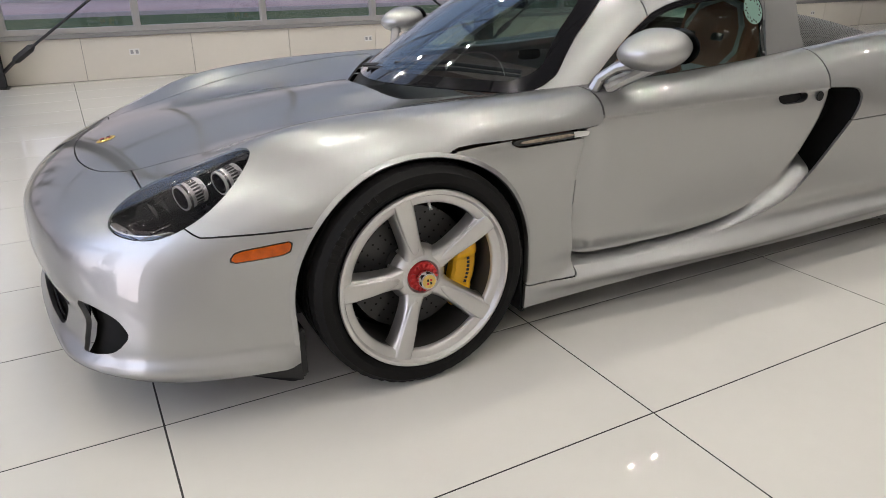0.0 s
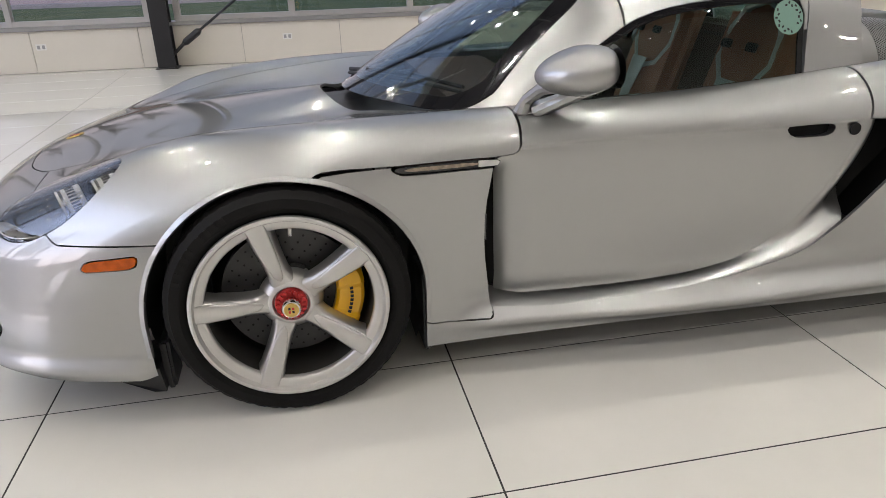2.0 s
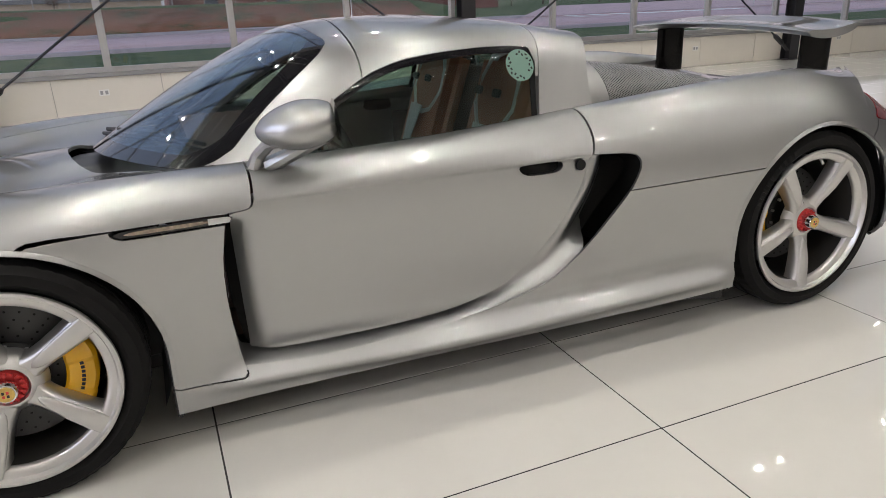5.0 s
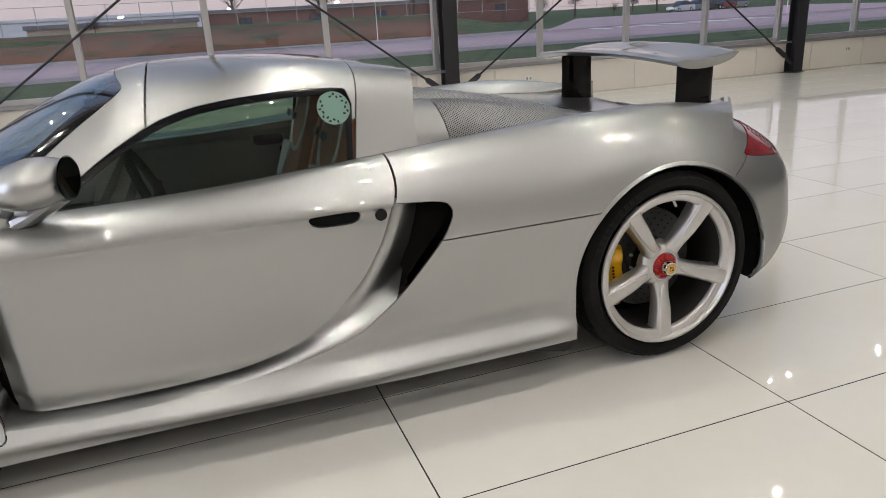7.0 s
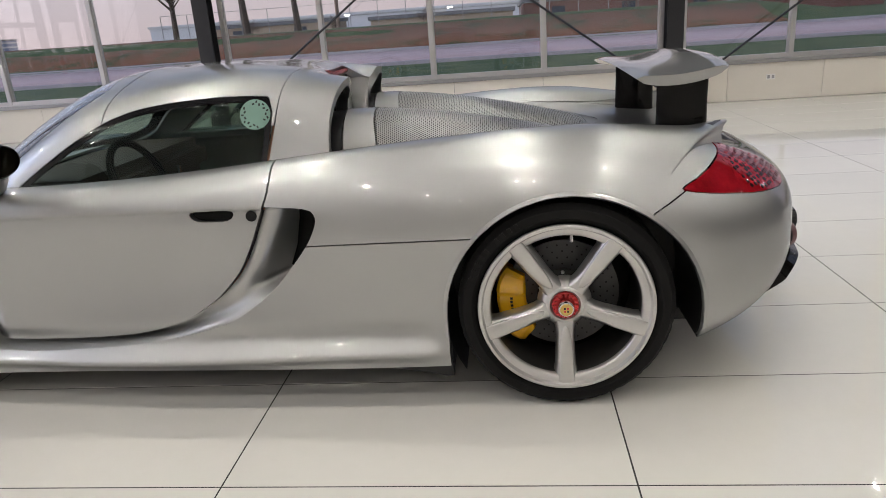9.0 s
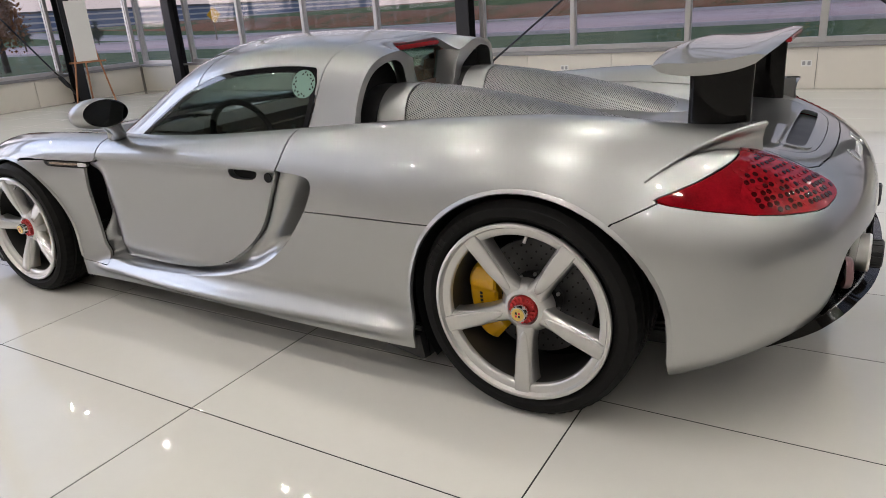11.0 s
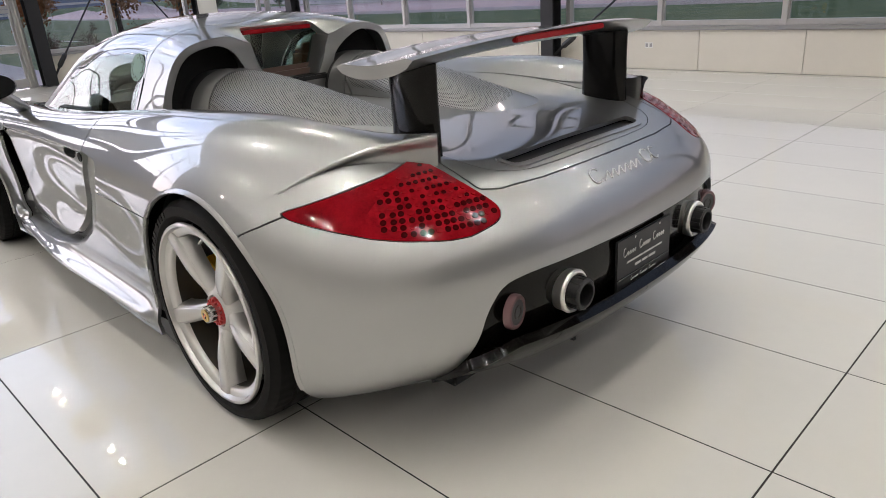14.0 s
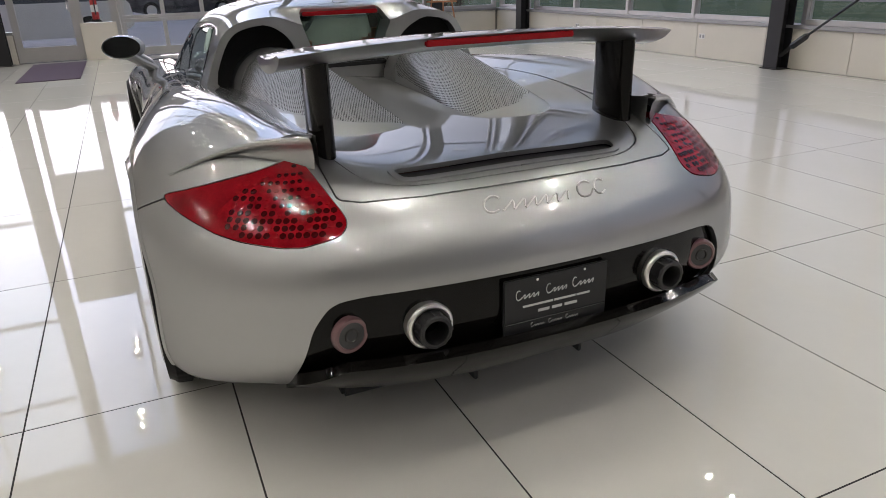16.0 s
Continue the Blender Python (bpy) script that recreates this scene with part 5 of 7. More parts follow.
for s in (-1, 1):
    verts, faces = [], []
    n = 36
    for k in range(n):
        t = k / (n - 1)
        e = LIP_A + LIP_E * LIP_L * (0.04 + 0.95 * t)
        zs = skin_height(e[0], e[1])
        zl = zs + float(lip_rise(e[0], e[1]))
        for off, z in ((0.006, zl + 0.002), (-0.005, zl - 0.001), (-0.006, zl - 0.007), (0.004, zl - 0.014 - 0.008 * t), (0.010, (zl + zs) / 2 - 0.01), (0.004, zs - 0.012)):
            verts.append((e[0] + LIP_F[0] * off, (e[1] + LIP_F[1] * off) * (-s), z))
    for k in range(n - 1):
        for q in range(5):
            f = (6 * k + q, 6 * k + 6 + q, 6 * k + 7 + q, 6 * k + 1 + q)
            faces.append(f if s == -1 else f[::-1])
    obj("tail_lip", verts, faces, M_PAINT, car, "silver upswept tail lip over the lamp")
    verts, faces = [], []
    for k in range(24):
        u = 2.92 + (3.312 - 2.92) * k / 23
        v = -.5075 - 0.0175 * np.clip((3.2 - u) / 0.25, 0, 1.2)
        zs = skin_height(u, v)
        verts += [(u, v * (-s), zs + float(lip_rise(u, v)) - 0.001), (u, (v + 0.004) * (-s), zs - 0.012)]
    for k in range(23):
        f = (2 * k, 2 * k + 1, 2 * k + 3, 2 * k + 2)
        faces.append(f if s == -1 else f[::-1])
    obj("lip_cheek", verts, faces, M_PAINT, car, "silver inner cheek of the tail lip")
tail = open_skin.keep(2.6 - open_skin.p[:, 0])
tail = tail.keep(sd(tail, TAIL, "uz") + GAP / 2)
tail = tail.keep(-np.maximum(sd(tail, DECK, "uv"), 0.60 - tail.p[:, 2]) + GAP)
tail = tail.keep(-lamp_r(tail, 0.002))
whole_tail = tail
tail = tail.keep(-np.maximum(sd(tail, VALANCE, "vz"), 3.2 - tail.p[:, 0]))
tail.main().both().build("rear_bumper", M_PAINT, car, 0.012)
val = whole_tail.keep(np.maximum(sd(whole_tail, VALANCE, "vz") - 0.004, 3.2 - whole_tail.p[:, 0]))
val.keep(0.27 - val.p[:, 2]).both().moved(-0.020).build("rear_valance", M_CARBON, car, 0.006, "black lower rear panel")
# near-black box in place of the shaded gap
part("valance_backing", box(3.30, 3.36, -.60, .60, .20, .56, 0.01), M_DARK, car, "near-black box standing in for the shade behind the rear panel")
lip = val.keep(val.p[:, 2] - (0.372 - 0.05 * sstep(-val.p[:, 1], 0.54, 0.66)))
lip.p[:, 0] += 0.050 * sstep(lip.p[:, 2], 0.18, 0.36)
lip.both().build("rear_diffuser_lip", M_CARBON, car, 0.03, "glossy dark diffuser lip")

for s in (-1, 1):
    bm = bmesh.new()
    rings = []
    for u, z0, z1 in ((2.95, .18, .205), (3.20, .197, .235), (3.40, .236, .275), (3.50, .274, .315)):
        rings.append([bm.verts.new((u, s * v, z)) for v, z in ((.33, z1), (.345, (z0 + z1) / 2), (.375, z0 + .008), (.42, z0), (.50, z0), (.535, z0 + .010), (.555, (z0 + z1) / 2), (.565, z1))])
    for p, q in zip(rings, rings[1:]):
        for k in range(8):
            bm.faces.new((p[k], p[(k + 1) % 8], q[(k + 1) % 8], q[k]))
    bm.faces.new(rings[0])
    bm.faces.new(rings[-1])
    part("diffuser_tunnel", bm, M_BLACKP, car, "dark diffuser tunnel under the tail", smooth=True, angle=50)
    part("diffuser_fin", box(3.18, 3.50, s * .17 - .006, s * .17 + .006, .185, .30, 0.003), M_BLACKP, car, "thin dark diffuser fin")

# tail lamps
red = open_skin.keep(lamp_r(open_skin, 0.0))
GLOW = rounded([(-.775, .700), (-.70, .752), (-.575, .788), (-.548, .770), (-.512, .706), (-.535, .690), (-.62, .672), (-.72, .680)], 2)
glow_in = red.inside(GLOW, "vz", 0.0)
ra, rb = sides("tail_light", red.outside(GLOW, "vz", 0.0).moved(0.002), M_REDLENS, 0.012, "red tail light with round reflector cells")
for own, sheet in ((ra, glow_in), (rb, glow_in.mirrored())):
    sheet.moved(0.002).build("reflector_field", M_REDBRIGHT, own, 0.012, "brighter red field of reflector cells")
for own, s in ((ra, 1), (rb, -1)):
    nrm = red.normals()
    dice = random.Random(8)
    for row in range(12):
        for col in range(23):
            v, z = -0.845 + 0.0165 * col + 0.00825 * (row % 2), 0.661 + 0.0126 * row + 0.045 * (0.0165 * col - 0.10)
            g = outline_distance(np.array([v]), np.array([z]), TAILLAMP)[0]
            if g > -0.011 or v < -0.775 + 0.009 * row:
                continue
            d2 = (red.p[:, 1] - v) ** 2 + (red.p[:, 2] - z) ** 2
            near = np.argsort(d2)[:6]
            wt = 1 / (d2[near] + 1e-6)
            c, n = Vector((red.p[near] * wt[:, None]).sum(0) / wt.sum()), Vector((nrm[near] * wt[:, None]).sum(0)).normalized()
            c.y, c.z = v, z
            if s == -1:
                c.y, n.y = -c.y, -n.y
            cr = 0.0082 if row < 5 or col < 11 else 0.0064
            # some cells take the lighter red as a painted glint
            cell = part("reflector_cell", revolve([(cr, 0.0), (cr * 0.95, 0.0010), (0.0, 0.0015)], 10), M_REDSPARK if dice.random() < (0.12 if row < 4 else 0.34) else M_REDDARK, own, smooth=True)
            cell.matrix_local = Matrix.Translation(c + n * 0.0030) @ n.to_track_quat("Y", "Z").to_matrix().to_4x4()

# engine deck
deck = open_skin.keep(np.maximum(sd(open_skin, DECK, "uv"), 0.66 - open_skin.p[:, 2]))
deck = deck.keep(1.86 - deck.p[:, 0])
SLOT = rounded([(3.345, .6), (3.345, -.30), (3.358, -.340), (3.41, -.330), (3.425, -.29), (3.430, .6)], 2)
deck.keep(np.abs(sd(deck, SLOT, "uv")) - 0.009).moved(0.005).both().build("slot_rim", M_PAINT, car, 0.008, "thin silver rim round the air slot")
full_slot = deck.keep(sd(deck, SLOT, "uv"))
deck = deck.keep(-(sd(deck, SLOT, "uv")))
LID = rounded([(1.3, .4), (1.3, -.585), (2.0, -.585), (2.5, -.565), (2.95, -.520), (3.10, -.485), (3.26, -.462), (3.385, -.420), (3.440, -.33), (3.456, -.15), (3.460, .4)], 2)
lid_d = sd(deck, LID, "uv")
deck.keep(lid_d).both().build("engine_cover", M_PAINT, car, 0.012)
deck.keep(-(lid_d - 0.0025)).both().build("deck_border", M_PAINT, car, 0.012, "silver frame round the engine cover")
full_slot.both().moved(-0.015).build("deck_grille", M_BLACKP, car, 0.004, "black mesh air slot in the tail")
# cabin shell
CABIN_BELT = [(.235, 0, .765), (.36, -.38, .768), (.595, -.655, .772), (.95, -.665, .778), (1.35, -.655, .790), (1.69, -.625, .805), (1.922, -.615, .83)]
CABIN_WAIST = [(.52, 0, .940), (.60, -.335, .935), (.82, -.580, .925), (1.05, -.612, .925), (1.35, -.600, .935), (1.70, -.570, .945), (1.926, -.565, .955)]
CABIN_CANT = [(.80, 0, 1.083), (.85, -.295, 1.076), (1.00, -.485, 1.055), (1.12, -.530, 1.050), (1.35, -.532, 1.070), (1.71, -.505, 1.066), (1.952, -.490, 1.056)]
CABIN_CROWN = [(.96, 0, 1.140), (1.00, -.20, 1.137), (1.10, -.33, 1.122), (1.20, -.385, 1.120), (1.37, -.395, 1.130), (1.70, -.37, 1.122), (1.962, -.36, 1.086)]
CABIN_SPINE = [(1.10, 0, 1.160), (1.15, 0, 1.163), (1.20, 0, 1.165), (1.28, 0, 1.166), (1.42, 0, 1.164), (1.70, 0, 1.135), (1.92, 0, 1.082)]
C_RINGS = [CABIN_BELT, CABIN_WAIST, CABIN_CANT, CABIN_CROWN, CABIN_SPINE]
cabin = net_surface(C_RINGS, [0, 0.2, 0.4, 0.58, 0.98], [0, 0.38, 0.75, 1.1, 1.5, 1.85, 2.11], 170, 100, True, False)
SCREEN = rounded([(-.2, .60), (.60, .775), (.757, .913), (.88, 1.002), (.98, 1.068), (1.018, 1.098), (.995, 1.122), (.94, 1.20), (-.2, 1.2)], 2)
SIDEGLASS = rounded([(.735, .770), (.80, .822), (.95, .925), (1.09, 1.000), (1.20, 1.033), (1.33, 1.050), (1.5, 1.059), (1.62, 1.057), (1.724, 1.047), (1.688, .80), (1.682, .74), (1.3, .72), (.9, .72)], 1)
screen_all = cabin.inside(SCREEN, "uz", -0.002)
rim_d = -sd(screen_all, SCREEN, "uz")
clear = screen_all.keep(np.maximum(0.034 - rim_d, 0.80 - screen_all.p[:, 2]))
frit = screen_all.keep(-np.maximum(0.034 - rim_d, 0.80 - screen_all.p[:, 2]))
wind = clear.both().build("windscreen", M_GLASS_SCREEN, car, 0.004, "tinted windscreen with black border")
frit.both().build("black_border", M_BLACKG, wind, 0.004)
sg = cabin.inside(SIDEGLASS, "uz", -0.002)
sg = sg.keep(sg.p[:, 1] + 0.3)
sg_d = -sd(sg, SIDEGLASS, "uz")
sa, sb = sides("side_window", sg.keep(0.022 - sg_d), M_GLASS_SIDE, 0.004, "dark tinted side window")
for own, sheet in ((sa, sg.keep(sg_d - 0.022)), (sb, sg.keep(sg_d - 0.022).mirrored())):
    sheet.build("window_seal", M_BLACKG, own, 0.006)
solid = cabin.outside(SCREEN, "uz", 0.0)
solid = solid.keep(-np.maximum(sd(solid, SIDEGLASS, "uz"), solid.p[:, 1] + 0.3))
f_line = lambda s: s.p[:, 0] - (1.080 + 0.10 * (s.p[:, 2] - 1.05))
r_line = lambda s: s.p[:, 0] - (1.742 + 0.20 * (s.p[:, 2] - 1.05))
header = solid.keep(f_line(solid) + GAP)
header.both().build("windscreen_frame", M_PAINT, car, 0.016)
roof = solid.keep(-f_line(solid) + GAP / 2)
roof = roof.keep(r_line(roof) + GAP / 2)
roof = roof.keep(0.95 - roof.p[:, 2])
roof = roof.keep(roof.p[:, 1] + 0.0015)
sides("roof_panel", roof, M_PAINT, 0.014)
hoop = solid.keep(-r_line(solid) + GAP / 2)
NOTCH = [(1.825, .3), (1.825, -.165), (1.84, -.183), (1.90, -.194), (2.3, -.215), (2.3, .3)]
hoop = hoop.keep(-np.maximum(sd(hoop, NOTCH, "uv"), 0.95 - hoop.p[:, 2]))
hoop_drop = lambda u, v: 0.038 * (1 - sstep(-v, 0.185, 0.33)) * sstep(u, 1.80, 1.93)
hoop.p[:, 2] -= hoop_drop(hoop.p[:, 0], hoop.p[:, 1])
hoop.both().build("roll_hoop", M_PAINT, car, 0.030)
sill_strip = solid.keep(-f_line(solid))
sill_strip = sill_strip.keep(r_line(sill_strip))
sill_strip = sill_strip.keep(sill_strip.p[:, 2] - 0.95)
sill_strip = sill_strip.keep(np.maximum(1.09 - sill_strip.p[:, 0], sill_strip.p[:, 0] - 1.68))
sides("belt_trim", sill_strip, M_BLACKG, 0.008, "black trim at the foot of the side window")

# rear face of the hoop: two tunnels and a small window between them
rear_face = []
nv, nz = 90, 44
grid = [(0, v, z) for z in np.linspace(0.80, 1.14, nz) for v in np.linspace(-0.64, 0, nv)]
rf = Sheet(np.array(grid), [(j * nv + i, j * nv + i + 1, (j + 1) * nv + i + 1, (j + 1) * nv + i) for j in range(nz - 1) for i in range(nv - 1)])
rf.p[:, 0] = 1.93
edge_rows = cabin.p.reshape(100, 170, 3)[:, -1].copy()
edge_rows[:, 2] -= hoop_drop(edge_rows[:, 0], edge_rows[:, 1])
edge_u = lambda s: np.interp(-s.p[:, 1], -edge_rows[::-1, 1], edge_rows[::-1, 0]) * sstep(s.p[:, 2], 0.95, 1.05) + 1.923 * (1 - sstep(s.p[:, 2], 0.95, 1.05))
rf.p[:, 0] = edge_u(rf) - 0.001
outer = np.vstack([edge_rows[:, 1:], [[0.05, 1.044], [0.05, 0.80], [-.615, 0.80]]])
TUNNEL = rounded([(-.578, .80), (-.560, .90), (-.530, .985), (-.475, 1.040), (-.40, 1.062), (-.33, 1.050), (-.272, 1.012), (-.226, .95), (-.185, .80)], 2)
REARWIN = [(.1, 1.30), (-.205, 1.30), (-.200, 1.05), (-.165, .96), (-.125, .885), (.1, .885)]
rf = rf.inside(outer, "vz", -0.004)
rf = rf.outside(TUNNEL, "vz").outside(REARWIN, "vz")
rf.both().build("hoop_back", M_PAINT, car, 0.05)
tun = Sheet(np.array(grid), rf.f[:0] + [(j * nv + i, j * nv + i + 1, (j + 1) * nv + i + 1, (j + 1) * nv + i) for j in range(nz - 1) for i in range(nv - 1)])
tun.p[:, 0] = 1.868
# flat near-black sheet stands in for the shaded depth of each tunnel
sides("tunnel_lining", tun.inside(TUNNEL, "vz", 0.02), M_DARK, 0.004, "flat near-black sheet painting the shade in the roll hoop tunnel")
tw = tun.inside(REARWIN, "vz", 0.004)
tw = tw.keep(tw.p[:, 2] - 1.075)
tw.p[:, 0] = 1.835
tw.both().build("rear_window", M_GLASS_SIDE, car, 0.004, "small tinted rear window between the humps")
part("brake_strip", box(1.822, 1.850, -.172, .172, 1.077, 1.095, 0.004), M_REDSTRIP, car, "red high brake light strip")
part("rear_shelf", box(1.80, 1.935, -.17, .17, .862, .886, 0.006), M_BLACKP, car, "black shelf under the rear window")
for s in (-1, 1):
    bm = bmesh.new()
    rows = []
    for z, v in ((.87, .118), (.90, .135), (.94, .158), (.98, .174), (1.02, .188), (1.05, .199)):
        rows.append([bm.verts.new((1.822 + 0.108 * q, s * (v - 0.012 * (1 - q)), z)) for q in (0, 0.3, 0.65, 0.9, 1.0)])
    for r0, r1 in zip(rows, rows[1:]):
        for k in range(4):
            bm.faces.new((r0[k], r0[k + 1], r1[k + 1], r1[k]))
    bmesh.ops.solidify(bm, geom=bm.faces[:], thickness=0.006)
    part("hoop_cheek", bm, M_PAINT, car, "silver inner cheek of the roll hoop", smooth=True)

# engine humps with perforated covers
M_PERF = material("perforated_silver_cover", (0.27, 0.275, 0.275), 0.38, metal=0.8, vary=0.03)
# near black stands in for the shade inside the mesh holes
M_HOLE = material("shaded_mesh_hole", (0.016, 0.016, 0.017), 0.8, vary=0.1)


def hump_sheet():
    nu, nw = 90, 50
    pts = []
    for i in range(nu):
        a = i / (nu - 1)
        u = 1.86 + 1.125 * a
        top = spline_eval([1.90, 2.05, 2.3, 2.6, 2.85, 3.0], [0.966, 0.964, 0.938, 0.882, 0.822, 0.780], [u])[0][0]
        mid_v = -0.335 + 0.06 * a
        half = 0.185 + 0.010 * a
        for j in range(nw):
            t = -1 + 2 * j / (nw - 1)
            v = mid_v + half * t
            base = 0.80 - 0.04 * a
            z = base + (top - base) * max(0.0, 1 - abs(t) ** 2.3) ** 0.55
            pts.append((u, v, z))
    f = [(i * nw + j, (i + 1) * nw + j, (i + 1) * nw + j + 1, i * nw + j + 1) for i in range(nu - 1) for j in range(nw - 1)]
    return Sheet(pts, f)


hump = hump_sheet()
MESHZONE = rounded([(2.02, -.545), (2.5, -.49), (2.75, -.44), (2.90, -.31), (2.925, -.12), (2.85, -.085), (2.4, -.12), (2.02, -.14)], 2)
dark_front = hump.keep(hump.p[:, 0] - 1.945)
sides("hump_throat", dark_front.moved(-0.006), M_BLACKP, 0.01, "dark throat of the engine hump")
ring_gap = hump.keep(np.maximum(hump.p[:, 0] - 2.058 + 0.15 * (hump.p[:, 2] - 0.96), 1.952 - hump.p[:, 0]))
rest = hump.keep(2.064 - 0.15 * (hump.p[:, 2] - 0.96) - hump.p[:, 0])
sides("hump_band", ring_gap, M_PAINT, 0.01)
sides("hump_shell", rest.outside(MESHZONE, "uv", 0.002), M_PAINT, 0.01)
grilles = sides("hump_grille", rest.inside(MESHZONE, "uv", 0.0).moved(-0.003), M_PERF, 0.006, "perforated silver engine cover mesh")
# rows of flat near-black hexagons, painting shaded round holes along the curve of each hump
hp = hump.p.reshape(90, 50, 3)
hverts, hfaces = [], []
row = 0
u = 2.03
while u < 2.93:
    i = min(88, int((u - 1.86) / 1.125 * 89))
    w = (u - hp[i, 0, 0]) / (hp[i + 1, 0, 0] - hp[i, 0, 0])
    line = hp[i] * (1 - w) + hp[i + 1] * w
    seg = np.linalg.norm(np.diff(line, axis=0), axis=1)
    arc = np.concatenate([[0], np.cumsum(seg)])
    s_at = np.arange(0.004 + 0.0044 * (row % 2), arc[-1], 0.0088)
    pts = np.stack([np.interp(s_at, arc, line[:, q]) for q in range(3)], axis=1)
    tan = np.stack([np.interp(s_at + 0.002, arc, line[:, q]) - np.interp(s_at - 0.002, arc, line[:, q]) for q in range(3)], axis=1)
    tan /= np.linalg.norm(tan, axis=1)[:, None] + 1e-9
    slope = (hp[i + 1, 25] - hp[i, 25])
    slope = slope / np.linalg.norm(slope)
    gd = outline_distance(pts[:, 0], pts[:, 1], MESHZONE)
    for p, tg, g in zip(pts, tan, gd):
        if g > -0.007:
            continue
        nr = np.cross(slope, tg)
        nr *= np.sign(nr[2]) / (np.linalg.norm(nr) + 1e-9)
        k0 = len(hverts)
        for q in range(6):
            an = math.pi / 3 * q
            hverts.append(p - nr * 0.0022 + 0.0026 * (math.cos(an) * tg + math.sin(an) * slope))
        hfaces.append(tuple(range(k0, k0 + 6)))
    u += 0.0076
    row += 1
hverts = np.array(hverts)
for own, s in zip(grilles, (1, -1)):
    tagged(obj("hole_pattern", hverts * (1, s, 1), hfaces if s == 1 else [f[::-1] for f in hfaces], M_HOLE, own, "rows of fine holes painted as flat dark hexagons", smooth=False), kind="stuff")

# rear wing
def wing_section(v):
    a = abs(v) / 0.575
    chord0, chord1 = 2.985 + 0.022 * a ** 3, 3.340 - 0.030 * a ** 3
    z0 = 1.052 - 0.026 * a ** 2.5
    out = []
    n = 14
    for k in range(n):
        t = k / (n - 1)
        u = chord0 + (chord1 - chord0) * t
        camber = 0.008 - 0.085 * t * (1 - t) + 0.024 * t
        out.append((u, v, z0 + camber + 0.017 * math.sqrt(max(0, 1 - (2 * t - 1) ** 4))))
    for k in range(n - 1, -1, -1):
        t = k / (n - 1)
        u = chord0 + (chord1 - chord0) * t
        camber = 0.008 - 0.085 * t * (1 - t) + 0.024 * t
        out.append((u, v, z0 + camber - 0.017 * math.sqrt(max(0, 1 - (2 * t - 1) ** 4)) - 0.001))
    return out


vs = [*np.linspace(-.575, .575, 41)]
verts, faces = [], []
ns = 28
for v in vs:
    verts += wing_section(v)
for i in range(len(vs) - 1):
    for k in range(ns):
        j = (k + 1) % ns
        faces.append((i * ns + k, i * ns + j, (i + 1) * ns + j, (i + 1) * ns + k))
faces += [tuple(range(ns - 1, -1, -1)), tuple(range((len(vs) - 1) * ns, len(vs) * ns))]
wing = obj("rear_wing", verts, faces, M_PAINT, car, "raised silver rear wing blade on two black posts")
wing.data.set_sharp_from_angle(angle=radians(50))
part("brake_light", box(3.322, 3.3415, -.215, .215, 1.062, 1.078, 0.003), M_REDSTRIP, wing, "long red brake light in the wing edge")
for s in (-1, 1):
    bmp = bmesh.new()
    rings = []
    for z, g in ((0.70, 1.04), (0.82, 1.0), (0.95, 0.98), (1.035, 1.0)):
        rings.append([bmp.verts.new((3.185 + 0.090 * g * math.cos(t), s * 0.468 + 0.030 * g * math.sin(t) * (1 + 0.25 * math.cos(t)), z)) for t in np.linspace(0, 2 * math.pi, 32, endpoint=False)])
    for a, b in zip(rings, rings[1:]):
        for k in range(32):
            bmp.faces.new((a[k], a[(k + 1) % 32], b[(k + 1) % 32], b[k]))
    bmp.faces.new(rings[0])
    bmp.faces.new(rings[-1])
    part("wing_post", bmp, M_CARBON, car, "glossy dark carbon wing post", smooth=True)

# wheels
def tyre_bm(r, rim_r, w, seg=240):
    bm = bmesh.new()
    prof = [(rim_r, -w * 0.40), (rim_r + 0.008, -w * 0.455), (rim_r + (r - rim_r) * 0.35, -w * 0.50), (rim_r + (r - rim_r) * 0.7, -w * 0.492), (r - 0.016, -w * 0.46), (r - 0.004, -w * 0.42)]
    for g in (-0.26, -0.09, 0.09, 0.26):
        prof += [(r, w * (g - 0.03)), (r - 0.007, w * (g - 0.022)), (r - 0.007, w * (g + 0.022)), (r, w * (g + 0.03))]
    prof += [(a, -b) for a, b in prof[5::-1]]
    rings = []
    for i, (rr, a) in enumerate(prof):
        ring = []
        for k in range(seg):
            t = 2 * math.pi * k / seg
            q = rr
            if k % 4 == 0 and (5 <= i <= 6 or len(prof) - 7 <= i <= len(prof) - 6):
                q -= 0.0018
            if (k + i) % 12 == 0 and 5 <= i <= len(prof) - 6:
                q -= 0.0028
            ring.append(bm.verts.new((q * math.cos(t), a, q * math.sin(t))))
        rings.append(ring)
    for a, b in zip(rings, rings[1:]):
        for k in range(seg):
            bm.faces.new((a[k], a[(k + 1) % seg], b[(k + 1) % seg], b[k]))
    return bm


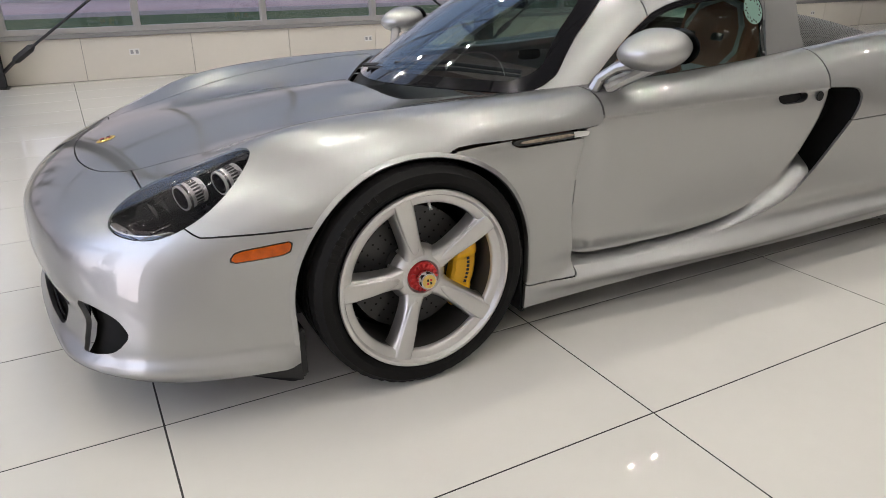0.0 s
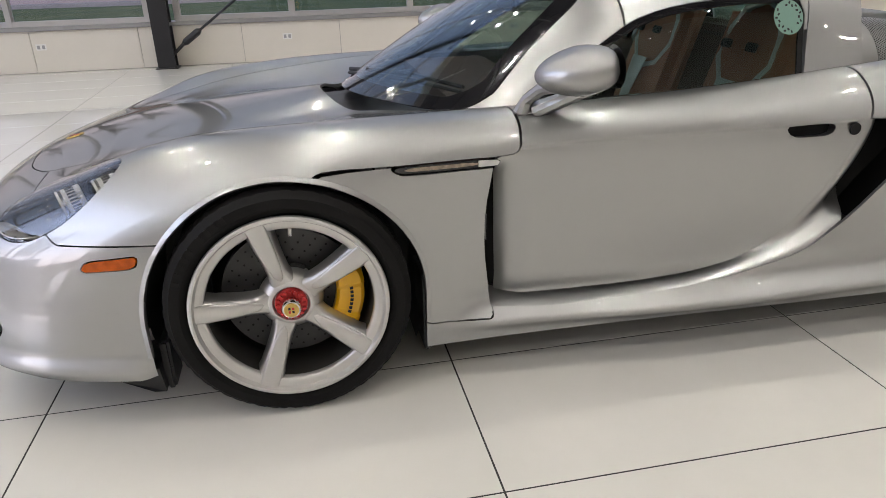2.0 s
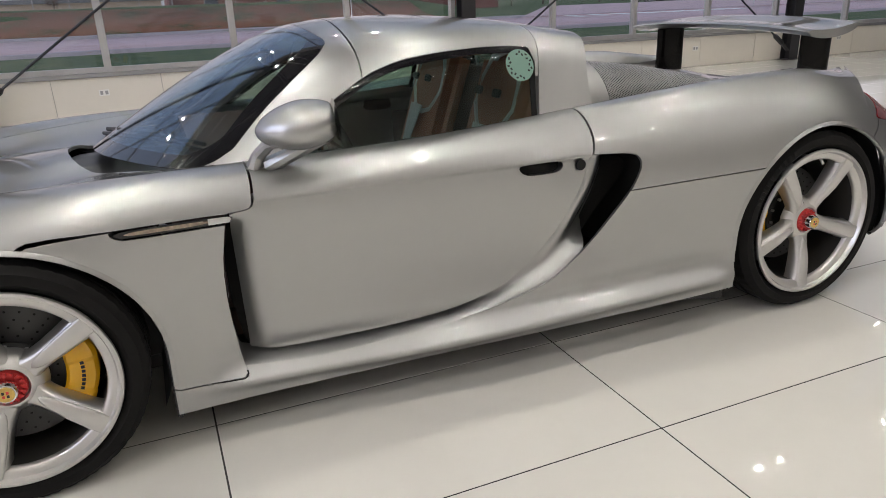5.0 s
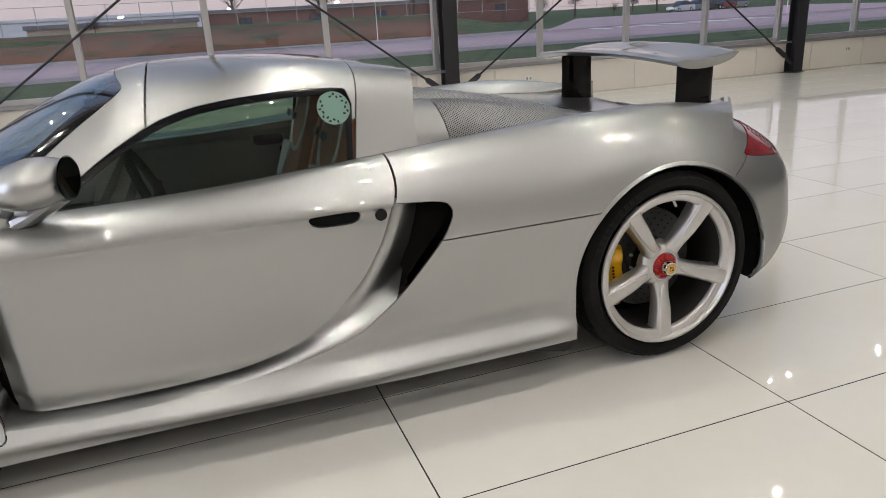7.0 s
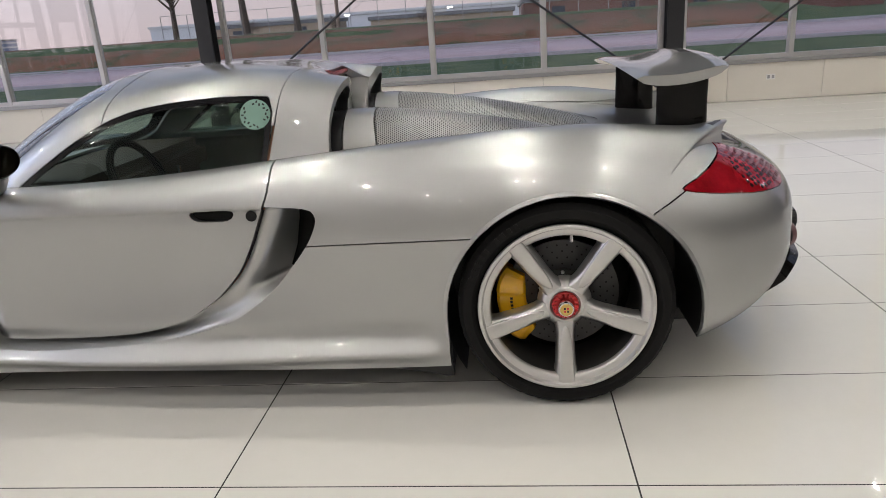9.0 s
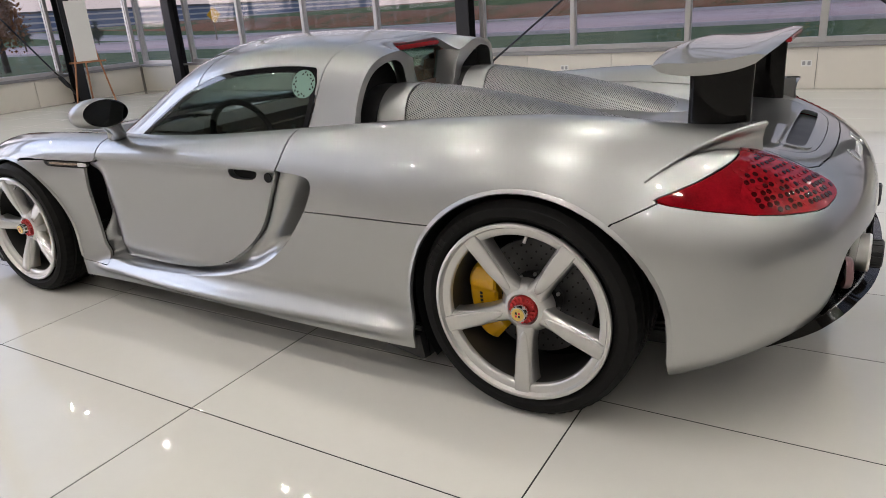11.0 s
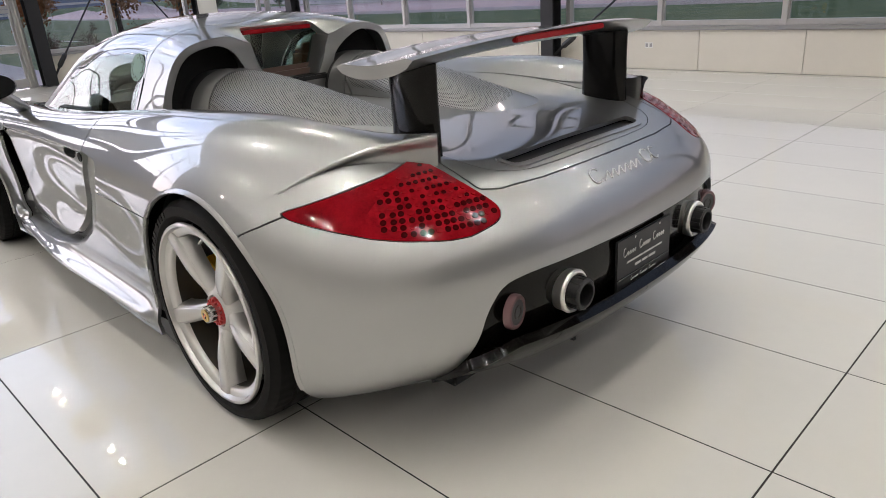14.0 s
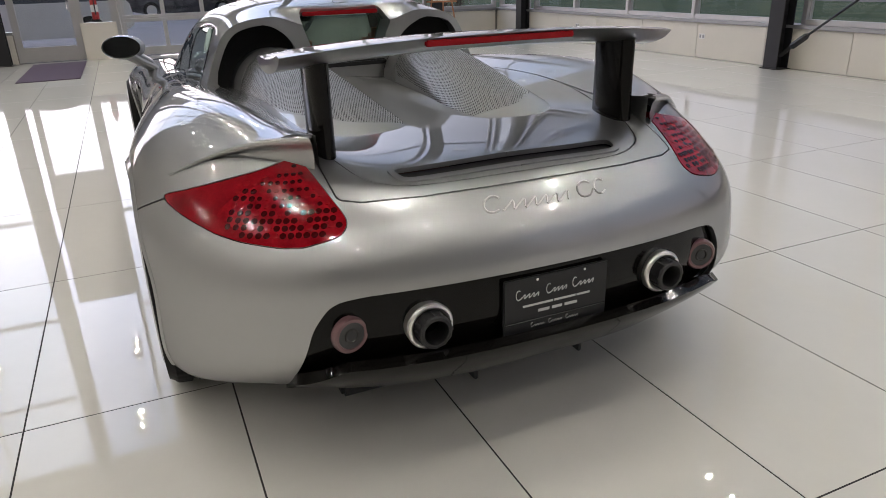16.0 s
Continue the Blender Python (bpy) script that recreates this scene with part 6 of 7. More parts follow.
def loft_bars(rows):
    """A bar that runs out along z: rows of (radius, half width on top, half width at the foot, front, back)."""
    bm = bmesh.new()
    rings = []
    for r, top, base, y, back in rows:
        e = min(0.004, top * 0.5)
        ring = [(-base, back), (-base * 0.985, back - 0.012), (-base * 0.55 - top * 0.45, y + 0.010), (-top, y + 0.0028), (-top + e, y), (top - e, y), (top, y + 0.0028),
                (base * 0.55 + top * 0.45, y + 0.010), (base * 0.985, back - 0.012), (base, back)]
        rings.append([bm.verts.new((a, b, r)) for a, b in ring])
    for a, b in zip(rings, rings[1:]):
        for k in range(10):
            bm.faces.new((a[k], a[(k + 1) % 10], b[(k + 1) % 10], b[k]))
    bm.faces.new(rings[0])
    bm.faces.new(rings[-1])
    return bm


def spoke_bm(rim_r):
    """The body of a spoke, wide where it grows out of the hub and where it meets the rim."""
    q = rim_r - 0.262
    return loft_bars([(0.034, 0.040, 0.052, -0.056, -0.022), (0.052, 0.030, 0.046, -0.062, -0.024), (0.072, 0.022, 0.037, -0.068, -0.028), (0.095, 0.020, 0.032, -0.074, -0.032), (0.125, 0.021, 0.031, -0.080, -0.034),
                      (0.165, 0.0235, 0.033, -0.086, -0.036), (0.205 + q, 0.0255, 0.036, -0.090, -0.036), (0.232 + q, 0.027, 0.042, -0.092, -0.036), (0.250 + q, 0.028, 0.050, -0.091, -0.036)])


def spoke_face_bm(rim_r):
    """The raised flat blade on a spoke, running to a point near the hub."""
    q = rim_r - 0.262
    return loft_bars([(0.070, 0.0020, 0.0040, -0.0665, -0.050), (0.080, 0.0085, 0.0110, -0.0735, -0.055), (0.096, 0.0135, 0.0165, -0.0785, -0.060), (0.120, 0.0178, 0.0212, -0.0835, -0.064), (0.160, 0.0215, 0.0250, -0.0905, -0.070),
                      (0.205 + q, 0.0242, 0.0275, -0.0955, -0.074), (0.240 + q, 0.0252, 0.0285, -0.0985, -0.076), (0.2555 + q, 0.0254, 0.0285, -0.0985, -0.076), (0.2580 + q, 0.0245, 0.0280, -0.0955, -0.076)])


def caliper_bm(r0, r1, a0, a1):
    bm = bmesh.new()
    n = 40
    rings = []
    for k in range(n):
        t = radians(a0 + (a1 - a0) * k / (n - 1))
        e = abs(2 * k / (n - 1) - 1)
        bulge = 0.009 * max(0.0, math.sin(3 * math.pi * (k + 0.5) / n)) ** 0.5
        ro, ri = r1 - 0.012 * e ** 4 + bulge * 0.5, r0 + 0.02 * e ** 3
        yo = -0.052 - bulge + 0.012 * e ** 4
        ring = [(ri, 0.02), (ri, yo + 0.008), (ri + 0.008, yo), (ro - 0.010, yo), (ro, yo + 0.010), (ro, 0.02)]
        rings.append([bm.verts.new((r * math.cos(t), y, r * math.sin(t))) for r, y in ring])
    for a, b in zip(rings, rings[1:]):
        for j in range(6):
            bm.faces.new((a[j], a[(j + 1) % 6], b[(j + 1) % 6], b[j]))
    bm.faces.new(rings[0])
    bm.faces.new(rings[-1])
    return bm


def wheel(u, v, r, rim_r, w, first, cal_at, s):
    hub = new("wheel")
    hub.parent = car
    hub.matrix_local = pose(u, v, r, 0, 0, 0 if s == -1 else 180)
    hub["label"] = "five-spoke silver wheel with black tyre"
    part("tyre", tyre_bm(r, rim_r, w), M_RUBBER, hub, "black low-profile tyre", smooth=True, angle=28)
    y = -w / 2
    bm = revolve([(rim_r + 0.006, y + 0.006), (rim_r + 0.004, y - 0.002), (rim_r - 0.002, y - 0.005), (rim_r - 0.007, y - 0.004), (rim_r - 0.010, y + 0.004), (rim_r - 0.013, y + 0.010),
                  (rim_r - 0.022, y + 0.013), (rim_r - 0.032, y + 0.016), (rim_r - 0.036, y + 0.021), (rim_r - 0.037, y + 0.034)], 96)
    part("rim", bm, M_WHEEL, hub, smooth=True)
    part("barrel", revolve([(rim_r - 0.0365, y + 0.032), (rim_r - 0.036, y + 0.10), (rim_r - 0.03, -y * 0.8), (rim_r - 0.002, -y * 0.85)], 72), M_BARREL, hub, "silver wheel barrel with shade put into its colour", smooth=True)
    ymove = y + 0.105
    for k in range(5):
        sp = part("spoke", spoke_bm(rim_r), M_WHEEL, hub, smooth=True, angle=50)
        ang = first + 72 * k
        sp.matrix_local = pose(0, ymove, 0, 0, 90 - ang, 0)
        part("spoke_face", spoke_face_bm(rim_r), M_WHEEL, sp, "flat raised face of the spoke", smooth=True, angle=42)
    part("hub_boss", revolve([(0.090, ymove - 0.024), (0.084, ymove - 0.042), (0.074, ymove - 0.056), (0.064, ymove - 0.063), (0.056, ymove - 0.069), (0.051, ymove - 0.070), (0.048, ymove - 0.066), (0.045, ymove - 0.055), (0.0, ymove - 0.055)], 48), M_WHEEL, hub, smooth=True)
    nut = revolve([(0.0445, ymove - 0.055), (0.0445, ymove - 0.068), (0.042, ymove - 0.073), (0.033, ymove - 0.070), (0.0, ymove - 0.071)], 48)
    nu_ob = part("centre_nut", nut, M_REDNUT, hub, "red central wheel nut", smooth=True)
    for k in range(16):
        t = 2 * math.pi * k / 16
        part("nut_tooth", box(-0.0035, 0.0035, ymove - 0.079, ymove - 0.070, 0.031, 0.0425, 0.001, pose(0, 0, 0, 0, math.degrees(t), 0)), M_REDNUT, nu_ob)
    part("hub_cap", revolve([(0.026, ymove - 0.080), (0.026, ymove - 0.103), (0.024, ymove - 0.107), (0.0, ymove - 0.108)], 36), M_CHROME, hub, "bright metal hub cap", smooth=True)
    part("crest_disc", revolve([(0.020, ymove - 0.1075), (0.020, ymove - 0.1095), (0.0, ymove - 0.1100)], 28), M_GOLD, hub, "small gold crest disc", smooth=True)
    for dx, dz, mt in ((-0.007, 0.007, M_BLACKP), (0.007, 0.007, M_REDNUT), (-0.007, -0.007, M_REDNUT), (0.007, -0.007, M_BLACKP)):
        part("crest_field", box(dx * 0.7 - 0.0030, dx * 0.7 + 0.0030, ymove - 0.1106, ymove - 0.1099, dz * 0.7 - 0.0036, dz * 0.7 + 0.0036), mt, hub)
    disc = part("brake_disc", revolve([(0.085, 0.02), (0.19, 0.02), (0.19, -0.014), (0.085, -0.014)], 72), M_DISC, hub, "dark drilled brake disc", smooth=True)
    # thin near-black discs paint shaded drill holes; the brake disc stays solid
    bm = bmesh.new()
    for ring_k, (rr, cnt) in enumerate(((0.105, 20), (0.128, 24), (0.150, 28), (0.172, 32))):
        for k in range(cnt):
            t = 2 * math.pi * (k + 0.5 * ring_k) / cnt
            bmesh.ops.create_cone(bm, cap_ends=True, segments=8, radius1=0.0032, radius2=0.0032, depth=0.002, matrix=Matrix.Translation((rr * math.cos(t), -0.0146, rr * math.sin(t))) @ pose(0, 0, 0, 90, 0, 0))
    tagged(part("drilled_holes", bm, M_DARK, disc, "rows of small dark discs painting the shade in drilled holes"), kind="stuff")
    part("disc_bell", revolve([(0.0, -0.03), (0.075, -0.03), (0.088, -0.02), (0.09, 0.0)], 40), M_BLACKP, hub, smooth=True)
    cal = part("brake_caliper", caliper_bm(0.126, rim_r - 0.057, cal_at - 40, cal_at + 40), M_CALIPER, hub, "yellow brake caliper", smooth=True, angle=40)
    for k in range(7):
        t = radians(cal_at + 14 - 4.2 * k)
        rr = 0.168 + (rim_r - 0.262) * 0.4
        bar = part("letter_bar", box(-0.004, 0.004, -0.0645, -0.0628, -0.0045, 0.0045, 0.0, pose(rr * math.cos(t), 0, rr * math.sin(t), 0, 90 - math.degrees(t), 0)), M_BLACKP, cal)
    rs = (r + rim_r) / 2 + 0.004
    for k in range(9):
        t = radians(118 + 4.6 * k + (4 if k > 3 else 0))
        part("sidewall_mark", box(-0.0065, 0.0065, y - 0.0012, y + 0.004, -0.010, 0.010, 0.001, pose(rs * math.cos(t), 0, rs * math.sin(t), 0, 90 - math.degrees(t), 0)), M_SIDEWALL, hub)
    for k in range(10):
        t = radians(36 * k + 18)
        part("bell_bolt", revolve([(0.0, -0.036), (0.005, -0.036), (0.006, -0.033), (0.006, -0.026)], 8), M_SATIN, hub, smooth=True).matrix_local = pose(0.080 * math.cos(t), 0.0, 0.080 * math.sin(t))
    t = radians(85)
    part("valve_stem", tube([((rim_r - 0.03) * math.cos(t), y + 0.04, (rim_r - 0.03) * math.sin(t)), ((rim_r - 0.055) * math.cos(t), y + 0.015, (rim_r - 0.055) * math.sin(t))], 0.005, 8), M_SATIN, hub, "small metal tyre valve")
    # near-black shell paints the shade deep inside the wheel
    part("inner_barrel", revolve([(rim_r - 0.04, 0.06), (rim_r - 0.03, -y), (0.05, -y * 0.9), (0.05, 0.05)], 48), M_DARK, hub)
    return hub


for s in (-1, 1):
    wheel(0.0, s * 0.803, 0.334, 0.262, 0.262, 106 if s == -1 else 74, -10 if s == -1 else 190, s)
    wheel(2.73, s * 0.790, 0.3545, 0.281, 0.325, 54 if s == -1 else 126, 190 if s == -1 else -10, s)
    for cu, cz, rr, lap in ((0.0, 0.318, 0.386, 0.45), (2.752, 0.338, 0.424, 0.56)):
        bm = bmesh.new()
        rings = []
        for v in (0.85 if cu < 1 else 0.895, 0.50):
            rings.append([bm.verts.new((cu + rr * math.cos(t), s * v, cz + rr * 0.985 * math.sin(t))) for t in np.linspace(-0.29 if cu > 1 else -lap, math.pi + lap, 40)])
        for k in range(39):
            bm.faces.new((rings[0][k], rings[0][k + 1], rings[1][k + 1], rings[1][k]))
        bm.faces.new(rings[1])
        part("wheel_liner", bm, M_BLACKP, car, "black wheel arch liner", smooth=True)
part("underbody", box(-.70, 3.30, -.50, .50, .10, .16, 0.01), M_BLACKP, car, "flat black underbody")
part("underbody", box(.40, 2.30, -.78, .78, .13, .16, 0.01), M_BLACKP, car, "flat black underbody")
for s in (-1, 1):
    part("mud_flap", box(-.372, -.345, min(s * .74, s * .855), max(s * .74, s * .855), .085, .24, 0.008), M_BLACKP, car)
    part("mud_flap", box(.372, .392, min(s * .70, s * .858), max(s * .70, s * .858), .105, .36, 0.006), M_BLACKP, car)
    part("mud_flap", box(2.315, 2.345, min(s * .70, s * .87), max(s * .70, s * .87), .085, .22, 0.006), M_BLACKP, car)
    wedge = [(1.93, .166), (2.335, .186), (2.350, .100), (2.325, .098), (2.20, .124), (2.04, .146)]
    bm = bmesh.new()
    ends = [[bm.verts.new((u, s * v, z)) for u, z in wedge] for v in (.875, .905)]
    bm.faces.new(ends[0])
    bm.faces.new(ends[1])
    for k in range(6):
        bm.faces.new((ends[0][k], ends[0][(k + 1) % 6], ends[1][(k + 1) % 6], ends[1][k]))
    part("sill_flap", bm, M_BLACKP, car, "black flap under the sill before the rear wheel")
    wedge = [(-.64, .150), (-.50, .160), (-.376, .170), (-.368, .096), (-.40, .099), (-.50, .126)]
    bm = bmesh.new()
    ends = [[bm.verts.new((u, s * v, z)) for u, z in wedge] for v in (.70, .880)]
    bm.faces.new(ends[0])
    bm.faces.new(ends[1])
    for k in range(6):
        bm.faces.new((ends[0][k], ends[0][(k + 1) % 6], ends[1][(k + 1) % 6], ends[1][k]))
    for p in ends[1]:
        p.co.y -= s * 0.09 * max(0.0, -0.40 - p.co.x) / 0.24
    part("splitter", bm, M_BLACKP, car, "black wedge under the front bumper")

# mirrors
for s in (-1, 1):
    bm = bmesh.new()
    bmesh.ops.create_uvsphere(bm, u_segments=40, v_segments=24, radius=1.0)
    for p in bm.verts:
        x, y, z = p.co
        fat = 1.0 - 0.16 * max(0, -x)
        p.co = (x * 0.118, y * 0.108 * fat, z * 0.064 * fat + 0.006 * x)
    for p in bm.verts:
        if p.co.x > 0.085:
            p.co.x = 0.085 + (p.co.x - 0.085) * 0.15
    house = part("mirror_housing", bm, M_PAINT, car, "silver oval door mirror", smooth=True)
    house.matrix_local = pose(0.800, s * 0.905, 0.916, 0, -3, 8 * s)
    part("mirror_glass", revolve([(0.0, -0.001), (0.92, -0.001), (1.0, 0.0), (0.0, 0.001)], 36), M_MIRRORG, house, "mirror glass with a dark reflection put into its colour").matrix_local = pose(0.0935, 0, 0.003, 0, 0, 90) @ Matrix.Diagonal((0.094, 1.0, 0.055, 1))
    part("mirror_arm", tube([(0.690, s * 0.772, 0.792), (0.700, s * 0.785, 0.826), (0.725, s * 0.830, 0.862), (0.765, s * 0.885, 0.885)], 0.018, 10, radii=[0.030, 0.022, 0.022, 0.034], flat=0.8), M_PAINT, car, "slim silver front strut of the mirror", smooth=True)
    part("mirror_arm", tube([(0.725, s * 0.775, 0.790), (0.775, s * 0.800, 0.815), (0.830, s * 0.850, 0.852), (0.865, s * 0.890, 0.885)], 0.020, 10, radii=[0.034, 0.028, 0.028, 0.036], flat=0.8), M_PAINT, car, "slim silver rear strut of the mirror", smooth=True)
    part("mirror_foot", box(0.662, 0.778, min(s * .752, s * .792), max(s * .752, s * .792), 0.776, 0.800, 0.010), M_PAINT, car, smooth=True)

# cowl, wipers, interior
cowl = skin.inside(COWL, "uv", 0.0)
cowl = cowl.keep(0.6 - cowl.p[:, 2])
cowl.both().moved(-0.034).build("cowl_panel", M_BLACKP, car, 0.006, "black cowl at the foot of the windscreen")
part("wiper", tube([(.275, .10, .794), (.360, -.12, .811), (.455, -.32, .820), (.565, -.535, .812)], 0.012, 6, radii=[0.010, 0.013, 0.011, 0.007], flat=0.7), M_BLACKP, car, "black wiper arm")
part("wiper", tube([(.33, -.03, .822), (.44, -.26, .836), (.578, -.52, .824)], 0.007, 6), M_BLACKP, car, "black wiper blade")
part("wiper", tube([(.285, .18, .796), (.36, -.02, .814), (.465, -.22, .833)], 0.009, 6), M_BLACKP, car, "black wiper arm")
part("dashboard", box(.50, .95, -.58, .58, .60, .775, 0.05), M_DASH, car, "dark dashboard", smooth=True)
part("cabin_tub", box(.45, 1.88, -.60, .60, .20, .32, 0.02), M_DASH, car, "dark cabin floor")
part("rear_bulkhead", box(1.80, 1.86, -.58, .58, .30, .93, 0.02), M_DASH, car, "dark bulkhead behind the seats")
part("centre_console", box(.80, 1.75, -.10, .10, .30, .60, 0.04), M_DASH, car, smooth=True)
for s in (-1, 1):
    seat = new("bucket_seat")
    seat.parent = car
    seat["label"] = "brown leather bucket seat with a silver shell"
    part("cushion", box(1.12, 1.55, s * .34 - .22, s * .34 + .22, .32, .46, 0.05), M_LEATHER, seat, smooth=True)
    bm = box(-0.05, 0.05, -.22, .22, 0, .62, 0.045)
    part("backrest", bm, M_LEATHER, seat, smooth=True).matrix_local = pose(1.58, s * .34, .42, 0, 18, 0)
    part("headrest", box(1.74, 1.80, s * .34 - .12, s * .34 + .12, .93, 1.06, 0.03), M_LEATHER, seat, smooth=True)
    lean = lambda z: 1.565 + 0.32 * (z - 0.50)
    loop = [(lean(z), s * .34 + v, z) for v, z in ((0, .72), (.085, .74), (.150, .82), (.150, .92), (.100, 1.0), (0, 1.03), (-.100, 1.0), (-.150, .92), (-.150, .82), (-.085, .74), (0, .72))]
    part("shell_ring", tube(loop, 0.02, 8, flat=0.7), M_SEATSHELL, seat, "pale shell ring round the headrest", smooth=True)
    part("shell_spine", tube([(lean(.76) - .045, s * .34, .76), (lean(.62) - .055, s * .34, .62), (lean(.50) - .06, s * .34, .50)], 0.045, 8, radii=[0.060, 0.040, 0.026], flat=0.3), M_SEATSHELL, seat, "pale centre panel of the backrest", smooth=True)
    for q in (-1, 1):
        part("belt_slot", box(-.006, .006, -.030, .030, -.016, .016, 0.004, pose(lean(.88) - .052, s * .34 + q * .075, .88, 0, 18, 0)), M_BLACKP, seat, "black belt slot in the shell")
ring = [(0.0 + 0.175 * math.cos(t), 0.175 * math.sin(t)) for t in np.linspace(0, 2 * math.pi, 41)]
steer = part("steering_wheel", tube([(0, a, b) for a, b in ring], 0.015, 10), M_MATTE, car, "black steering wheel", smooth=True)
steer.matrix_local = pose(1.05, -.34, .72, 0, -22, 0)
for a in (0, 180, 270):
    part("wheel_spoke", tube([(0, 0, 0), (0, 0.165 * math.cos(radians(a)), 0.165 * math.sin(radians(a)))], 0.012, 6), M_MATTE, steer)
part("gear_lever", tube([(1.05, 0, .58), (1.05, -.01, .72)], 0.012, 8), M_CHROME, car, smooth=True)
part("rear_view_mirror", box(.86, .89, -.11, .11, 1.005, 1.065, 0.012), M_BLACKP, car, "black rear-view mirror", smooth=True)
near = int(np.argmin((sg.p[:, 0] - 1.648) ** 2 + (sg.p[:, 2] - 0.990) ** 2))
spot, face = Vector(sg.p[near]), Vector(sg.normals()[near])
decal = part("window_decal", revolve([(0.056, -0.0004), (0.056, 0.0004), (0.0, 0.0004)], 40), M_DECAL, sa, "round pale green window decal")
decal.matrix_local = Matrix.Translation(spot + face * 0.0012) @ face.to_track_quat("Y", "Z").to_matrix().to_4x4()
for k in range(22):
    t = 2 * math.pi * k / 22
    rr = 0.047 - 0.008 * (k % 2)
    if 3 <= k % 11 <= 4:
        continue
    part("print_mark", box(-0.0045, 0.0045, 0.0006, 0.0009, -0.003, 0.003, 0.0, pose(rr * math.cos(t), 0, rr * math.sin(t), 0, 40 * k, 0)), M_BLACKP, decal)

# tail details
for s in (-1, 1):
    ex = part("exhaust_tip", revolve([(0.054, 0.12), (0.0575, 0.03), (0.0585, -0.006), (0.0600, -0.014), (0.057, -0.020), (0.051, -0.022), (0.044, -0.016), (0.043, 0.004), (0.040, 0.12)], 40), M_TIP, car, "bright round exhaust tip", smooth=True)
    ex.matrix_local = pose(3.60, s * .347, .450, 0, 0, 90)
    part("exhaust_surround", revolve([(0.066, 0.085), (0.068, 0.066), (0.074, 0.063), (0.078, 0.069), (0.078, 0.090)], 40), M_CARBON, ex, "glossy dark ring round the exhaust", smooth=True)
    cap = part("exhaust_inner", revolve([(0.042, 0.0), (0.042, -0.05), (0.038, -0.054), (0.031, -0.054), (0.030, -0.04), (0.028, 0.06), (0, 0.06)], 32), M_BLACKP, ex, "black inner exhaust ring", smooth=True)
    for k in range(12):
        t = 30 * k
        part("rib", box(-0.004, 0.004, -0.05, -0.002, 0.041, 0.0445, 0.0, pose(0, 0, 0, 0, t, 0)), M_BLACKP, cap)
    fog = part("rear_fog_lamp", revolve([(0.0, -0.006), (0.033, -0.006), (0.034, 0.0), (0.0, 0.01)], 32), M_DISC, car, "round smoked rear lamp with red ring", smooth=True)
    fog.matrix_local = pose(3.566, s * .530, .448, 0, 0, 90 - s * 12) @ Matrix.Diagonal((1, 1, 1, 1))
    part("lamp_ring", revolve([(0.033, -0.004), (0.0345, -0.008), (0.042, -0.008), (0.046, -0.002), (0.046, 0.012)], 32), M_REDRING, fog, "dull red lamp ring", smooth=True)
    part("lamp_core", revolve([(0.013, -0.0065), (0.0145, -0.0090), (0.018, -0.0092), (0.019, -0.0065)], 24), M_BARREL, fog, "pale inner ring of the lamp", smooth=True)
M_PALE = material("pale_grey_print", (0.50, 0.50, 0.49), 0.5, vary=0.05)
plate = part("licence_plate", box(3.618, 3.626, -.155, .155, .372, .528, 0.004), M_BLACKP, car, "black dealer plate with pale lines")
def loops(v0, v1, z, tall, count, wide):
    """A run of slanted handwriting loops as (v, z) points."""
    n = 10 * count
    return [(v0 + (v1 - v0) * k / n - wide * math.cos(2 * math.pi * k / 10) + 0.30 * tall * 0.5 * math.sin(2 * math.pi * k / 10 - 1.57),
             z + tall * 0.5 * (1 + math.sin(2 * math.pi * k / 10 - 1.57))) for k in range(n + 1)]


def plate_stroke(v0, v1, z, tall, count, r):
    """One handwritten-looking word, kept as a tall hook and plain loops."""
    hook = [(v0 + 0.30 * tall * math.cos(a) + 0.22 * tall, z + tall * 0.5 + tall * 0.55 * math.sin(a)) for a in np.linspace(1.0, 5.4, 12)]
    for pts in (hook, loops(v0 + 0.55 * tall, v1, z, tall * 0.48, count, tall * 0.10)):
        part("plate_stroke", tube([(3.6268, v, q) for v, q in pts], r, 5), M_PALE, plate, "pale slanted script stroke")


for v0, v1 in ((-.118, -.052), (-.030, .030), (.048, .112)):
    plate_stroke(v0, v1, .473 + 0.02 * v0, .024, 4, 0.0013)
for v0, v1 in ((-.075, -.035), (-.022, .018), (.030, .068)):
    plate_stroke(v0, v1, .387, .011, 4, 0.0008)
for v0, v1, z, h in ((-.10, -.012, .446, .0055), (-.008, .056, .446, .0055), (.060, .10, .446, .0055), (-.055, -.022, .4255, .0075), (-.014, .016, .4255, .0075), (.024, .062, .4255, .0075)):
    part("plate_line", box(3.6262, 3.6272, v0, v1, z, z + h), M_PALE, plate, "pale printed line")
part("plate_frame", box(3.6262, 3.6285, -.150, .150, .4065, .4090, 0.0004), M_BLACKG, plate)
for q in (-.06, .08):
    part("plate_screw", revolve([(0.0, -0.002), (0.004, -0.002), (0.004, 0.0)], 10), M_CHROME, plate).matrix_local = pose(3.6265, q, .517, 0, 0, 90)

# raised script on the tail, kept as plain slanted strokes
script = new("name_script")
script.parent = car
script["label"] = "thin bright raised script line on the tail"
tail_pts = whole_tail.both().p
tail_v, tail_z = tail_pts[:, 1], tail_pts[:, 2]


def on_tail(v, z):
    d2 = (tail_v - v) ** 2 + (tail_z - z) ** 2
    near = np.argsort(d2)[:6]
    wt = 1 / (d2[near] + 1e-6)
    return (float((tail_pts[near, 0] * wt).sum() / wt.sum()) + 0.002, v, z)


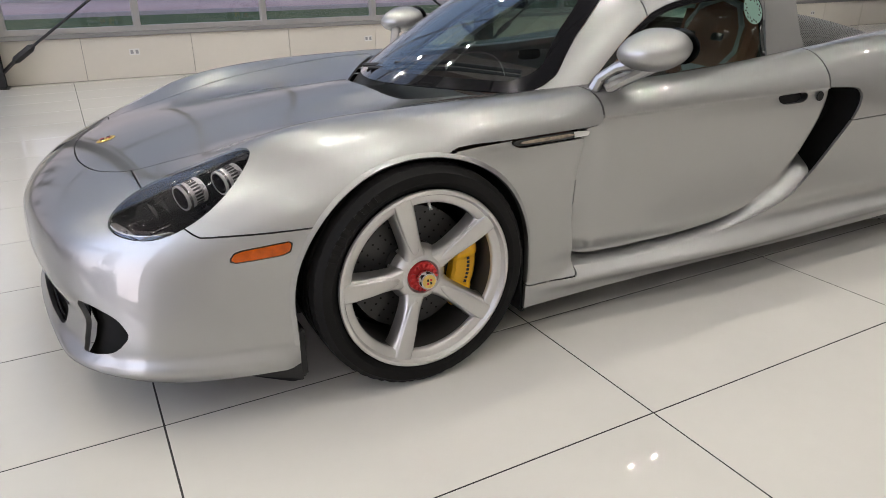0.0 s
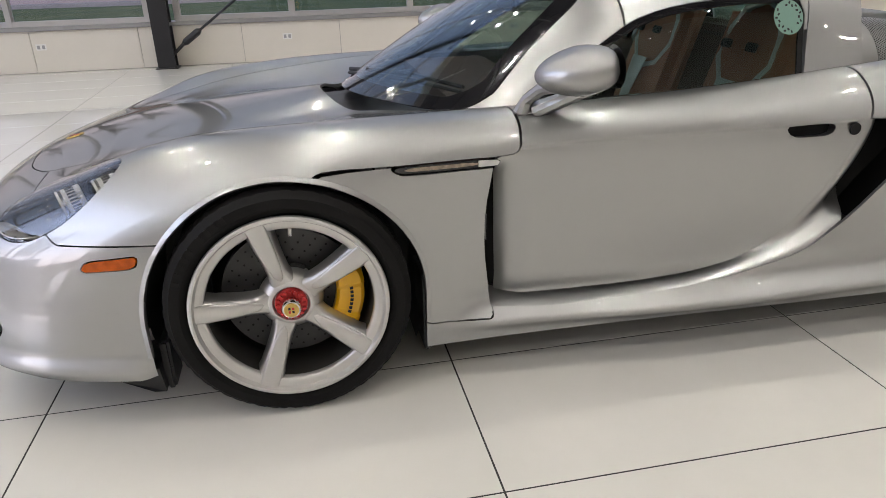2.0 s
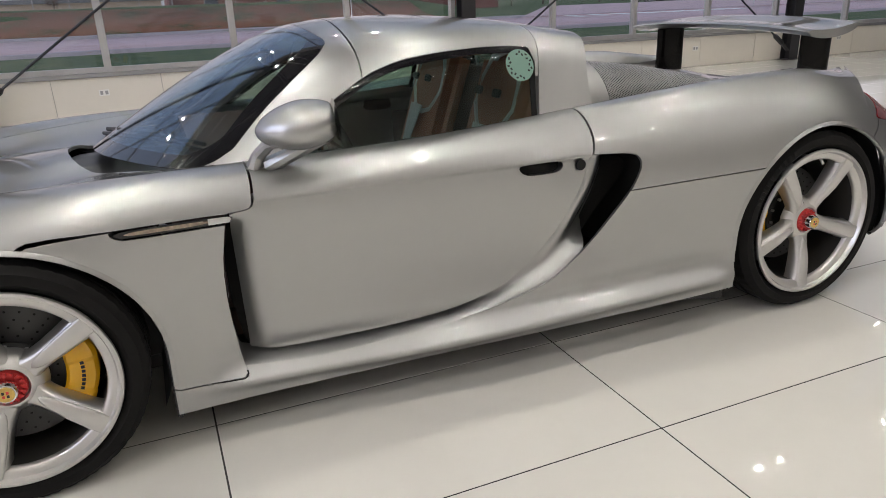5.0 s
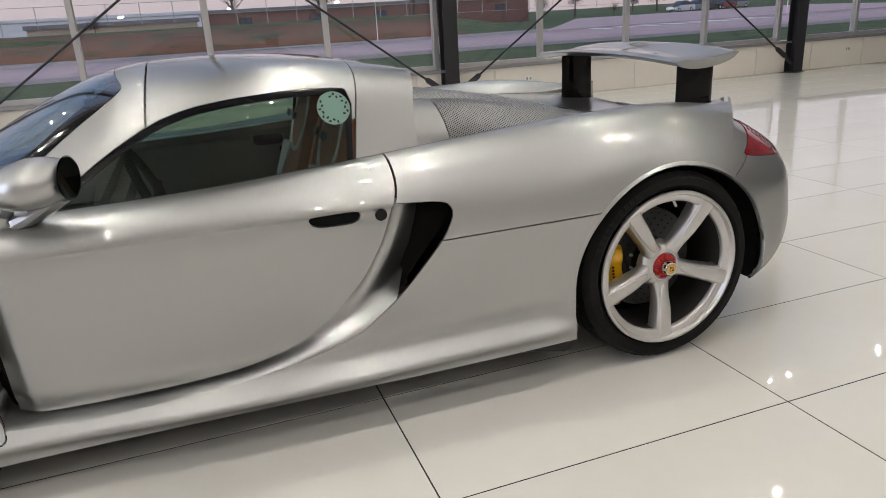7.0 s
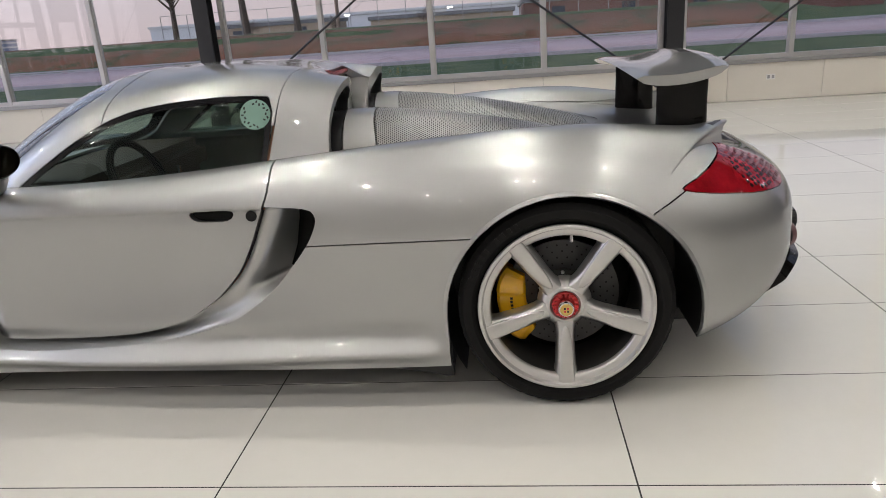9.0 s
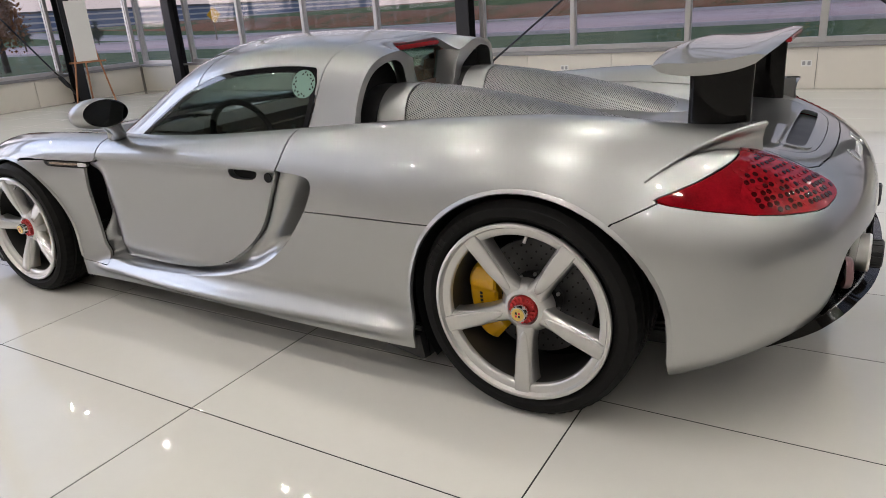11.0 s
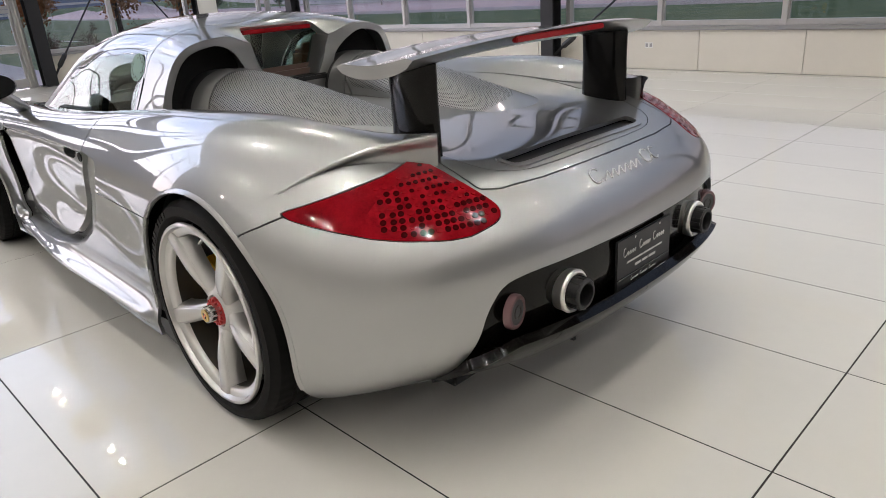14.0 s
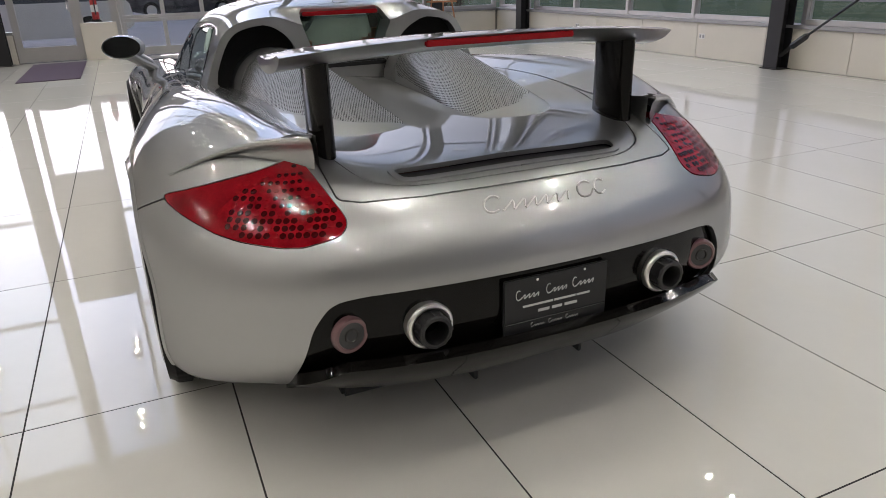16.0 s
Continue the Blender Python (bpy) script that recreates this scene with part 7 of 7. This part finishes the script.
def script_stroke(pts, r=0.0026):
    part("stroke", tube([on_tail(v + 0.55 * (z - 0.69), z) for v, z in pts], r, 6), M_SATIN, script, smooth=True)


# one open hook, a low wavy line, then two taller hooks
script_stroke([(-.150 + 0.024 * math.cos(t), .703 + 0.014 * math.sin(t)) for t in np.linspace(0.7, 5.4, 14)])
script_stroke(loops(-.118, .072, .6895, .0155, 6, 0.0040), 0.0022)
script_stroke([(.118 + 0.024 * math.cos(t), .703 + 0.014 * math.sin(t)) for t in np.linspace(0.7, 6.1, 14)])
script_stroke([(.165 + 0.018 * math.cos(t), .703 + 0.013 * math.sin(t)) for t in np.linspace(0.7, 5.6, 14)])

# gold crest on the nose and a small washer jet by each headlamp
crest_near = int(np.argmin((hood.p[:, 0] + 0.715) ** 2 + hood.p[:, 1] ** 2 * 4))
cn = Vector(hood.normals()[crest_near])
cn.y = 0
crest = part("hood_crest", revolve([(0.0, -0.001), (0.030, -0.001), (0.032, 0.001), (0.028, 0.004), (0.0, 0.005)], 32), M_GOLD, car, "small gold and dark crest on the nose", smooth=True)
crest.matrix_local = Matrix.Translation(Vector(hood.p[crest_near]) * 1.0) @ cn.normalized().to_track_quat("Y", "Z").to_matrix().to_4x4() @ Matrix.Diagonal((0.8, 1, 1, 1))
for k, (x, z) in enumerate(((-0.010, 0.010), (0.010, 0.010), (-0.010, -0.010), (0.010, -0.010))):
    part("crest_field", box(x - 0.007, x + 0.007, 0.0046, 0.0056, z - 0.007, z + 0.007), M_REDNUT if k in (0, 3) else M_BLACKP, crest)
for s in (-1, 1):
    part("washer_jet", tube([(-.80, s * .615, .505), (-.805, s * .618, .530), (-.790, s * .618, .538)], 0.010, 10), M_TIP, car, "small bright headlamp washer jet", smooth=True)


# ---- floor tiles ----
def tile_mesh():
    bm = bmesh.new()
    a, b, c = TX / 2 - JOINT / 2, TY / 2 - JOINT / 2, 0.0006
    low = [bm.verts.new((x, y, -0.010)) for x, y in ((-a, -b), (a, -b), (a, b), (-a, b))]
    edge = [bm.verts.new((x, y, -c)) for x, y in ((-a, -b), (a, -b), (a, b), (-a, b))]
    top = [bm.verts.new((x, y, 0.0)) for x, y in ((-a + c, -b + c), (a - c, -b + c), (a - c, b - c), (-a + c, b - c))]
    bm.faces.new(top)
    for k in range(4):
        j = (k + 1) % 4
        bm.faces.new((low[k], low[j], edge[j], edge[k]))
        bm.faces.new((edge[k], edge[j], top[j], top[k]))
    return bm


first_tile = part("tile", tile_mesh(), M_TILE, floor_slab)
tile_data = first_tile.data
first_tile.location = (TX * 0.5, -TY * 0.5, 0)
far_v, far_f = [], []
shape_v = [tuple(v.co) for v in tile_data.vertices]
shape_f = [tuple(p.vertices) for p in tile_data.polygons]
for i in range(math.floor(X0 / TX) - 1, math.ceil(X1 / TX)):
    for j in range(math.floor(Y0 / TY), math.ceil(Y1 / TY)):
        x, y = TX * (i + 0.5), TY * (j + 0.5)
        if (i, j) == (0, -1) or x < X0 - 0.25 or x > X1 - 0.3 or y > Y1 + 0.29 or y < Y0 + 0.2:
            continue
        if -6.6 < x < 9.2 and -5.6 < y < 7.7:
            ob = new("tile", tile_data)
            ob.parent = floor_slab
            ob.location = (x, y, 0)
        else:
            n0 = len(far_v)
            far_v += [(a + x, b + y, c) for a, b, c in shape_v]
            far_f += [tuple(q + n0 for q in f) for f in shape_f]
far_tiles = obj("tile_field", far_v, far_f, M_TILE, floor_slab, smooth=False)
tagged(far_tiles, kind="stuff")
